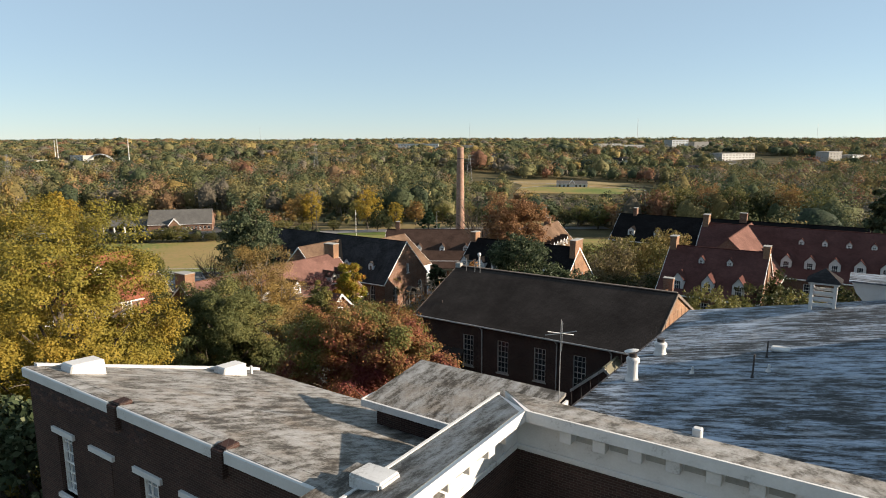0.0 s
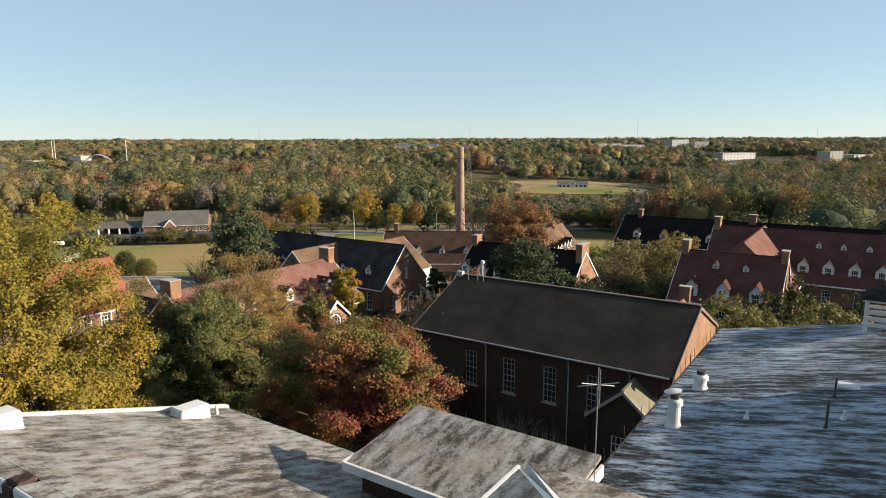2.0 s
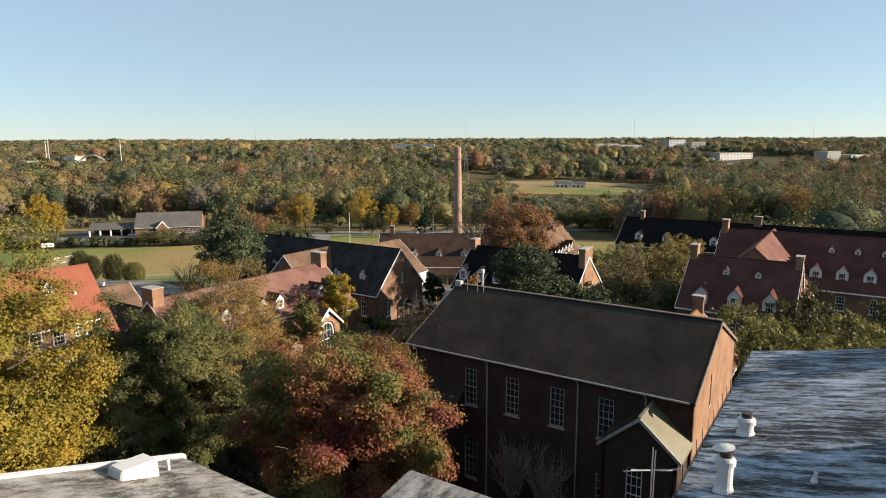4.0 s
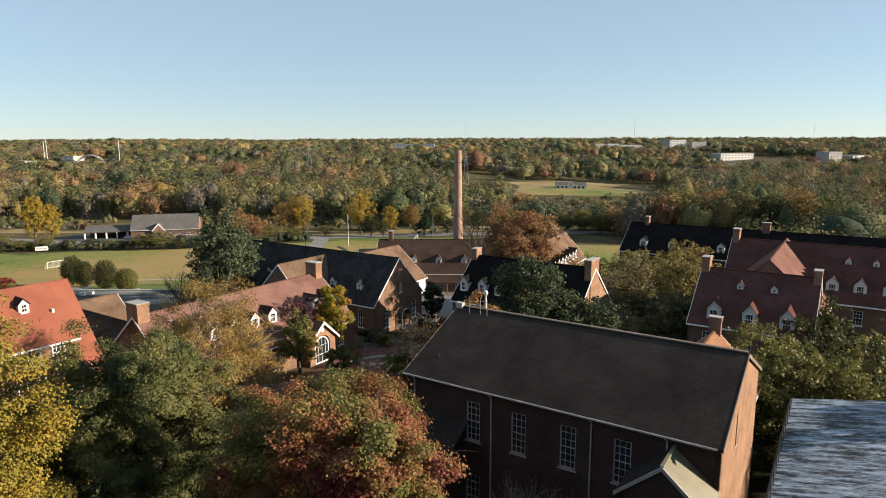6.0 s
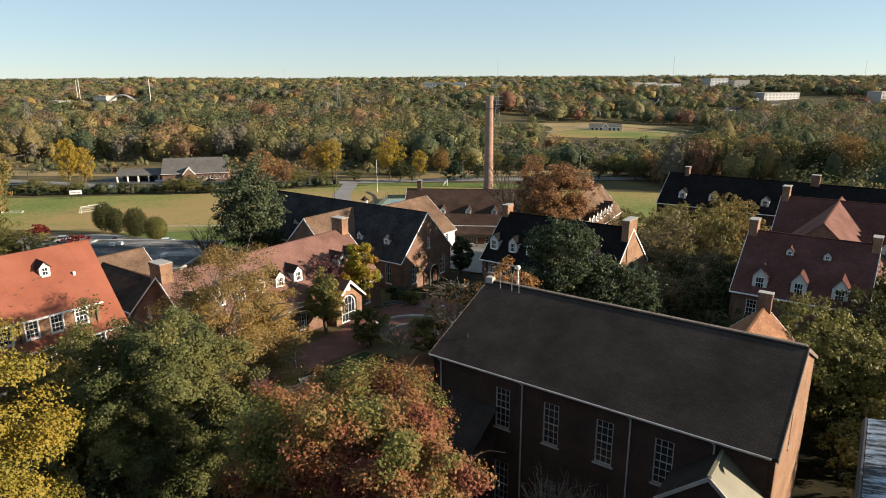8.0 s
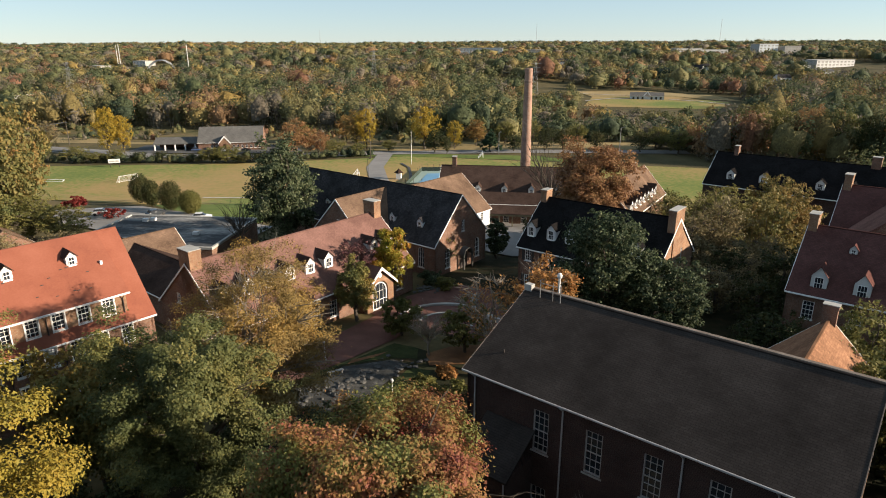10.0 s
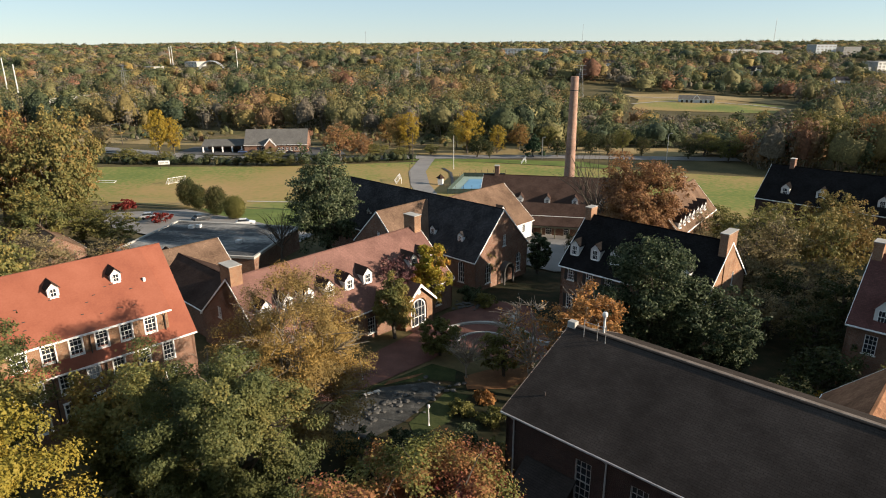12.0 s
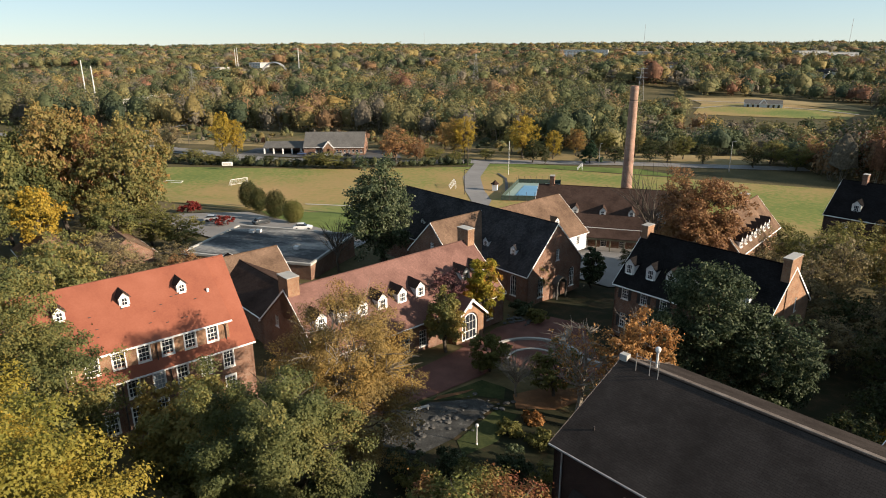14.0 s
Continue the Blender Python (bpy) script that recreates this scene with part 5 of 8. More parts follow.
slope_part(bh, (8.5, -14.6, 4.0), (23.5, -14.6, 4.0), (23.5, -10.6, 5.3), (8.5, -10.6, 5.3), M["tile_darkbrown"], 0.12, "porch_roof", "brown porch roof")
bm = bmesh.new()
box(bm, 8.4, 23.6, -14.5, -14.3, 3.45, 3.85, 0.01)
part("porch_beam", bm, M["cream"], bh, "cream porch beam")
for x in (8.8, 11.7, 14.6, 17.5, 20.4, 23.2):
    bm = bmesh.new()
    box(bm, x - 0.12, x + 0.12, -14.5, -14.26, 0.4, 3.45, 0.02)
    part("porch_post", bm, M["cream"], bh, "cream porch post")
bm = bmesh.new()
box(bm, 8.2, 23.8, -15.0, -10.5, 0.0, 0.45, 0.02)
part("porch_floor", bm, M["concrete"], bh, "pale porch floor")
ch = thing("free_chimney", pose(7.6, 131.0, -12.0), "broad pale brick chimney", "chimney")
add_chimney(ch, 0, 0, 0, 10.6, 3.2, 1.6, M["brick_warm_and_lit"])

# ---- dark-roofed house with shutters ----
DZ = -8.1
dk = house("shuttered_house", spot(-50.8, 86.7, DZ), "brick house, near black slate roof, white dormers, black shutters", 19.6, 12.6, 7.9, 13.35, M["brick"], M["slate_black"],
           front=[(1.55, 1.0, 5.55, 7.15, False), (4.35, 1.0, 5.55, 7.15, False), (7.1, 1.0, 5.55, 7.15, False), (1.55, 1.0, 1.5, 3.5, False), (4.35, 1.0, 1.5, 3.5, False), (12.0, 1.0, 5.55, 7.15, False), (15.0, 1.0, 5.55, 7.15, False), (18.0, 1.0, 5.55, 7.15, False)],
           right=[(3.0, 0.9, 6.2, 8.0, False), (6.3, 0.55, 10.2, 10.9, False), (5.0, 0.8, 7.2, 9.0, False), (8.1, 0.8, 7.2, 9.0, False)], over=0.5, shutters=True)
# right gable swapped to the lighter brick to show the sun on it
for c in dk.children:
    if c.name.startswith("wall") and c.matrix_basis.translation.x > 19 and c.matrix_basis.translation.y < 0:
        c.data.materials[0] = M["brick_warm_and_lit"]
for x in (1.3, 4.4, 7.2, 10.2, 13.2, 16.3):
    add_dormer(dk, Matrix.Translation((x, -5.25, 8.75)), 1.35, 1.5, 0.75, 2.8, M["slate_black"])
add_chimney(dk, 19.25, -0.3, 6.0, 14.6, 0.95, 3.0, M["brick_warm_and_lit"])
add_chimney(dk, 0.4, 0.0, 9.0, 14.4, 0.9, 1.6, M["brick_warm_and_lit"])

# ---- sandy-roofed house with a row of dormers ----
eh = house("sandy_roof_house", spot(-49.3, 104.5, -11.5) @ pose(0, 0, 0, 0, 0, 97), "brick house, sandy brown roof, close row of white dormers", 21.0, 8.4, 11.0, 15.6, M["brick_warm_and_lit"], M["tile_brown"], over=0.4)
for x in (1.6, 4.0, 6.4, 8.8, 11.2, 13.6, 16.0):
    add_dormer(eh, Matrix.Translation((x, -3.75, 11.3)), 1.4, 1.3, 0.7, 2.2, M["tile_darkbrown"])
add_chimney(eh, 14.5, 0.3, 12.0, 17.0, 1.1, 1.3, M["brick"])

# ---- maroon-roofed house across the trees ----
MZ = -6.2
mh = house("maroon_roof_house", spot(-17.1, 87.4, MZ), "brick house with a maroon tile roof and white dormers", 13.0, 14.0, 7.7, 13.1, M["brick"], M["tile_maroon"],
           front=[(x, 1.1, 4.6, 6.6, False) for x in (2.2, 6.5, 10.8)], right=[(4.2, 0.5, 5.2, 7.4, True), (7.0, 0.9, 8.0, 9.6, False), (9.8, 0.9, 4.6, 6.4, False)], over=0.4)
for x in (2.7, 6.55, 10.4):
    add_dormer(mh, Matrix.Translation((x, -6.5, 7.75)), 1.5, 1.6, 1.0, 3.0, M["tile_maroon"])
for x in (4.8, 8.5):
    add_dormer(mh, Matrix.Translation((x, -2.5, 10.9)), 0.75, 0.8, 0.45, 1.8, M["tile_maroon"], rows=2, cols=2)
add_chimney(mh, 0.4, 0.0, 9.0, 14.4, 0.9, 1.6, M["brick_warm_and_lit"])
add_chimney(mh, 12.75, -0.3, 7.0, 14.0, 0.8, 1.4, M["brick_warm_and_lit"])
nh = house("maroon_roof_house", spot(-17.0, 108.0, -7.0), "long brick house, maroon tile roof, two rows of dormers", 45.0, 15.0, 8.6, 15.0, M["brick"], M["tile_maroon"],
           front=[(x, 1.1, 5.5, 7.5, False) for x in (13.0, 17, 21, 25, 29, 33)] + [(x, 1.1, 2.0, 4.0, False) for x in (13.0, 17, 21, 25, 29, 33)], over=0.4)
for x in (10.5, 13.75, 16.95, 20.2, 23.4, 26.6):
    add_dormer(nh, Matrix.Translation((x, -6.3, 9.0)), 1.5, 1.7, 0.9, 3.0, M["tile_maroon"])
for x in (15.3, 18.5, 21.7, 24.9):
    add_dormer(nh, Matrix.Translation((x, -2.6, 12.5)), 0.75, 0.8, 0.45, 1.8, M["tile_maroon"], rows=2, cols=2)
add_chimney(nh, 0.5, 0.0, 10.0, 16.4, 0.9, 1.6, M["brick_warm_and_lit"])
# same maroon tiles as its neighbours, lightened here to carry the sunlight
nx = house("maroon_cross_wing", spot(-9.9, 90.5, -7.0) @ pose(0, 0, 0, 0, 0, 90), "brick cross wing, maroon tile roof in a lighter sunlit colour", 21.0, 13.0, 9.0, 15.0, M["brick"], M["tile_pink"], over=0.4, rake=False)
for x in (8.6, 11.2, 13.8):
    add_dormer(nx, Matrix.Translation((x, -4.4, 10.3)), 1.2, 1.3, 0.6, 2.2, M["tile_maroon"])
qh = house("black_roof_house", spot(-48.0, 158.0, -9.0), "long brick house with near black roof and white dormers", 62.0, 16.0, 6.3, 12.0, M["brick_dark"], M["slate_black"],
           front=[(x, 1.0, 3.2, 5.0, False) for x in (4, 12, 20, 28, 36)], over=0.4)
for x in (5.0, 11.5, 22.0, 27.5, 36.0):
    add_dormer(qh, Matrix.Translation((x, -6.6, 6.9)), 1.6, 1.7, 0.8, 3.0, M["slate_black"])
add_chimney(qh, 30.0, 0.0, 8.0, 13.8, 1.6, 1.4, M["brick"])
add_chimney(qh, 4.0, 0.0, 8.0, 13.6, 0.9, 1.4, M["brick"])

# ---- flat-roofed hall at the yard ----
fl = thing("flat_roofed_hall", pose(-76.0, 106.0, -11.5), "low hall with a grey stained flat roof and a brick parapet", "building", "campus buildings")
bm = bmesh.new()
box(bm, 0, 26, 0, 19, 0, 5.0)
part("wall", bm, M["brick"], fl)
bm = bmesh.new()
uvl = bm.loops.layers.uv.new("UVMap")
roof_slab(bm, uvl, (0.4, 0.4, 5.12), (25.6, 0.4, 5.12), (25.6, 18.6, 5.12), (0.4, 18.6, 5.12), 0.1)
part("flat_roof", bm, M["membrane"], fl, "dark grey membrane streaked pale")
for x0, x1, y0, y1 in ((-0.15, 26.15, -0.15, 0.3), (-0.15, 26.15, 18.7, 19.15), (-0.15, 0.3, 0.3, 18.7), (25.7, 26.15, 0.3, 18.7)):
    bm = bmesh.new()
    box(bm, x0, x1, y0, y1, 4.9, 5.35, 0.02)
    part("coping", bm, M["concrete"], fl, "pale concrete coping")
for x, y in ((5, 14.5), (6.2, 15.2), (19, 7)):
    bm = bmesh.new()
    box(bm, x, x + 1.0, y, y + 0.8, 5.12, 5.75, 0.05)
    part("roof_unit", bm, M["white"], fl, "small pale roof unit")

# ---- two small brown roofs among the trees ----
for a, b, L, lab in ((-149.0, 30.5, 9.0, "small house with a plain brown roof"), (-146.0, 41.0, 17.0, "long low house with a brown roof in tree shade")):
    house("small_house", spot(a, b, -10.5), lab, L, 9.0, 3.4, 6.6, M["brick"], M["tile_brown"], over=0.5, group="small houses", rake=False)

# ---- smokestack ----
stack = thing("smokestack", pose(2.5, 173.5, -19.0), "tall round tapered brick smokestack, weathered pale pink", "chimney")
bm = bmesh.new()
prof = [(1.62, 0), (1.55, 2.0)]
for i in range(1, 19):
    prof.append((1.5 - 0.56 * i / 18, 2.0 + 36.2 * i / 18))
prof += [(1.0, 38.3), (1.0, 38.9), (0.94, 39.0), (0.93, 39.35)]
lathe(bm, prof, 28)
part("shaft", bm, M["stack"], stack, "weathered pink and brown brick shaft")
for z, r in ((36.0, 0.98),):
    bm = bmesh.new()
    lathe(bm, [(r, z), (r + 0.03, z + 0.02), (r + 0.03, z + 0.16), (r, z + 0.18)], 28)
    part("iron_band", bm, M["iron"], stack, "dark iron band")
bm = bmesh.new()
for i in range(40):
    box(bm, -0.2, 0.2, -1.62 + 0.018 * i, -1.58 + 0.018 * i, 1.0 + 0.9 * i, 1.04 + 0.9 * i)
part("ladder", bm, M["iron"], stack, "iron climbing rungs")

# ---- trees ----
def leaf_cards(name, centres, normals, size, rng, spread=0.55, material=None, tints=None, sides=4):
    """A mesh of small leaf-shaped faces at given places, each turned loosely towards its normal."""
    n = len(centres)
    nor = normals * (1 - spread) + rng.normal(0, 1, (n, 3)) * spread
    nor /= np.linalg.norm(nor, axis=1, keepdims=True) + 1e-9
    t = np.cross(nor, rng.normal(0, 1, (n, 3)))
    t /= np.linalg.norm(t, axis=1, keepdims=True) + 1e-9
    b = np.cross(nor, t)
    s = (size * rng.uniform(0.6, 1.35, n))[:, None]
    lift = nor * s * 0.25
    k = sides
    if k == 4:
        corner = [centres - t * s, centres - b * s * 0.62 + lift, centres + t * s, centres + b * s * 0.62 + lift]
    else:
        corner = [centres - t * s - b * s * 0.5, centres + t * s - b * s * 0.5, centres + b * s * 0.8 + lift]
    v = np.stack(corner, 1).reshape(-1, 3)
    me = bpy.data.meshes.new(name)
    me.vertices.add(k * n)
    me.vertices.foreach_set("co", v.astype(np.float32).ravel())
    me.loops.add(k * n)
    me.loops.foreach_set("vertex_index", np.arange(k * n, dtype=np.int32))
    me.polygons.add(n)
    me.polygons.foreach_set("loop_start", np.arange(0, k * n, k, dtype=np.int32))
    if tints is not None:
        col = me.attributes.new("tint", "FLOAT_COLOR", "FACE")
        col.data.foreach_set("color", np.concatenate([tints, np.ones((n, 1))], 1).astype(np.float32).ravel())
    me.update(calc_edges=True)
    me.validate()
    if material:
        me.materials.append(material)
    return me


def crown_points(rng, lobes, count, clump=0):
    """Places in the outer shells of a crown's lobes, and their outward directions; with clump, gathered in sprays of so many leaves."""
    lobes = np.array(lobes)
    area = lobes[:, 3] * lobes[:, 4]
    m = max(1, count // clump) if clump else count
    pick = rng.choice(len(lobes), m, p=area / area.sum())
    d = rng.normal(0, 1, (m, 3))
    d[:, 2] += 0.25 if clump else 0.0
    d /= np.linalg.norm(d, axis=1, keepdims=True)
    r = 1.0 - 0.5 * rng.random(m) ** 1.8 + rng.normal(0, 0.05, m)
    r *= 1 + 0.12 * np.sin(d[:, 0] * 7 + pick) * np.cos(d[:, 2] * 6 + pick * 2)
    L = lobes[pick]
    p = L[:, :3] + d * L[:, 3:6] * r[:, None]
    if not clump:
        return p, d
    own = np.repeat(np.arange(m), clump)
    reach = (0.16 + 0.24 * L[:, 3] * rng.uniform(0.6, 1.4, m))[own]
    e = rng.normal(0, 0.55, (len(own), 3))
    out = p[own] + e * reach[:, None] * np.array((1.0, 1.0, 0.6)) - np.array((0, 0, 0.25)) * (e[:, :1] ** 2 + e[:, 1:2] ** 2) * reach[:, None]
    n = d[own] * 0.7 + e * 0.35 + np.array((0, 0, 0.25))
    return out, n / (np.linalg.norm(n, axis=1, keepdims=True) + 1e-9)


def make_lobes(rng, height, radius, low, n, shape="round"):
    """Lobes of a crown from z = low to height: a few large ones, and small ones that break its outline."""
    out = []
    mid, half = (height + low) / 2, (height - low) / 2
    p1, p2 = rng.uniform(0, 6.28, 2)
    for i in range(n * 3):
        small = i >= n
        if shape == "round" and not small and rng.random() < 0.2:
            continue
        u = (i % n + 0.5) / n if not small else rng.uniform(0.02, 0.8)
        z = 1 - 2 * u
        ang = i * 2.39996 + rng.uniform(-0.7, 0.7)
        rr = math.sqrt(max(0.0, 1 - z * z))
        if shape == "cone":
            rr = (1 - z) * 0.55 + 0.12
        elif shape == "egg":
            rr *= 1.0 - 0.15 * z
        k = rng.uniform(0.62, 0.96) if small else rng.uniform(0.4, 0.8)
        if shape == "egg":
            k = min(k, 0.74)
        s = rng.uniform(0.09, 0.2) if small else rng.uniform(0.2, 0.36)
        if shape == "cone":
            s *= 0.8
        if shape == "round":
            k *= 1 + 0.16 * math.cos(ang - p1) + 0.14 * math.cos(2 * ang - p2)
        zz = mid + z * half * (rng.uniform(0.66, 0.95) if small else rng.uniform(0.5, 0.8))
        out.append((math.cos(ang) * rr * radius * k, math.sin(ang) * rr * radius * k, zz, radius * s * rng.uniform(0.8, 1.3), radius * s * rng.uniform(0.8, 1.3), min(radius, half) * s * rng.uniform(0.55, 0.9)))
    out.append((0, 0, mid, radius * 0.42, radius * 0.42, half * 0.5))
    return out


def bulge(rng, k=1.0):
    """A lumpy outline for one crown: its reach in each direction."""
    waves = [(rng.normal(0, 1, 3) * f, rng.uniform(0, 6.28), w * k) for f, w in ((2.2, 0.17), (3.6, 0.15), (6.0, 0.10), (9.0, 0.07))]
    return lambda d: 1.0 + sum(w * np.sin(d @ a + p) for a, p, w in waves)


def boughs(rng, height, radius, low, hollow):
    """Centres, outward ways and sizes of the leafy boughs of a crown, gathered in masses with hollows between them."""
    mid, axes = np.array((0, 0, (height + low) / 2)), np.array((radius, radius, (height - low) / 2))
    reach, off = bulge(rng, 1.1), rng.uniform(0, 90, 3)
    n, span = 110 + int(10 * radius * axes[2]), (radius * radius * axes[2]) ** (1 / 3)
    c, d, r = [], [], []
    while len(c) < n:
        v = rng.normal(0, 1, 3)
        v /= np.linalg.norm(v)
        rho = 0.4 + 0.6 * rng.random() ** 0.55
        p = mid + v * axes * rho * reach(v[None])[0] * 0.93
        if p[2] > height * 1.02 or p[2] < 0.3 or noise.noise(Vector(p / (0.36 * radius) + off)) < -hollow - 0.25 * (1 - rho):
            continue
        c.append(p)
        d.append(v)
        r.append(span * rng.uniform(0.06, 0.125))
    return np.array(c), np.array(d), np.array(r)


def bough_leaves(rng, c, d, r, count):
    """Leaves over each bough, thick above and thin below, drooping at its rim."""
    own = rng.choice(len(c), count, p=r ** 2 / (r ** 2).sum())
    e = rng.normal(0, 1, (count, 3)) + np.array((0, 0, 0.55))
    e /= np.linalg.norm(e, axis=1, keepdims=True)
    k = (r[own] * rng.uniform(0.3, 1.0, count) ** 0.5 * (1 + 0.35 * rng.normal(0, 1, count) ** 2 * 0.4))[:, None]
    p = c[own] + e * k * np.array((1.15, 1.15, 0.72)) + d[own] * (r[own] * rng.uniform(-0.4, 0.5, count))[:, None]
    n = e * 0.55 + d[own] * 0.45 + np.array((0, 0, 0.35))
    return p, n / np.linalg.norm(n, axis=1, keepdims=True)


def limb(bm, a, b, r0, r1, rng, steps=4, seg=6):
    """A crooked tapered limb in one skin."""
    a, b = Vector(a), Vector(b)
    pts = [a]
    j = (b - a).length * 0.06
    for i in range(1, steps):
        pts.append(a.lerp(b, i / steps) + Vector((rng.uniform(-j, j), rng.uniform(-j, j), rng.uniform(0, j))))
    pts.append(b)
    last = None
    for i, p in enumerate(pts):
        d = (pts[min(i + 1, steps)] - pts[max(i - 1, 0)]).normalized()
        u = d.orthogonal().normalized() if last is None else (u - d * u.dot(d)).normalized()
        w = d.cross(u)
        r = r0 + (r1 - r0) * i / steps
        ring = [bm.verts.new(p + (u * math.cos(6.28319 * k / seg) + w * math.sin(6.28319 * k / seg)) * r) for k in range(seg)]
        if last:
            for k in range(seg):
                bm.faces.new((last[k], last[(k + 1) % seg], ring[(k + 1) % seg], ring[k]))
        last = ring
    return pts


def tree(name, label, x, y, top, radius, leaf, count, size, seed, low=0.28, n=16, shape="round", trunk=None, bark="bark", foot=None, group="trees", category="tree", spread=0.4, twigs=0, sides=4, hollow=0.06):
    """A tree with its foot on the land at x, y and its crown's top at the height top."""
    z0 = ground_z(x, y) - 0.1 if foot is None else foot
    h = top - z0
    rng = np.random.default_rng(seed)
    ob = thing(name, Matrix.Translation((x, y, z0)), label, category, group)
    lobes = make_lobes(rng, h, radius, h * low, n, shape)
    if category == "bush":
        lobes = [(0, 0, h * 0.53, radius * 0.94, radius * 0.94, h * 0.46)] * 5 + [(q[0] * 0.9, q[1] * 0.9, q[2], q[3] * 0.7, q[4] * 0.7, q[5] * 0.7) for q in lobes[:n]]
    tr = trunk or h * 0.022 + 0.06
    fork = h * max(low, 0.18)
    bm = bmesh.new()
    limb(bm, (0, 0, 0), (0, 0, h * 0.86), tr, tr * 0.12, rng, 6, 8)
    stem = part("trunk", bm, M[bark], ob, "tapered trunk")
    for l in lobes[:min(n, 12)]:
        bm = bmesh.new()
        s = rng.uniform(0.5, 1.0)
        limb(bm, (0, 0, fork * (0.8 + 0.2 * s) + (l[2] - fork) * 0.35 * s), (l[0] * 1.1, l[1] * 1.1, l[2]), tr * 0.38, tr * 0.07, rng, 4, 5)
        part("limb", bm, M[bark], stem)
    if twigs:
        bm = bmesh.new()
        for i in range(twigs):
            l = lobes[int(rng.integers(len(lobes) - 1))]
            e = (l[0] + rng.normal(0, l[3] * 0.7), l[1] + rng.normal(0, l[4] * 0.7), l[2] + abs(rng.normal(0, l[5] * 0.9)))
            limb(bm, (l[0] * 0.7, l[1] * 0.7, l[2] - l[5] * 0.4), e, tr * 0.09 + 0.01, 0.012, rng, 3, 4)
        tw = part("twigwork", bm, M[bark], ob, "fine bare twig ends")
        tw["kind"] = "stuff"
    if category == "tree" and shape == "round":
        pts, nor = bough_leaves(rng, *boughs(rng, h, radius, h * low, hollow), count)
    else:
        pts, nor = crown_points(rng, lobes, count, 0 if category == "bush" else 26)
    part("crown", leaf_cards("crown", pts, nor, size, rng, spread, sides=sides), LEAF[leaf], ob, "uneven leafy crown")
    return ob


def bare_tree(name, label, x, y, top, radius, seed, n=26, bark="twig", group="trees", category="tree"):
    """Bare branching limbs, forked three times."""
    z0 = ground_z(x, y) - 0.1
    h = top - z0
    rng = np.random.default_rng(seed)
    ob = thing(name, Matrix.Translation((x, y, z0)), label, category, group)
    bm = bmesh.new()
    tr = 0.03 * h * 0.6 + 0.03
    limb(bm, (0, 0, 0), (0, 0, h * 0.55), tr, tr * 0.4, rng, 3, 7)
    part("trunk", bm, M[bark], ob)
    bm = bmesh.new()
    for i in range(n):
        ang = i * 2.4 + rng.uniform(-.3, .3)
        k = rng.uniform(0.4, 1.0)
        e = Vector((math.cos(ang) * radius * k, math.sin(ang) * radius * k, h * (1.02 - 0.5 * k * rng.uniform(0.5, 1.0))))
        s = Vector((0, 0, h * rng.uniform(0.22, 0.5)))
        pts = limb(bm, s, e, tr * 0.4, 0.02, rng, 4, 5)
        for j in range(5):
            q = pts[1 + j % 3]
            f = q.lerp(e, rng.uniform(0.3, 1.0)) + Vector((rng.normal(0, radius * 0.22), rng.normal(0, radius * 0.22), abs(rng.normal(0, h * 0.1))))
            pt2 = limb(bm, q, f, tr * 0.13 + 0.006, 0.01, rng, 3, 4)
            for k2 in range(2):
                g = pt2[1 + k2] + Vector((rng.normal(0, radius * 0.12), rng.normal(0, radius * 0.12), abs(rng.normal(0, h * 0.06))))
                tube(bm, pt2[1 + k2], g, 0.012, 0.006, 3, False)
    part("limbwork", bm, M[bark], ob, "pale bare branches")
    return ob


# close trees, one by one
tree("maple_tree", "large maple with red, orange and green autumn leaves", -5.0, 33.6, 11.2, 6.9, "maple", 200000, 0.078, 11, 0.3, 26, twigs=40, sides=3, spread=0.3)
tree("oak_tree", "tall dull green tree turning yellow beside the maple", -20.0, 43.2, 10.6, 5.3, "green", 150000, 0.078, 12, 0.22, 22, twigs=60, sides=3, spread=0.3)
tree("hickory_tree", "brown gold autumn tree with bare twig ends", -20.9, 55.6, 10.4, 6.9, "gold", 120000, 0.072, 13, 0.15, 22, bark="twig", twigs=420, sides=3, spread=0.3)
tree("tulip_tree", "large golden yellow autumn tree", -22.4, 25.8, 17.9, 5.3, "tulip", 190000, 0.072, 14, 0.2, 26, twigs=60, sides=3, spread=0.3, hollow=0.3)
tree("tulip_tree", "golden yellow autumn tree below the orange roof", -33.6, 36.2, 9.4, 3.4, "yellow", 90000, 0.072, 15, 0.25, 20, sides=3, spread=0.3)
tree("oak_tree", "dense dark green tree beside the orange-roofed house", -38.6, 42.6, 11.4, 5.3, "green", 64000, 0.095, 16, 0.2, 18, sides=3)
tree("oak_tree", "green tree under the orange roof's eave", -29.5, 47.0, 6.0, 4.6, "green", 26000, 0.15, 17, 0.2, 16)
tree("oak_tree", "tall bright green tree at the orange-roofed house's corner", -44.2, 45.4, 16.2, 4.9, "green", 60000, 0.095, 116, 0.2, 18, sides=3)
tree("holly_tree", "dark evergreen under the tulip tree", -21.5, 19.0, 10.5, 4.5, "magnolia", 16000, 0.2, 18, 0.15, 14)
tree("magnolia_tree", "dark glossy magnolia in the courtyard", 9.8, 76.0, 11.0, 6.3, "magnolia", 40000, 0.15, 19, 0.1, 18, "egg", sides=3)
tree("holly_tree", "round dark green evergreen beside the magnolia", 16.6, 75.4, 5.0, 4.3, "magnolia", 26000, 0.13, 20, 0.1, 16)
tree("magnolia_tree", "dark magnolia beyond the faded red roof", -39.6, 113.2, 11.6, 6.4, "magnolia", 20000, 0.22, 21, 0.15, 18)
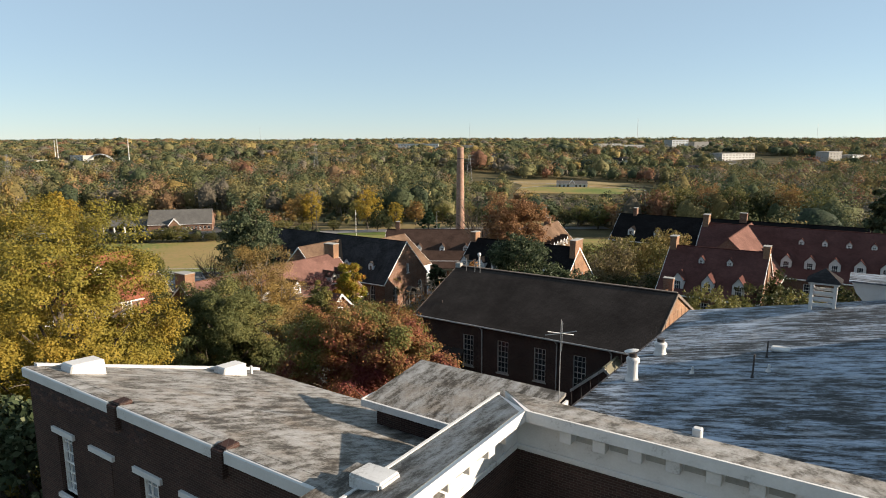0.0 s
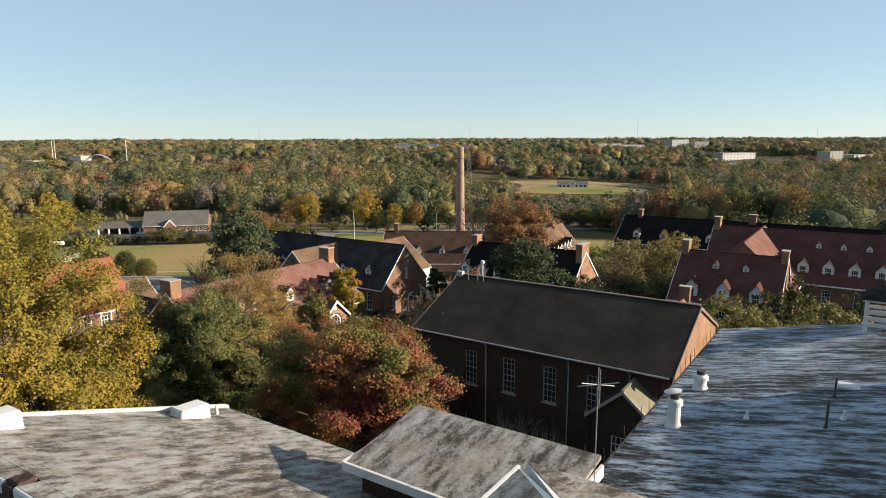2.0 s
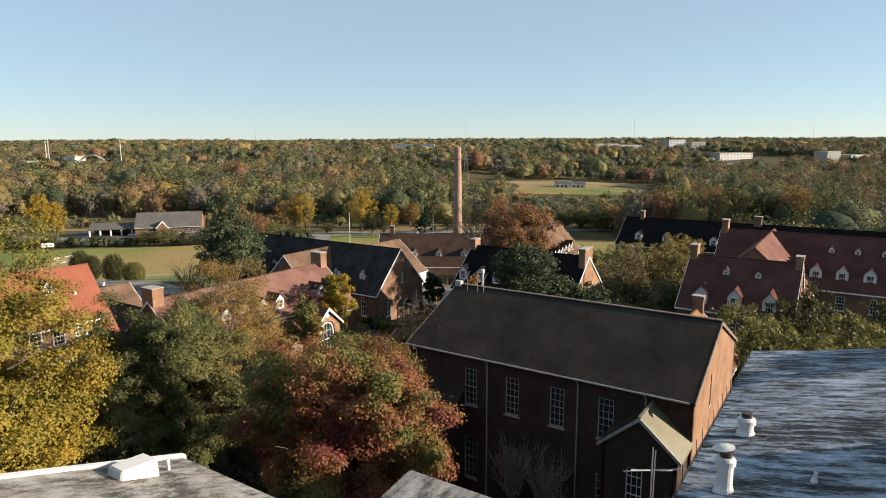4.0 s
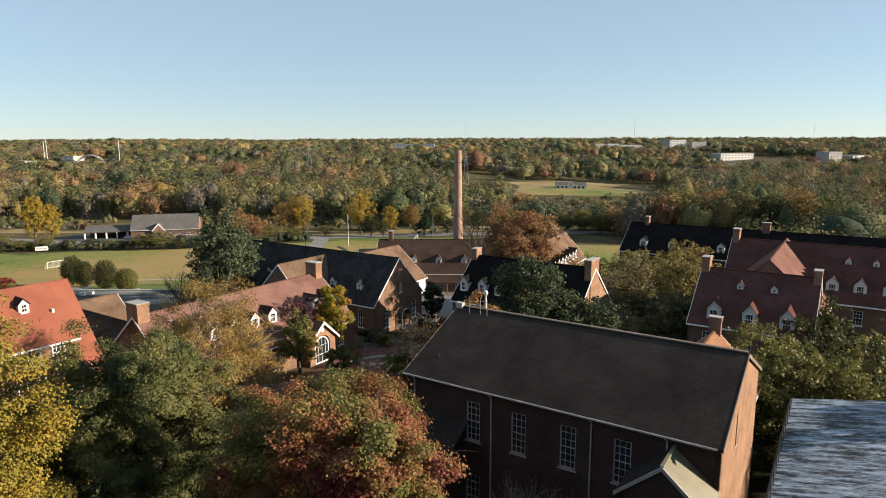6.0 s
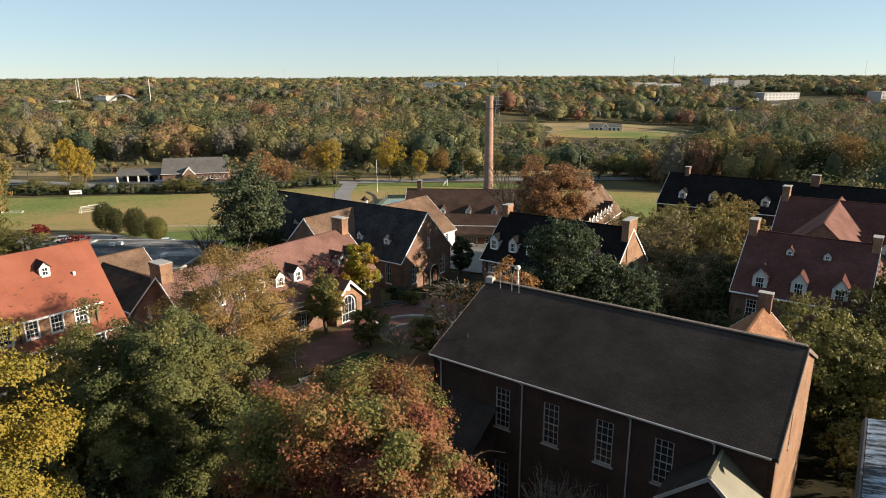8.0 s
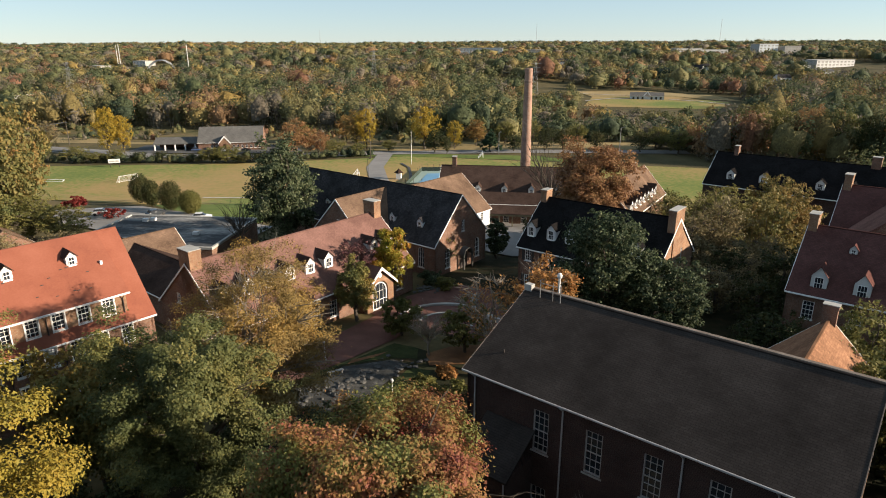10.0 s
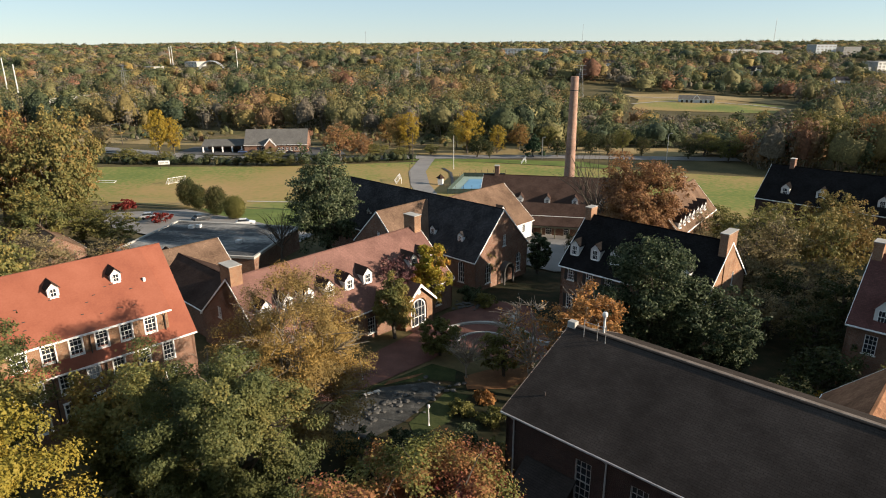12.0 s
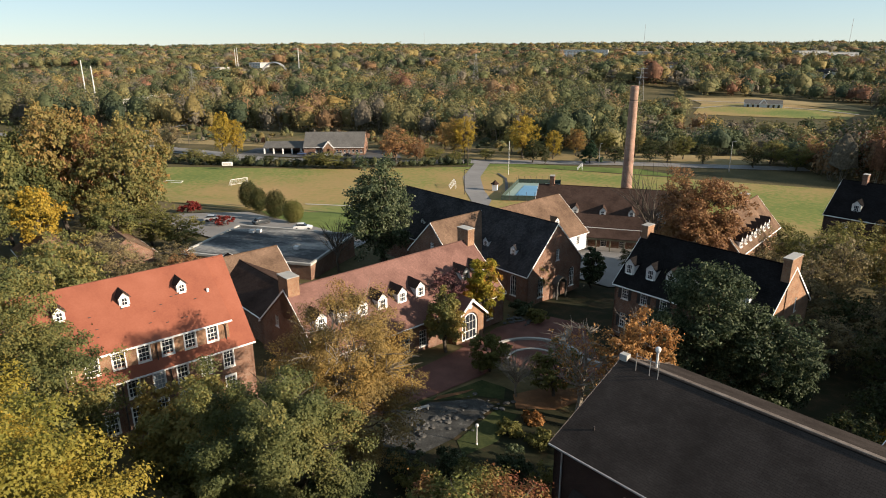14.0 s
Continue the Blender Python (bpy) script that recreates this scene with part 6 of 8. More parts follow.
tree("crape_myrtle", "many-stemmed tree with orange brown leaves", 3.2, 69.4, 6.2, 4.0, "orange", 11000, 0.14, 22, 0.3, 16, bark="twig", twigs=80)
tree("crape_myrtle", "many-stemmed tree half bare with pale twigs", -2.2, 71.0, 4.6, 4.0, "orange", 800, 0.13, 23, 0.25, 16, bark="twig", twigs=320)
tree("ginkgo_tree", "slender yellow green tree tipped with orange", -16.4, 91.4, 3.4, 3.0, "ginkgo", 14000, 0.13, 24, 0.1, 14, "egg", sides=3)
tree("dogwood_tree", "dark green small tree beside the arched porch", -19.6, 83.4, 1.2, 2.9, "green", 12000, 0.13, 25, 0.1, 12, "egg")
tree("plum_tree", "small tree with dull purple leaves against the roof", -20.8, 88.8, 1.6, 2.4, "plum", 2600, 0.13, 26, 0.4, 10, twigs=60)
tree("dogwood_tree", "small green yellow tree in a mulch bed", -5.0, 75.4, -1.6, 3.1, "olive", 7000, 0.13, 27, 0.2, 12, twigs=40, sides=3)
tree("dogwood_tree", "small green yellow tree beside the drive", -13.0, 79.6, -2.7, 2.7, "olive", 8000, 0.13, 28, 0.1, 12)
tree("shrub", "low olive shrubs at the gable's foot", -9.6, 97.0, -6.2, 1.9, "olive", 1800, 0.16, 29, 0.05, 8, category="shrub", group="shrubs")
tree("shrub", "dark shrub under the arched windows", -12.4, 99.8, -6.6, 2.0, "magnolia", 2200, 0.16, 30, 0.05, 8, category="shrub", group="shrubs")
tree("shrub", "small yellow green shrub in deep shade", 25.5, 71.5, -4.0, 1.5, "ginkgo", 2200, 0.12, 131, 0.1, 8, category="shrub", group="shrubs", sides=3)
tree("cypress", "narrow dark evergreen beside the sunlit gable", -2.8, 117.0, -1.5, 2.0, "magnolia", 4500, 0.24, 31, 0.02, 14, "egg")
bare_tree("bare_shrub", "pale bare shrub in the courtyard lawn", -9.0, 74.2, -2.0, 2.9, 32, 30, category="shrub", group="shrubs")
bare_tree("bare_shrub", "pale bare shrub at the main building's foot", 4.9, 40.6, 1.6, 1.9, 33, 20, category="shrub", group="shrubs")
bare_tree("bare_shrub", "pale bare shrub at the hall's foot", 7.2, 39.2, 1.7, 1.9, 34, 20, category="shrub", group="shrubs")
bare_tree("bare_tree", "bare tree with dark spreading limbs", 6.7, 122.0, 13.0, 8.0, 35, 15, "bark")
bare_tree("bare_tree", "bare dark tree beside the magnolia", -47.5, 112.0, 1.5, 3.4, 36, 18, "bark")
tree("red_oak", "rusty orange oak behind the black roof", 12.6, 112.5, 11.4, 7.0, "oak_red", 48000, 0.16, 37, 0.25, 20, twigs=60, sides=3)
tree("cedar_tree", "dark spreading cedar beside the houses", 78.0, 104.0, 15.0, 7.0, "magnolia", 7000, 0.4, 38, 0.1, 18, "cone")

# shrubs and small trees in the shade of the courtyard
for i, (x, y, h, r, leaf) in enumerate(((-12.5, 58.5, 2.4, 2.0, "magnolia"), (-9.5, 56.0, 3.2, 2.4, "green"), (-14.5, 56.0, 2.6, 2.2, "olive"), (-7.0, 60.5, 2.2, 1.9, "magnolia"), (-5.0, 65.5, 1.8, 1.6, "olive"), (-3.5, 58.0, 2.8, 2.2, "green"),
                                         (-17.0, 58.5, 2.2, 1.8, "magnolia"), (-7.2, 53.0, 3.4, 2.5, "magnolia"), (-11.5, 51.5, 3.6, 2.6, "olive"), (-2.0, 53.0, 3.0, 2.2, "green"), (-8.5, 67.0, 1.3, 1.3, "olive"), (-6.5, 69.5, 1.2, 1.2, "orange"))):
    tree("shrub", "low shrub in the courtyard's shade", x, y, ground_z(x, y) + h, r, leaf, 2600, 0.11, 300 + i, 0.04, 8, category="shrub", group="shrubs", sides=3)

# dark understorey below the close trees
for i, (x, y, h, r, leaf) in enumerate(((-25.5, 41.0, 4.5, 2.6, "magnolia"), (-26.5, 34.5, 5.0, 2.8, "magnolia"), (-15.5, 38.0, 4.2, 2.6, "magnolia"), (-13.5, 44.5, 3.2, 2.6, "magnolia"), (-11.5, 40.0, 3.0, 2.6, "magnolia"), (-17.5, 33.5, 5.0, 2.8, "magnolia"),
                                         (-21.5, 37.5, 5.5, 2.8, "magnolia"), (-14.5, 30.5, 3.4, 2.6, "magnolia"), (-22.0, 50.0, 5.0, 2.8, "magnolia"), (-26.5, 46.5, 5.5, 3.0, "magnolia"), (-17.0, 48.5, 4.4, 2.6, "magnolia"), (-24.5, 30.0, 6.0, 3.0, "magnolia"), (-9.5, 47.0, 4.0, 2.4, "magnolia"), (-30.5, 42.5, 5.0, 2.8, "magnolia"))):
    tree("shrub", "dark understorey shrub below the autumn trees", x, y, ground_z(x, y) + h, r, leaf, 4200, 0.13, 340 + i, 0.03, 10, category="shrub", group="shrubs", sides=3)

# olive and brown trees between the houses, copies of a few shapes
KINDS = {}
for key, leaf, count, size, seed, twigs in (("olive", "olive", 8500, 0.17, 50, 20), ("brown", "tan", 5400, 0.16, 51, 200), ("mixed", "autumn", 7000, 0.19, 52, 20),
                                            ("green", "green", 7000, 0.19, 53, 10), ("rust", "oak_red", 6000, 0.19, 54, 30), ("yellow", "yellow", 6000, 0.19, 55, 10), ("dark", "clipped", 4200, 0.22, 56, 0)):
    KINDS[key] = (leaf, count, size, seed, twigs)
FIRST = {}
WORDS = {"olive": "olive green tree among the houses", "brown": "half-bare brown autumn tree with twigs", "mixed": "autumn tree in mixed green and gold", "green": "broad dull green autumn tree",
         "rust": "rusty brown autumn tree", "yellow": "yellow autumn tree by the road", "dark": "dense dark green shade tree"}


def plant(key, x, y, height, radius, turn):
    """A copy of one of the shapes, scaled to a height and a crown's radius."""
    z = ground_z(x, y) - 0.1
    if key not in FIRST:
        leaf, count, size, seed, twigs = KINDS[key]
        FIRST[key] = tree("tree", WORDS[key], x, y, z + 12.0, 5.0, leaf, count, size, seed, 0.18, 18, twigs=twigs, sides=3)
        ob = FIRST[key]
    else:
        ob = copy_thing(FIRST[key], Matrix.Translation((x, y, z)))
    ob.matrix_world = Matrix.Translation((x, y, z)) @ pose(0, 0, 0, 0, 0, turn) @ Matrix.Diagonal((radius / 5.6, radius / 5.6, height / 12.6, 1))
    return ob


rnd = random.Random(3)
for key, x, y, h, r in (
        ("olive", 25.2, 56.0, 12.2, 4.4), ("olive", 30.5, 56.0, 13.0, 5.4), ("olive", 34, 52, 12.2, 5.4), ("olive", 39, 58, 13, 5.8), ("dark", 44, 54, 9, 5), ("olive", 31, 63, 13, 5), ("dark", 24, 62, 8, 4), ("olive", 37, 47, 9, 5),
        ("dark", 30, 86, 8, 4), ("dark", 36.5, 95, 9, 4.5), ("dark", 31, 100, 8, 4), ("dark", 29.5, 52.5, 7, 3.4), ("dark", 37, 84, 9, 4), ("dark", 47, 63, 11, 5), ("dark", 40, 70, 12.5, 4.5), ("dark", 45, 77, 13, 5), ("olive", 30, 47.5, 9.5, 4.5), ("dark", 52, 70, 12, 5), ("dark", 57, 60, 12, 6),
        ("dark", 22, 70, 6, 3.2), ("dark", 27, 74, 8, 4), ("brown", 27, 92, 6.5, 4.5), ("brown", 33, 98, 7, 4.5), ("brown", 38, 106, 8, 5), ("brown", 32, 110, 14, 5), ("mixed", 41, 114, 14, 5),
        ("brown", 27, 106, 11, 5), ("olive", 33, 122, 13, 6), ("mixed", 47, 122, 14, 6), ("brown", 24, 122, 12, 5), ("olive", 28, 134, 12, 6), ("olive", 40, 132, 13, 6), ("mixed", 52, 142, 14, 6), ("brown", 22, 112, 10, 4),
        ("brown", -63, 90, 6.5, 4), ("brown", -71, 97, 7, 4.5), ("rust", -67, 95, 6.5, 4), ("brown", -78, 93, 8, 5), ("brown", -84, 96, 8, 5), ("olive", -86, 118, 7.5, 5.5), ("olive", -93, 119, 9.5, 6),
        ("mixed", -103, 124, 25, 9), ("mixed", -112, 138, 28, 9), ("mixed", -118, 122, 30, 10), ("rust", -124, 138, 26, 9), ("green", -102, 116, 13, 5.5), ("green", -118, 108, 25, 9), ("yellow", -107, 105, 14, 6), ("rust", -112, 124, 24, 6), ("mixed", -128, 150, 24, 9), ("mixed", -135, 135, 28, 10), ("green", -125, 118, 26, 9), ("mixed", -108, 132, 24, 8), ("green", -96, 112, 12, 6), ("mixed", -122, 130, 29, 9), ("green", -114, 112, 17, 7), ("green", -110, 96, 14, 7),
        ("green", -70, 76, 14, 6), ("green", -80, 82, 12, 6), ("green", -62, 66, 16, 6), ("rust", -150, 165, 20, 9), ("mixed", -148, 182, 16, 8), ("olive", -165, 190, 14, 8),
        ("green", -12, 108, 7, 3), ("dark", 4, 128, 6, 3), ("dark", 14.5, 84, 7, 3)):
    plant(key, x, y, h, r, rnd.uniform(0, 360))

# clipped egg-shaped bushes at the field's edge
for i, (x, y, h, r) in enumerate(((-105.5, 175.2, 8.6, 3.0), (-97.9, 168.0, 7.2, 2.5), (-86.0, 157.0, 7.8, 2.9), (-77.8, 151.2, 6.0, 2.6))):
    tree("clipped_bush", "egg-shaped clipped bush, bronze at the top" if i < 3 else "rounded clipped bush turning yellow", x, y, ground_z(x, y) + h, r, "clipped" if i < 3 else "olive", 9000, 0.15, 70 + i, 0.06, 16, "egg", 0.2,
         group="clipped bushes", category="bush", spread=0.4)
tree("shrub", "crimson shrub beside the yard", -112.0, 157.0, ground_z(-112, 157) + 3.6, 3.2, "crimson", 2200, 0.22, 80, 0.05, 10, category="shrub", group="shrubs")
tree("shrub", "crimson bare shrub beside the parked car", -92.0, 142.0, ground_z(-92, 142) + 2.6, 3.4, "crimson", 1200, 0.2, 81, 0.05, 10, category="shrub", group="shrubs", twigs=60)

# trees along the road and beyond the field
for key, x, y, h, r in (
        ("rust", -98.5, 286, 17, 9.5), ("rust", -90, 292, 12, 6), ("yellow", -186, 283, 22, 7), ("yellow", -181, 286, 18, 5), ("brown", -222, 290, 15, 7), ("yellow", -72, 312, 20, 7), ("mixed", -78, 318, 19, 7),
        ("yellow", -44, 315, 21, 8), ("dark", -38, 304, 12, 5), ("dark", -32, 302, 9, 3), ("yellow", -30, 318, 14, 5), ("olive", -84, 296, 7, 6), ("olive", -72, 293, 6, 5), ("dark", -1, 312, 9, 5),
        ("dark", 14, 318, 12, 6), ("dark", 22, 322, 11, 6), ("dark", 38, 322, 10, 5), ("olive", -60, 306, 6, 4), ("mixed", -20, 330, 14, 6), ("olive", -122, 266, 8, 6), ("olive", -129, 265.5, 7, 5),
        ("dark", -152, 266, 5, 4), ("olive", -145, 266, 4, 4), ("dark", -138, 266, 4, 4), ("dark", -115, 267, 4, 4), ("dark", -108, 269, 4, 4), ("dark", -160, 263, 5, 5), ("olive", -170, 262, 6, 5), ("olive", -178, 260, 5, 5), ("olive", -188, 262, 7, 6), ("olive", -205, 262, 9, 7),
        ("dark", 58, 316, 11, 6), ("green", 66, 322, 13, 7), ("olive", 74, 312, 12, 7), ("rust", 82, 318, 13, 7), ("green", 90, 308, 14, 7), ("dark", 97, 300, 16, 7), ("mixed", 104, 306, 25, 9), ("olive", 112, 296, 24, 8), ("rust", 120, 290, 25, 8), ("green", 130, 286, 26, 9), ("dark", 140, 280, 24, 8), ("mixed", 150, 276, 26, 9), ("olive", 160, 268, 25, 9), ("green", 86, 330, 12, 7), ("dark", 70, 334, 10, 7), ("olive", 30, 334, 12, 6), ("mixed", 8, 336, 13, 6), ("green", -52, 332, 15, 6), ("mixed", -88, 334, 15, 7), ("olive", -108, 330, 10, 6), ("brown", -118, 338, 14, 6), ("olive", -6, 342, 12, 6), ("green", -240, 275, 14, 7), ("mixed", -255, 260, 18, 8), ("mixed", -235, 240, 20, 9), ("green", -225, 215, 18, 8), ("rust", -205, 195, 18, 8), ("mixed", -190, 180, 20, 9), ("green", -175, 165, 22, 9)):
    plant(key, x, y, h, r, rnd.uniform(0, 360))
pine = tree("pine_tree", "blue green pine beyond the field", -12.0, 309.0, -12.0, 5.5, "pine", 5000, 0.4, 90, 0.05, 22, "cone")

# ---- the far woods ----
# far houses and blocks stand in gaps of the woods
FAR_HOUSES = (
        (-350, 695, 15, 11, 7, 11, 20, "white", "shingle_grey", "white house among the valley trees"), (-316, 709, 20, 10, 5, 9, 10, "white", "shingle_grey", "white house with a grey roof"), (-322, 786, 12, 10, 6, 9.5, -20, "white", "slate_mid", "white gabled house on the slope"),
        (-530, 1095, 18, 12, 6, 10, 0, "white", "shingle_grey", "small white house far up the slope"), (-345, 1128, 20, 12, 6, 10, 15, "white", "shingle_grey", "small white house near the skyline"), (-236, 804, 18, 10, 4, 7, 5, "white", "shingle_grey", "low white house on the lawn slope"),
        (-130, 672, 22, 11, 4, 7.5, 10, "clap", "shingle_grey", "low grey house behind the trees"), (148, 780, 16, 12, 4, 9, 25, "brick", "tile_brown", "brown brick house above the park"), (184, 990, 14, 11, 5, 10, 10, "brick", "tile_darkbrown", "brown house on the far street"),
        (252, 1010, 15, 12, 7, 12, -25, "white", "slate_mid", "white house with a dark gable"), (270, 1040, 14, 11, 7, 11, 10, "white", "slate_mid", "white house on the far street"), (300, 1290, 16, 12, 7, 11, 15, "white", "shingle_grey", "white house near the skyline"),
        (-276, 856, 14, 10, 6, 9, 10, "white", "slate_mid", "white house among the trees"), (-60, 1130, 16, 11, 5, 9, 0, "white", "shingle_grey", "white house on the far slope"), (60, 1090, 18, 11, 5, 9, 0, "clap", "slate_mid", "grey house on the far slope"),
        (330, 900, 18, 12, 6, 10, 15, "white", "slate_mid", "white house beyond the park"), (420, 1000, 22, 13, 6, 9, 5, "white", "shingle_grey", "long white house on the wooded slope"), (-460, 940, 15, 11, 6, 10, 0, "white", "shingle_grey", "white house by the far bridge"))
FAR_BLOCKS = (
        (-150, 1605, 110, 40, 15, 0, "clap", "long pale blue works near the skyline", 2), (0, 1655, 60, 30, 11, 0, "concrete", "pale works near the skyline", 1), (300, 1330, 50, 30, 16, 10, "white", "white block on the skyline", 2), (345, 1335, 55, 25, 13, 10, "white", "white block on the skyline", 2),
        (470, 1385, 40, 30, 22, 15, "clap", "grey block on the skyline", 4), (520, 1390, 35, 30, 18, 15, "concrete", "grey block on the skyline", 4), (455, 1085, 70, 30, 15, 20, "white", "long white block with window bands", 3), (400, 1060, 45, 25, 9, 20, "clap", "low pale block among trees", 1),
        (530, 905, 28, 20, 22, 25, "concrete", "grey tower block among trees", 5), (570, 915, 40, 25, 15, 25, "clap", "grey block among trees", 3), (-640, 1045, 30, 20, 10, -20, "white", "white works by the far bridge", 2), (-660, 960, 26, 18, 8, -20, "concrete", "pale works by the far bridge", 1))
FIELD = [(-225, 185), (-150, 172), (-100, 160), (-40, 120), (60, 120), (75, 170), (120, 200), (150, 225), (165, 262), (120, 276), (75, 292), (62, 330), (78, 350), (-30, 350), (-60, 372), (-200, 388), (-330, 380), (-470, 356), (-470, 305), (-235, 262)]
CLEAR = [FIELD, [(45, 485), (52, 600), (58, 695), (138, 728), (203, 695), (206, 597), (162, 500), (102, 470)], [(-30, 850), (60, 900), (90, 1000), (0, 980), (-60, 920)], [(190, 820), (330, 800), (360, 930), (230, 950)],
         [(-190, 700), (-120, 690), (-100, 780), (-190, 800)], [(-700, 900), (-520, 860), (-480, 960), (-640, 1000)], [(-438, 450), (-445, 570), (-408, 570), (-380, 500), (-372, 440)]]
PARK_VIEW = [(0, 290), (70, 290), (120, 340), (230, 620), (10, 620)]     # low creek-side growth before the park
# tree tints with blue raised to carry distance haze
HAZY_PALETTE = np.array([(0.075, 0.09, 0.046), (0.11, 0.118, 0.055), (0.155, 0.142, 0.066), (0.215, 0.17, 0.07), (0.265, 0.19, 0.068), (0.215, 0.135, 0.075), (0.195, 0.102, 0.065), (0.15, 0.13, 0.1), (0.05, 0.066, 0.04)])
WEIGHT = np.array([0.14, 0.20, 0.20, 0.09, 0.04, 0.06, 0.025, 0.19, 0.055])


def ball_template(fine):
    """Corner places and faces of a crown's inner body, open below."""
    bm = bmesh.new()
    bmesh.ops.create_icosphere(bm, subdivisions=fine, radius=1.0)
    bmesh.ops.delete(bm, geom=[f for f in bm.faces if f.calc_center_median().z < -0.6], context="FACES")
    bm.verts.index_update()
    v = np.array([p.co[:] for p in bm.verts])
    f = np.array([[p.index for p in q.verts] for q in bm.faces])
    bm.free()
    return v, f


BALLS = {1: ball_template(1), 2: ball_template(2)}


def crowns(name, label, places, cards, size, seed, body=0.84, stems=0, fine=1):
    """Many far trees in one mesh. places: rows of x, y, radius, height, tint, bareness. Each has a lumpy body, leaf sprays on it and, where bare, thin stems."""
    BALL_V, BALL_F = BALLS[fine]
    rng = np.random.default_rng(seed)
    verts, tints, faces, smooth, count = [], [], [], [], 0

    def put(v, f, t, s):
        nonlocal count
        verts.append(v)
        faces.append(f + count)
        tints.append(t)
        smooth.append(np.full(len(f), s))
        count += len(v)

    for x, y, r, h, col, bare in places:
        at = np.array((x, y, ground_z(x, y)))
        reach = bulge(rng)
        axes = np.array((r, r * rng.uniform(0.85, 1.15), h * 0.52))
        mid = at + np.array((0, 0, h * 0.5))
        k = body * (0.7 if bare else 1.0)
        put(mid + BALL_V * axes * (reach(BALL_V) * k)[:, None] * rng.uniform(0.92, 1.08, (len(BALL_V), 1)), BALL_F, np.repeat(col[None] * 0.92, len(BALL_F), 0), True)
        n = int(cards * (0.55 if bare else 1.0) * min(1.6, (r * h) / 110.0 + 0.35))
        d = rng.normal(0, 1, (n, 3))
        d[:, 2] += 0.35
        d /= np.linalg.norm(d, axis=1, keepdims=True)
        p = mid + d * axes * (reach(d) * (0.8 + 0.3 * rng.random(n) ** 0.8))[:, None]
        nor = d * 0.75 + rng.normal(0, 0.33, (n, 3))
        nor /= np.linalg.norm(nor, axis=1, keepdims=True)
        t = np.cross(nor, rng.normal(0, 1, (n, 3)))
        t /= np.linalg.norm(t, axis=1, keepdims=True) + 1e-9
        b = np.cross(nor, t)
        s = (size * rng.uniform(0.5, 1.4, n))[:, None]
        v = np.stack([p - t * s - b * s * 0.5, p + t * s - b * s * 0.5, p + b * s * 0.9 + nor * s * 0.3], 1).reshape(-1, 3)
        put(v, np.arange(3 * n).reshape(-1, 3), col[None] * rng.uniform(0.88, 1.12, (n, 1)), False)
        m = stems * (3 if bare else 1)
        if m:
            a = rng.uniform(0, 6.28, m)
            lean = np.stack([np.cos(a), np.sin(a), np.zeros(m)], 1) * (r * rng.uniform(0.15, 0.85, m))[:, None]
            foot = at + lean * 0.25
            tip = at + lean * 1.1 + np.stack([np.zeros(m), np.zeros(m), h * rng.uniform(0.75, 1.05, m)], 1)
            w = np.stack([np.full(m, 0.16), rng.normal(0, 0.05, m), np.zeros(m)], 1)
            v = np.stack([foot - w, foot + w, tip], 1).reshape(-1, 3)
            put(v, np.arange(3 * m).reshape(-1, 3), np.repeat(np.array([[0.23, 0.2, 0.16]]), m, 0), False)
    v, f, col = np.concatenate(verts), np.concatenate(faces), np.concatenate(tints)
    me = bpy.data.meshes.new(name)
    me.vertices.add(len(v))
    me.vertices.foreach_set("co", v.astype(np.float32).ravel())
    me.loops.add(3 * len(f))
    me.loops.foreach_set("vertex_index", f.astype(np.int32).ravel())
    me.polygons.add(len(f))
    me.polygons.foreach_set("loop_start", np.arange(0, 3 * len(f), 3, dtype=np.int32))
    me.polygons.foreach_set("use_smooth", np.concatenate(smooth))
    tint = me.attributes.new("tint", "FLOAT_COLOR", "FACE")
    tint.data.foreach_set("color", np.concatenate([col, np.ones((len(f), 1))], 1).astype(np.float32).ravel())
    me.update(calc_edges=True)
    me.materials.append(M["woods"])
    return tagged(new(name, me), label, "woods", kind="stuff")


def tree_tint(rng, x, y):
    """A tree's colour, distance haze included: neighbours lean the same way."""
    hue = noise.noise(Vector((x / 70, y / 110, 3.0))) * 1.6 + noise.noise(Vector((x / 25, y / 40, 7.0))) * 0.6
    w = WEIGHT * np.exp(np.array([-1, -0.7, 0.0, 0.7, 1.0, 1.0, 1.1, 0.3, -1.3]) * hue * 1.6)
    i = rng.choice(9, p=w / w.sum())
    return HAZY_PALETTE[i] * rng.uniform(0.8, 1.2), i == 7 and rng.random() < 0.8


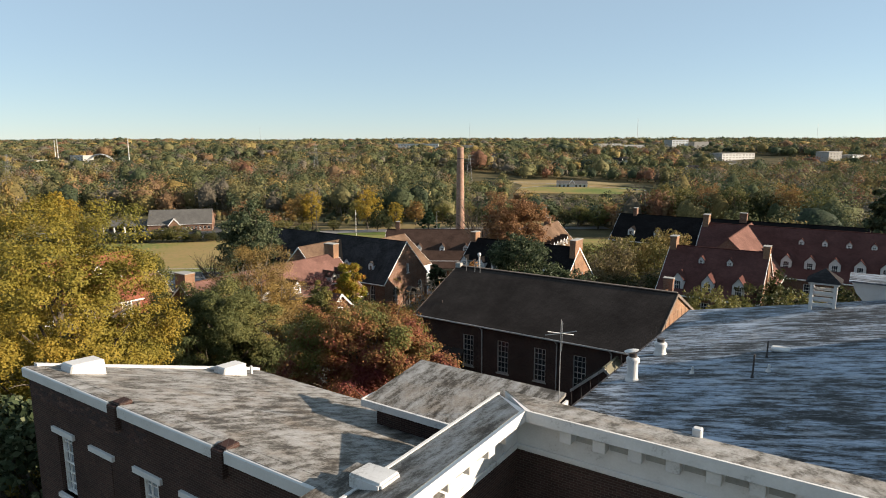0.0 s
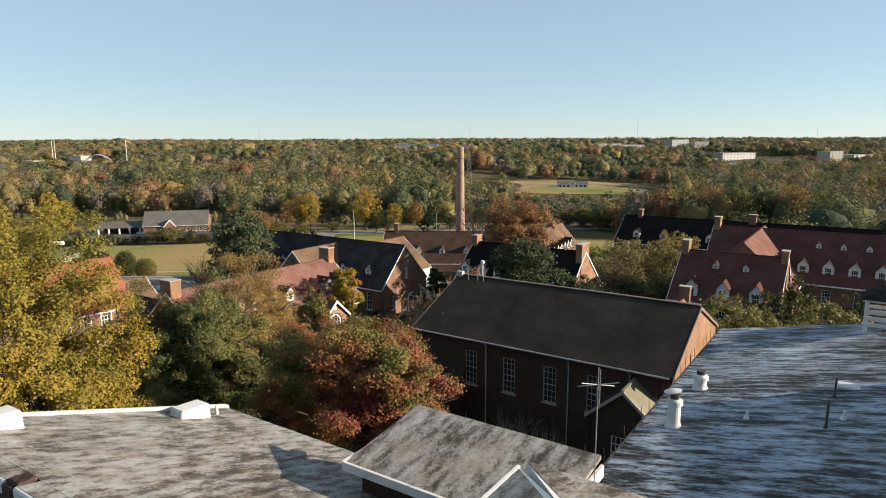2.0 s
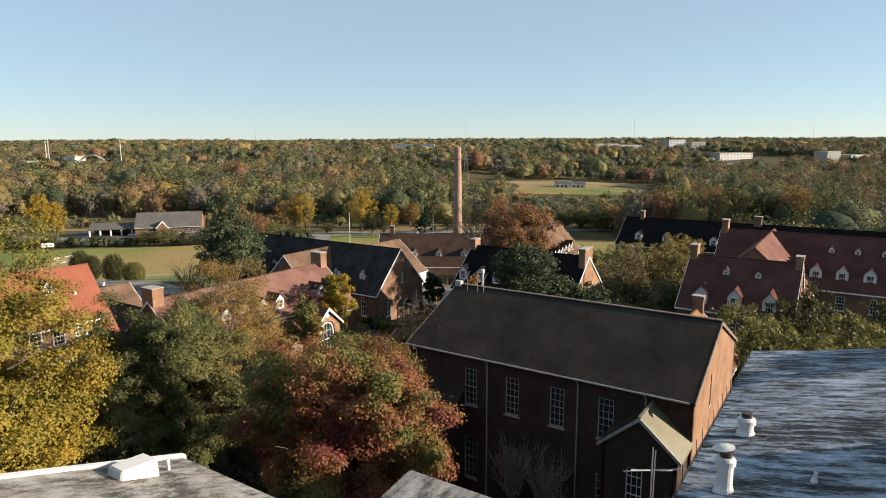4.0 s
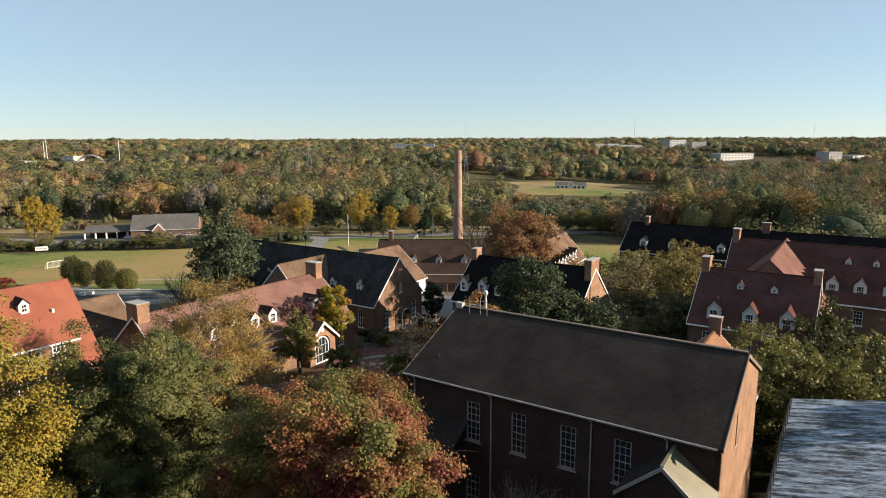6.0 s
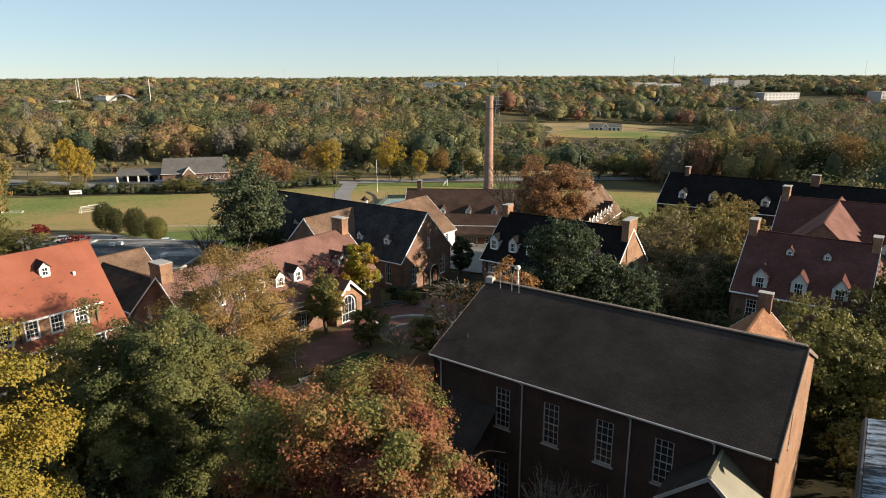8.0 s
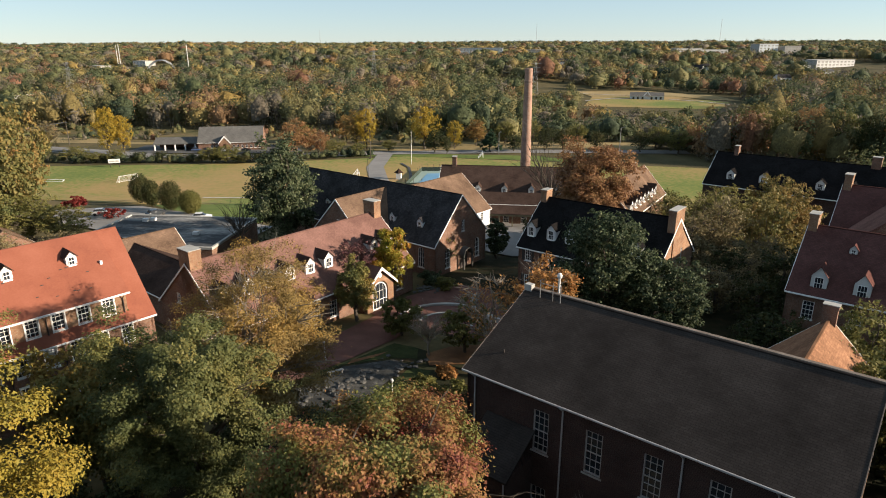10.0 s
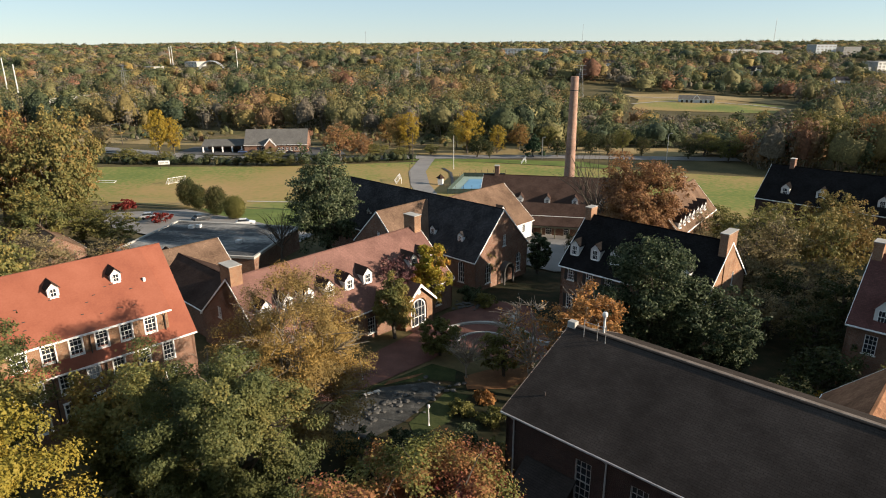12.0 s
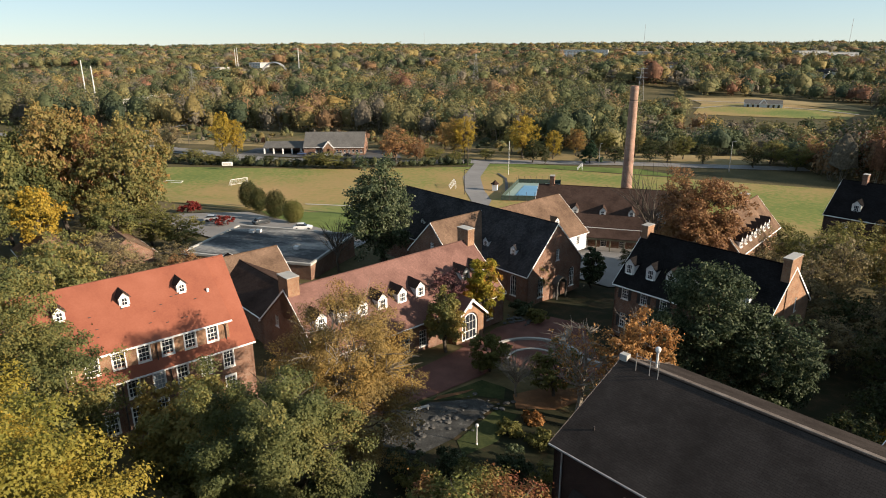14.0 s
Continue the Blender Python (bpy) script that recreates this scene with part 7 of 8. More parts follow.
def wood_places(near, far, spacing, radius, height, seed, gaps=-0.3):
    """Trees on a jittered grid between two distances, with clearings and large and small crowns side by side."""
    rng = np.random.default_rng(seed)
    out, y = [], near
    while y < far:
        near_homes = [q for q in FAR_HOUSES + FAR_BLOCKS if -80 < y - q[1] < 60]
        x = -(y + 60) * 1.16 - 40
        while x < y * 0.8 + 70:
            x += spacing * rng.uniform(0.5, 1.5)
            px, py = x, y + rng.uniform(-0.5, 0.5) * spacing
            if any(in_poly(px, py, c) for c in CLEAR) or (py < 345 and px < 60):
                continue
            if any(q[0] - 8 < px < q[0] + q[2] + 8 and -34 < py - q[1] < q[3] + 6 for q in near_homes):
                continue
            if py > 420 and noise.noise(Vector((px / 120, py / 170, 0.5))) < gaps:
                continue
            big = rng.choice([0.5, 0.75, 1.0, 1.25], p=[0.2, 0.3, 0.32, 0.18]) * rng.uniform(0.85, 1.15)
            r = radius * big
            h = height * (0.55 + 0.45 * big) * rng.uniform(0.78, 1.2) * (1 + 0.3 * noise.noise(Vector((px / 60, py / 60, 9.0))))
            if in_poly(px, py, PARK_VIEW):
                r, h = r * 0.75, h * 0.5
            col, bare = tree_tint(rng, px, py)
            out.append((px, py, r, h, col, bare))
        y += spacing * 0.85
    return out


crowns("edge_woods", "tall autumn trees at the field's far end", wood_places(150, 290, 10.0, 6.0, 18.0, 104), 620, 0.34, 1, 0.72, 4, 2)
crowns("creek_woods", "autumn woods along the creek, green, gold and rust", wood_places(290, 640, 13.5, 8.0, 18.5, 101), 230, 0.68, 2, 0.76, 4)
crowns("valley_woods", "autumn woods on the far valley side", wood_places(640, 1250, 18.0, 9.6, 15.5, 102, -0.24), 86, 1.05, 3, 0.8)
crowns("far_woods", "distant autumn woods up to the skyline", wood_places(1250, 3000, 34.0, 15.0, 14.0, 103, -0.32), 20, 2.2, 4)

# scrub on the meadow and the hedge along the field
rng_ = np.random.default_rng(77)
scrub = []
for i in range(520):
    px, py = rng_.uniform(-330, 60), rng_.uniform(318, 392)
    if noise.noise(Vector((px / 22, py / 16, 2.0))) > -0.05 and not (-190 < px < -96 and py < 326) and not (-35 < px < 62 and py < 352):
        col, bare = tree_tint(rng_, px, py)
        scrub.append((px, py, rng_.uniform(1.2, 3.4), rng_.uniform(1.6, 5.5), col * 0.85, bare))
crowns("meadow_scrub", "low scrub and brush on the meadow behind the shop", scrub, 150, 0.3, 5, 0.8, 0)
hedge = []
for (x0, y0), (x1, y1) in (((-232, 262), (-190, 258)), ((-190, 258), (-128, 266)), ((-128, 266), (-92, 278)), ((-92, 278), (-66, 292))):
    n = int(math.hypot(x1 - x0, y1 - y0) / 1.9)
    for i in range(n):
        k = (i + rng_.random()) / n
        px, py = x0 + (x1 - x0) * k + rng_.normal(0, 0.5), y0 + (y1 - y0) * k + rng_.normal(0, 0.7)
        hedge.append((px, py, rng_.uniform(1.3, 2.2), rng_.uniform(2.6, 4.6), HAZY_PALETTE[rng_.choice([0, 1, 8, 2], p=[0.3, 0.2, 0.4, 0.1])] * rng_.uniform(0.7, 1.0), False))
crowns("hedge", "dense dark hedge along the field's far edge", hedge, 200, 0.28, 6, 0.84, 0)

# ---- shop, cars and things round the field ----
shop = house("brick_shop", pose(-152.5, 304.2, ground_z(-145, 303) + 0.3, 0, 0, 15.7), "low brick shop with a wide grey shingle roof beside the road", 30.0, 16.0, 4.3, 10.4, M["brick"], M["shingle_grey"],
             front=[(x, 1.2, 1.0, 2.7, True) for x in (6.5, 8.5, 16.5, 18.5, 20.5, 22.5, 24.5, 26.5, 28.5)], over=0.6, group="", wincols=2, winrows=2, rake=False)
sg = part("entrance_gable", wall(5.0, 3.6, [(2.5, 1.8, 0.2, 3.2, True)], 6.6, 0.4), M["brick_warm_and_lit"], shop, "entrance gable with an arched door", Matrix.Translation((10.0, -9.2, 0)))
for s in (-1, 1):
    bm = bmesh.new()
    prism(bm, [(12.5 + s * 2.9, -9.35, 3.0), (12.5 + s * 2.9, -9.35, 3.6), (12.5, -9.35, 7.0), (12.5, -9.35, 6.2)], (0, 1, 0), 0.25)
    bmesh.ops.recalc_face_normals(bm, faces=bm.faces)
    part("rake_board", bm, M["trim"], shop, "white rake board")
slope_part(shop, (15.4, -9.2, 3.4), (15.4, -4.0, 3.4), (12.5, -4.0, 6.9), (12.5, -9.2, 6.9), M["shingle_grey"], 0.12)
slope_part(shop, (9.6, -4.0, 3.4), (9.6, -9.2, 3.4), (12.5, -9.2, 6.9), (12.5, -4.0, 6.9), M["shingle_grey"], 0.12)
cp = thing("carport", pose(-172.5, 298.5, ground_z(-165, 300) + 0.3, 0, 0, 15.7), "open carport with white posts and a grey roof", "carport")
slope_part(cp, (0, -5.5, 3.3), (20, -5.5, 3.3), (20, 1.5, 5.6), (0, 1.5, 5.6), M["shingle_grey"], 0.3, "roof")
slope_part(cp, (20, 6.5, 3.3), (0, 6.5, 3.3), (0, 1.5, 5.6), (20, 1.5, 5.6), M["shingle_grey"], 0.3, "roof")
for x in (0.6, 5.2, 9.8, 14.4, 19.0):
    bm = bmesh.new()
    box(bm, x - 0.3, x + 0.3, -5.3, -4.7, 0, 3.2, 0.03)
    part("post", bm, M["trim"], cp, "broad white post")
bm = bmesh.new()
box(bm, 0.2, 19.8, 5.6, 6.0, 0, 3.2)
part("wall", bm, M["brick"], cp)


def car(x, y, turn, paint, words):
    c = thing("car", Matrix.Translation((x, y, ground_z(x, y) + 0.4)) @ pose(0, 0, 0, 0, 0, turn), words, "car", "parked cars")
    bm = bmesh.new()
    prism(bm, [(-2.2, -0.88, 0.3), (2.2, -0.88, 0.3), (2.25, -0.88, 0.7), (1.2, -0.88, 0.95), (0.5, -0.88, 1.0), (-1.9, -0.88, 1.0), (-2.25, -0.88, 0.8)], (0, 1, 0), 1.76)
    bmesh.ops.recalc_face_normals(bm, faces=bm.faces)
    bmesh.ops.bevel(bm, geom=bm.edges[:], offset=0.07, segments=2, affect="EDGES")
    part("body", bm, M[paint], c, "glossy painted body")
    bm = bmesh.new()
    prism(bm, [(-1.75, -0.72, 0.98), (0.95, -0.72, 0.98), (0.3, -0.72, 1.45), (-1.35, -0.72, 1.48)], (0, 1, 0), 1.44)
    bmesh.ops.recalc_face_normals(bm, faces=bm.faces)
    part("cabin_glass", bm, M["glass"], c, "dark glass cabin")
    bm = bmesh.new()
    box(bm, -1.3, 0.28, -0.68, 0.68, 1.46, 1.52, 0.03)
    part("roof", bm, M[paint], c)
    for wx in (-1.4, 1.4):
        for wy in (-0.85, 0.85):
            bm = bmesh.new()
            tube(bm, (wx, wy - 0.1, 0.32), (wx, wy + 0.1, 0.32), 0.32, 0.32, 14)
            part("wheel", bm, M["rubber"], c, "black tyre")
    return c


for x, y, t, p, w in ((-128.2, 310.4, 100, "car_red", "bright red car in the shop's car park"), (-131, 309.5, 100, "car_white", "white car in the shop's car park"), (-131.8, 296.4, 15, "car_white", "white car at the roadside row"), (-127, 297.5, 15, "car_dark", "dark car at the roadside row"),
                   (-137, 295.0, 15, "car_white", "white car at the roadside row"), (-140.0, 299.0, 15, "car_dark", "dark car by the shop's wall"), (-133.4, 301.0, 15, "car_silver", "silver car by the shop's wall"), (-146, 298.0, 15, "car_dark", "dark car by the shop's wall"),
                   (-125, 314, 100, "car_silver", "silver car in the shop's car park"), (-151, 296, 15, "car_blue", "blue car by the shop's wall"),
                   (-71.2, 143.6, 20, "car_white", "white car parked behind the flat hall"), (-97.0, 145.5, 25, "car_silver", "silver car parked on the yard"), (-84.0, 146.5, 60, "car_dark", "dark car parked on the yard"), (-72.5, 297.5, 15, "car_white", "white car on the road")):
    car(x, y, t, p, w)


def goal(x, y, turn, w=7.0, words="white football goal with a net frame"):
    g_ = thing("goal", Matrix.Translation((x, y, ground_z(x, y) + 0.1)) @ pose(0, 0, 0, 0, 0, turn), words, "goal", "goals")
    h = 2.4
    for a, b in (((-w / 2, 0, 0), (-w / 2, 0, h)), ((w / 2, 0, 0), (w / 2, 0, h)), ((-w / 2, 0, h), (w / 2, 0, h)), ((-w / 2, 0, h), (-w / 2, 2, 0)), ((w / 2, 0, h), (w / 2, 2, 0)), ((-w / 2, 2, 0), (w / 2, 2, 0))):
        bm = bmesh.new()
        tube(bm, a, b, 0.08, 0.08, 6)
        part("bar", bm, M["trim"], g_, "white tube")
    bm = bmesh.new()
    for i in range(1, 12):
        x0 = -w / 2 + w * i / 12
        tube(bm, (x0, 0, h), (x0, 2, 0), 0.02, 0.02, 3, False)
    for i in range(1, 6):
        k = i / 6
        tube(bm, (-w / 2, 2 * k, h * (1 - k)), (w / 2, 2 * k, h * (1 - k)), 0.02, 0.02, 3, False)
    part("net", bm, M["trim"], g_, "white net cords")
    return g_


goal(-139.3, 222.2, 62)
goal(-58.6, 240.5, 110)
goal(-14.7, 293.0, 95, 5.0)
gf = thing("goal", Matrix.Translation((-167.1, 219.1, ground_z(-167, 219) + 0.12)) @ pose(0, 0, 0, 0, 0, 5), "white goal frame lying on the grass", "goal", "goals")
for a, b in (((-3.6, 0, 0), (3.6, 0, 0)), ((-3.6, 1.8, 0.3), (3.6, 1.8, 0.3)), ((-3.6, 0, 0), (-3.6, 1.8, 0.3)), ((3.6, 0, 0), (3.6, 1.8, 0.3))):
    bm = bmesh.new()
    tube(bm, a, b, 0.09, 0.09, 6)
    part("bar", bm, M["trim"], gf, "white tube")


def pole(name, x, y, h, r, material, words, category, arm=0.0, group="poles"):
    p_ = thing(name, Matrix.Translation((x, y, ground_z(x, y))), words, category, group)
    bm = bmesh.new()
    tube(bm, (0, 0, -0.1), (0, 0, h), r, r * 0.7, 8)
    part("shaft", bm, material, p_)
    if arm:
        bm = bmesh.new()
        tube(bm, (0, 0, h - 0.1), (arm, 0, h + 0.1), r * 0.5, r * 0.5, 6)
        box(bm, arm - 0.4, arm + 0.4, -0.18, 0.18, h, h + 0.2, 0.03)
        part("lamp_head", bm, material, p_, "drooping lamp head")
    return p_


pole("lamp_post", -52.0, 228.6, 9.0, 0.13, M["iron"], "dark lamp post beside the campus drive", "lamp post", 0.9)
pole("lamp_post", 46.2, 302.9, 13.0, 0.16, M["steel"], "tall grey lamp post beyond the field", "lamp post", 1.0)
pole("lamp_post", -8.0, 304.0, 10.0, 0.14, M["steel"], "grey lamp post beyond the field", "lamp post", 0.8)
pole("flagpole", -43.4, 271.2, 14.0, 0.1, M["trim"], "thin white flagpole on the lawn", "flagpole")
up = pole("utility_pole", -227.7, 312.0, 12.0, 0.2, M["bark"], "wooden utility pole with wires beside the road", "utility pole")
bm = bmesh.new()
box(bm, -1.2, 1.2, -0.08, 0.08, 11.2, 11.4)
part("crossarm", bm, M["bark"], up)
for i in range(3):
    bm = bmesh.new()
    pts = [(-1.1 + 1.1 * i - 75 * k, -24 * k, 11.4 - 3.5 * math.sin(math.pi * k) - 1.5 * k) for k in np.linspace(0, 1, 9)]
    for a, b in zip(pts, pts[1:]):
        tube(bm, a, b, 0.05, 0.05, 4, False)
    part("wire", bm, M["steel"], up, "sagging wire")
up2 = pole("utility_pole", -64.3, 286.0, 13.0, 0.2, M["bark"], "wooden utility pole at the drive's gate", "utility pole")
bm = bmesh.new()
box(bm, -1.2, 1.2, -0.08, 0.08, 11.8, 12.0)
part("crossarm", bm, M["bark"], up2)
bb = thing("billboard", pose(-163, 250.5, ground_z(-163, 250), 0, 0, 22), "white sign board on posts at the field's edge", "sign")
bm = bmesh.new()
box(bm, -2.2, 2.2, -0.1, 0.1, 1.8, 3.4, 0.03)
part("board", bm, M["trim"], bb, "white board")
for i, (x0, x1) in enumerate(((-1.8, 0.2), (0.5, 1.7))):
    bm = bmesh.new()
    box(bm, x0, x1, -0.13, -0.1, 2.3, 2.8)
    part("lettering_bar", bm, M["gutter"], bb, "grey unreadable lettering")
for x in (-1.7, 1.7):
    bm = bmesh.new()
    box(bm, x - 0.1, x + 0.1, -0.1, 0.1, 0, 1.8)
    part("post", bm, M["iron"], bb)
gz_ = thing("small_kiosk", pose(-42.7, 237.9, ground_z(-43, 238)), "little white kiosk with a dark pointed roof", "kiosk")
bm = bmesh.new()
box(bm, -0.9, 0.9, -0.9, 0.9, 0, 2.5, 0.03)
part("body", bm, M["trim"], gz_, "white boarded body")
bm = bmesh.new()
lathe(bm, [(1.7, 2.45), (1.65, 2.6), (0.9, 3.2), (0.1, 4.0)], 4)
part("roof", bm, M["tile_darkbrown"], gz_, "dark pointed roof")
# tennis court with its fence
ct = patch("court_base", [(-37.5, 222), (-18, 226), (-20.5, 256), (-36.5, 254)], M["court_rim"], "pale green rim of a tennis court", "court", 0.35)
patch("court_floor", [(-34, 230), (-22, 232), (-23.5, 250), (-33.5, 248.5)], M["court"], "bright blue tennis court floor", "court", 0.45)
for (x0, y0), (x1, y1) in (((-37.5, 222), (-18, 226)), ((-18, 226), (-20.5, 256)), ((-20.5, 256), (-36.5, 254)), ((-36.5, 254), (-37.5, 222))):
    fn = thing("court_fence", Matrix.Translation((x0, y0, ground_z(x0, y0))), "dark mesh fence round the tennis court", "fence", "court fences")
    dz = ground_z(x1, y1) - ground_z(x0, y0)
    n = 7
    for i in range(n + 1):
        bm = bmesh.new()
        k = i / n
        tube(bm, ((x1 - x0) * k, (y1 - y0) * k, dz * k), ((x1 - x0) * k, (y1 - y0) * k, dz * k + 3.2), 0.06, 0.06, 6)
        part("post", bm, M["iron"], fn)
    bm = bmesh.new()
    d = Vector((x1 - x0, y1 - y0, 0))
    q = Vector((-d.y, d.x, 0)).normalized() * 0.03
    prism(bm, [(0, 0, 0.2), (d.x, d.y, dz + 0.2), (d.x, d.y, dz + 1.9), (0, 0, 1.9)], q, 1.0)
    bmesh.ops.recalc_face_normals(bm, faces=bm.faces)
    part("windscreen", bm, M["net"], fn, "dark green windscreen")
strip("path_edge", [(-48, 272), (-43, 262), (-40.5, 250), (-38, 236), (-34, 224)], 1.1, M["iron"], "dark kerb of the campus drive", "kerb", 0.3)
strip("touchline", [(-98, 196), (-66, 204), (-50, 208)], 0.9, M["concrete"], "pale line across the field", "line", 0.3)

# ---- courtyard details ----
for x, y, w in ((-20.3, 71.7, "white courtyard lamp post"), (-11.2, 63.9, "white globe lamp post on the lawn")):
    lp = thing("courtyard_lamp", Matrix.Translation((x, y, ground_z(x, y))), w + " beside the paving", "lamp post", "courtyard lamps")
    bm = bmesh.new()
    lathe(bm, [(0.12, 0), (0.1, 0.15), (0.055, 0.3), (0.045, 1.95), (0.08, 2.0)], 10)
    part("shaft", bm, M["trim"], lp, "white painted post")
    bm = bmesh.new()
    lathe(bm, [(0.06, 2.0), (0.14, 2.07), (0.17, 2.2), (0.13, 2.33), (0.04, 2.37)], 12)
    part("globe", bm, M["white"], lp, "white lamp globe")
bn = thing("bench", pose(-18.2, 68.4, ground_z(-18, 68) + 0.05, 0, 0, 40), "pale wooden bench on the lawn", "bench")
bm = bmesh.new()
box(bm, -0.9, 0.9, -0.22, 0.22, 0.4, 0.46, 0.01)
part("seat", bm, M["concrete"], bn)
for x in (-0.7, 0.7):
    bm = bmesh.new()
    box(bm, x - 0.06, x + 0.06, -0.2, 0.2, 0, 0.4)
    part("leg", bm, M["concrete"], bn)


def arc_kerb(cx, cy, r, a0, a1, w, h, material, label):
    """A low curved wall or kerb on the courtyard's floor."""
    bm = bmesh.new()
    n = 24
    for i in range(n):
        t0, t1 = radians(a0 + (a1 - a0) * i / n), radians(a0 + (a1 - a0) * (i + 1) / n)
        q = [(cx + math.cos(t) * k, cy + math.sin(t) * k) for t, k in ((t0, r), (t1, r), (t1, r + w), (t0, r + w))]
        prism(bm, [(x, y, ground_z(cx, cy) - 0.2) for x, y in q], (0, 0, 1), h + 0.2)
    bmesh.ops.remove_doubles(bm, verts=bm.verts, dist=0.001)
    bmesh.ops.recalc_face_normals(bm, faces=bm.faces)
    ob = new("kerb", mesh_of("kerb", bm))
    ob.data.materials.append(material)
    return tagged(ob, label, "kerb", kind="structure")


arc_kerb(-8.2, 83.8, 6.3, 20, 160, 0.45, 0.12, M["concrete"], "curved pale kerb in the brick courtyard")
arc_kerb(-8.2, 83.8, 3.2, -10, 190, 0.35, 0.12, M["concrete"], "inner curved kerb in the brick courtyard")
arc_kerb(1.0, 90.5, 6.0, 155, 260, 0.5, 0.9, M["concrete"], "low curved pale wall at the planting bed")
rs = random.Random(9)
for i in range(110):
    t = rs.random()
    x, y = (-20 + 9.5 * t + rs.gauss(0, 1.2), 62.2 + 9.6 * t + rs.gauss(0, 1.5)) if i < 80 else (-12 + rs.gauss(0, 1.6), 96.5 + rs.gauss(0, 0.9))
    r = rs.uniform(0.14, 0.42)
    bm = bmesh.new()
    bmesh.ops.create_icosphere(bm, subdivisions=1, radius=r)
    for v in bm.verts:
        v.co *= rs.uniform(0.75, 1.2)
        v.co.z *= 0.42
    ob = new("boulder", mesh_of("boulder", bm))
    ob.data.materials.append(M["stone"])
    ob.location = (x, y, ground_z(x, y) + 0.12 + r * 0.2)
    tagged(ob, "grey boulder of the courtyard rock garden", "boulder", "boulders")

# ---- houses and works across the valley ----
def far_house(x, y, L, w, eave, ridge, turn, wall_m, roof_m, words, rows=1):
    z = min(ground_z(x, y), ground_z(x + L, y)) - 0.5
    n = max(2, int(L / 4))
    ops = [(L * (i + 0.5) / n, 1.3, 1.2 + 3 * k, 2.8 + 3 * k, False) for i in range(n) for k in range(rows)]
    return house("far_house", pose(x, y, z, 0, 0, turn), words, L, w, eave, ridge, wall_m, roof_m, front=ops, group="far houses", rake=False, gutter=False, wincols=1, winrows=2, sill=0, category="house")


for x, y, L, w, e, r, t, wm, rm, words in FAR_HOUSES:
    far_house(x, y, L, w, e, r, t, M[wm], M[rm], words)


def block(x, y, L, w, h, turn, wall_m, words, storeys=2):
    """A flat-roofed far block with bands of windows on its near side."""
    b_ = thing("far_block", pose(x, y, ground_z(x, y) - 1.5, 0, 0, turn), words, "building", "far blocks")
    n = max(3, int(L / 7))
    ops = [(L * (i + 0.5) / n, L / n * 0.62, 2.6 + (h - 2) / storeys * k, 2.6 + (h - 2) / storeys * (k + 0.5), False) for i in range(n) for k in range(storeys)]
    part("wall", wall(L, h, ops, None, 0.5), wall_m, b_)
    bm = bmesh.new()
    box(bm, 0.1, L - 0.1, 0.6, w, 0, h - 0.1)
    part("body", bm, M["concrete"], b_, "pale body behind the wall")
    bm = bmesh.new()
    box(bm, -0.4, L + 0.4, -0.4, w + 0.4, h, h + 0.8)
    part("roof", bm, M["concrete"], b_, "pale flat roof")
    return b_


for x, y, L, w, h, t, wm, words, st in FAR_BLOCKS:
    block(x, y, L, w, h, t, M[wm], words, st)

# park pavilion
pv = house("park_pavilion", pose(104, 634, ground_z(118, 634) - 0.3, 0, 0, -8), "park pavilion with a white gable and grey green roof", 30, 14, 3.6, 6.5, M["clap"], M["shingle_grey"], front=[(x, 2.0, 0.4, 2.8, False) for x in (3, 7, 11, 19, 23, 27)], group="", wincols=1, winrows=1, rake=False)
bm = bmesh.new()
prism(bm, [(11.5, -8.2, 3.4), (12.3, -8.2, 3.4), (15, -8.2, 7.0), (17.7, -8.2, 3.4), (18.5, -8.2, 3.4), (15, -8.2, 8.0)], (0, 1, 0), 0.6)
bmesh.ops.recalc_face_normals(bm, faces=bm.faces)
part("gable_frame", bm, M["trim"], pv, "white entrance gable")
strip("path", [(60, 600), (85, 625), (105, 628)], 3.0, M["concrete"], "pale park path", "path", 0.6)
strip("path", [(136, 628), (160, 610), (178, 580)], 3.0, M["concrete"], "pale park path", "path", 0.6)
strip("path", [(62, 665), (100, 662), (130, 665)], 3.0, M["concrete"], "pale park path", "path", 0.6)

# far arched bridge, viaduct and masts
ab_ = thing("arched_bridge", pose(-520, 922, -12, 0, 0, -8), "white arched footbridge far across the valley", "bridge")
for s in (-2, 2):
    bm = bmesh.new()
    pts = [(-28 + 56 * k, s, 26 * (1 - (2 * k - 1) ** 2) * 0.62) for k in np.linspace(0, 1, 17)]
    for a, b in zip(pts, pts[1:]):
        tube(bm, a, b, 0.7, 0.7, 6)
    part("arch", bm, M["white"], ab_, "white steel arch")
bm = bmesh.new()
box(bm, -60, 40, -2.5, 2.5, 2.0, 3.2)
part("deck", bm, M["concrete"], ab_, "pale deck")
vd = thing("viaduct", pose(-423, 505, ground_z(-423, 505), 0, 0, 97), "pale concrete road viaduct in the valley", "bridge")
bm = bmesh.new()
box(bm, -48, 60, -6, 6, 7.6, 9.0, 0.1)
part("deck", bm, M["concrete"], vd, "pale concrete deck")
for y in (-5.9, 5.9):
    bm = bmesh.new()
    box(bm, -48, 60, y - 0.15, y + 0.15, 9.0, 9.9, 0.03)
    part("parapet", bm, M["concrete"], vd, "pale concrete parapet")
for x in (-40, -14, 12, 38):
    bm = bmesh.new()
    box(bm, x - 0.8, x + 0.8, -5, 5, -3, 7.6)
    part("pier", bm, M["concrete"], vd)
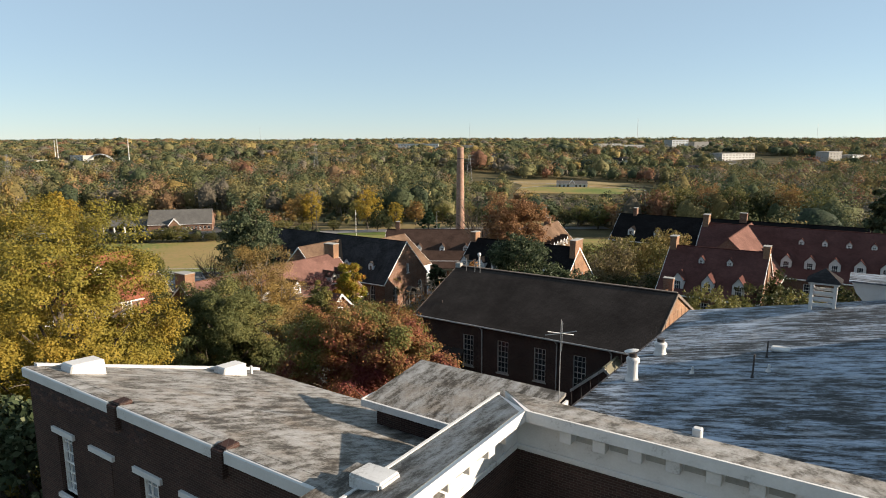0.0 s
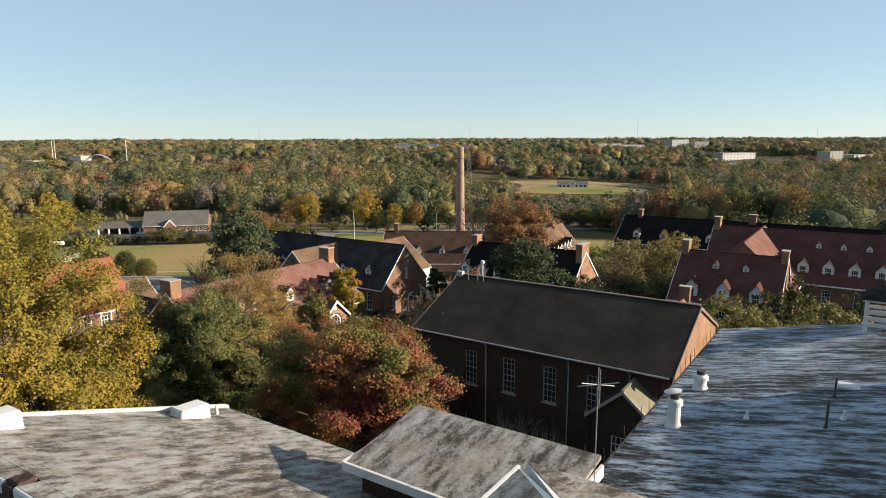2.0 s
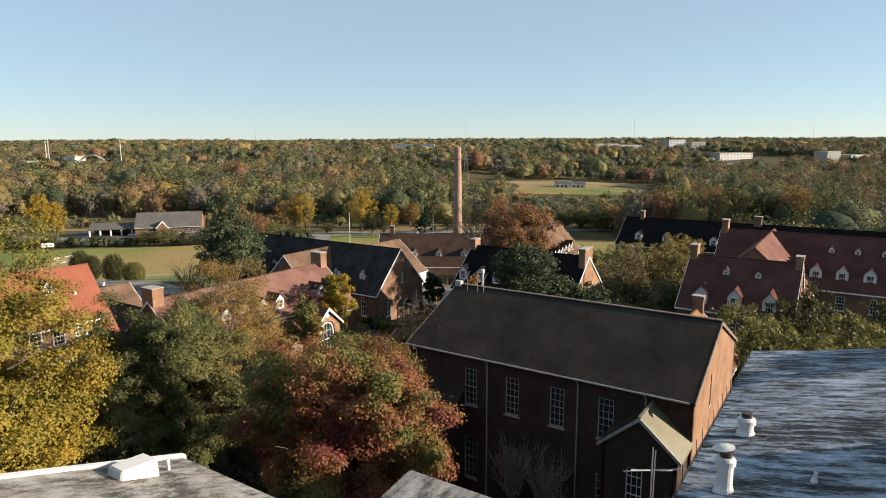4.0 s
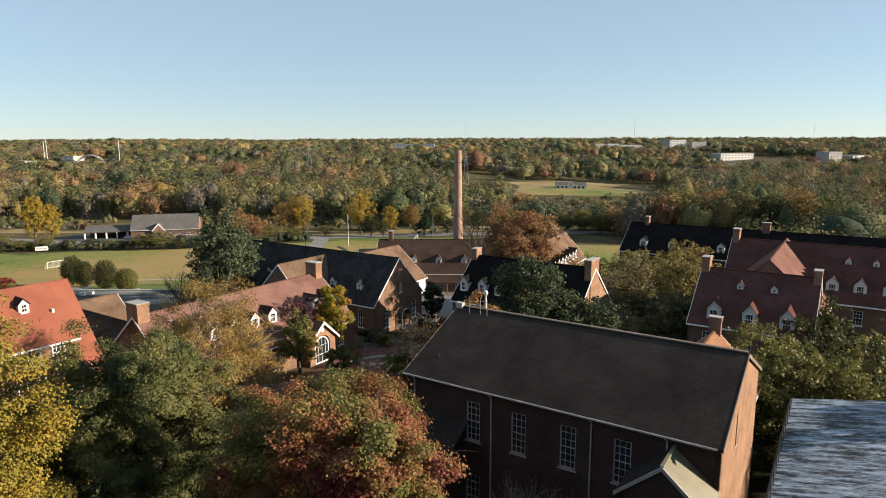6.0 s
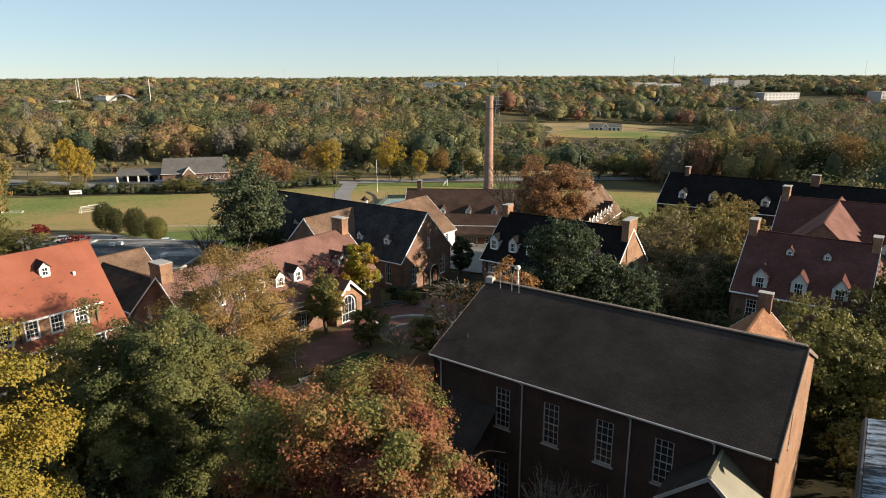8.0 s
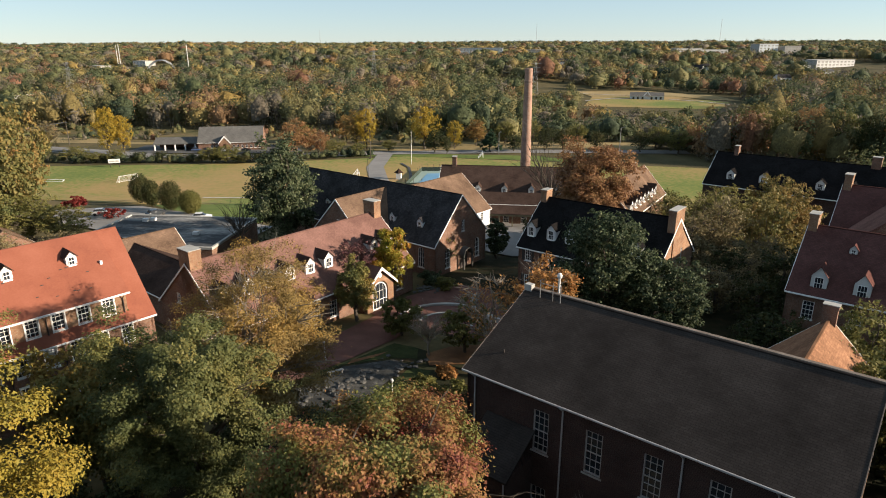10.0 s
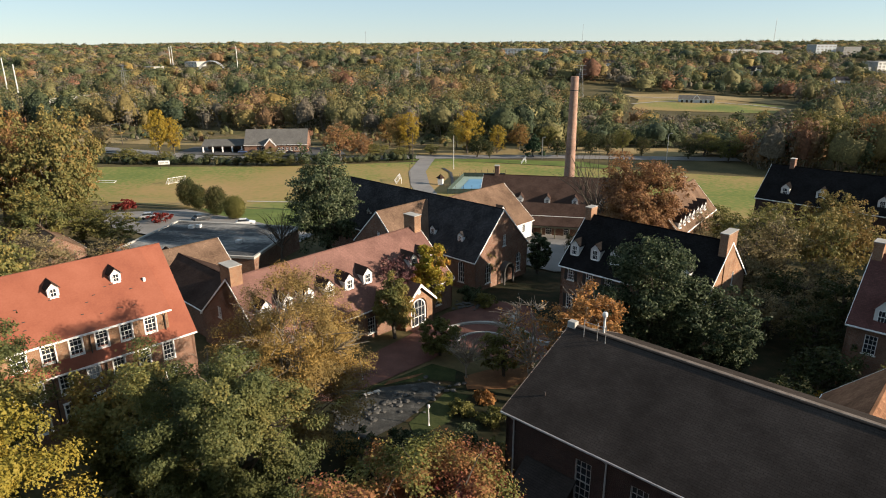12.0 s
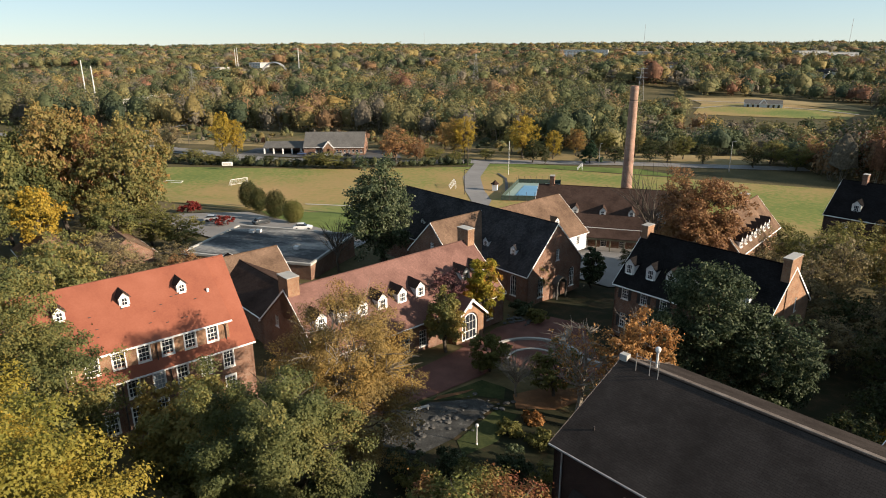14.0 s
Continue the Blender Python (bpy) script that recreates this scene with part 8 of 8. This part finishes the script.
for x, y, h, r, w in ((-475, 512, 38, 0.6, "tall white mast beside the viaduct"), (-501, 528, 43, 0.6, "tall white mast beside the viaduct"), (-560, 880, 38, 0.5, "tall pale mast by the far bridge"), (-550, 870, 40, 0.5, "tall pale mast by the far bridge"), (-443, 855, 42, 0.6, "grey steel mast in the valley")):
    pole("mast", x, y, h, r, M["white"], w, "mast", 0, "masts")
for x, y, h in ((-399, 554, 36), (-165, 752, 34), (16, 650, 30), (520, 700, 36)):
    py = thing("pylon", Matrix.Translation((x, y, ground_z(x, y))), "grey steel lattice power pylon among trees", "pylon", "pylons")
    for sx in (-1, 1):
        for sy in (-1, 1):
            bm = bmesh.new()
            tube(bm, (sx * 3.2, sy * 3.2, 0), (sx * 0.5, sy * 0.5, h), 0.12, 0.09, 5)
            part("leg", bm, M["steel"], py)
    bm = bmesh.new()
    for k in range(9):
        z0, z1 = h * k / 9, h * (k + 1) / 9
        w0, w1 = 3.2 - 2.7 * k / 9, 3.2 - 2.7 * (k + 1) / 9
        for sy in (-1, 1):
            tube(bm, (-w0, sy * w0, z0), (w1, sy * w1, z1), 0.06, 0.06, 4, False)
            tube(bm, (w0, sy * w0, z0), (-w1, sy * w1, z1), 0.06, 0.06, 4, False)
    part("lattice", bm, M["steel"], py)
    for zz in (0.7, 0.83, 0.96):
        bm = bmesh.new()
        box(bm, -5, 5, -0.12, 0.12, h * zz, h * zz + 0.3)
        part("crossarm", bm, M["steel"], py)
for x, y, h in ((540, 1900, 75), (60, 2500, 80), (-700, 2300, 60), (1400, 2500, 70)):
    pole("radio_mast", x, y, h, 0.6, M["steel"], "thin radio mast on the skyline", "mast", 0, "radio masts")

# ---- single bricks of the low wing's front wall, the courses under the parapet ----
front_wall = [c for c in main.children if c.name.startswith("wall")][0]
bm = bmesh.new()
box(bm, -0.1, 0.1, -0.009, 0.01, -0.0335, 0.0335, 0.004)
brick_mesh = mesh_of("brick", bm)
brick_mesh.materials.append(M["brick_piece"])
rnd = random.Random(21)
for row in range(9):
    for i in range(33):
        x = 0.12 + i * 0.215 + (0.1075 if row % 2 else 0.0)
        ob = new("brick", brick_mesh)
        ob.parent = front_wall
        ob.matrix_basis = pose(x, 0.0 - rnd.uniform(0.0, 0.004), 18.78 - row * 0.0775, 0, 0, rnd.uniform(-0.6, 0.6))
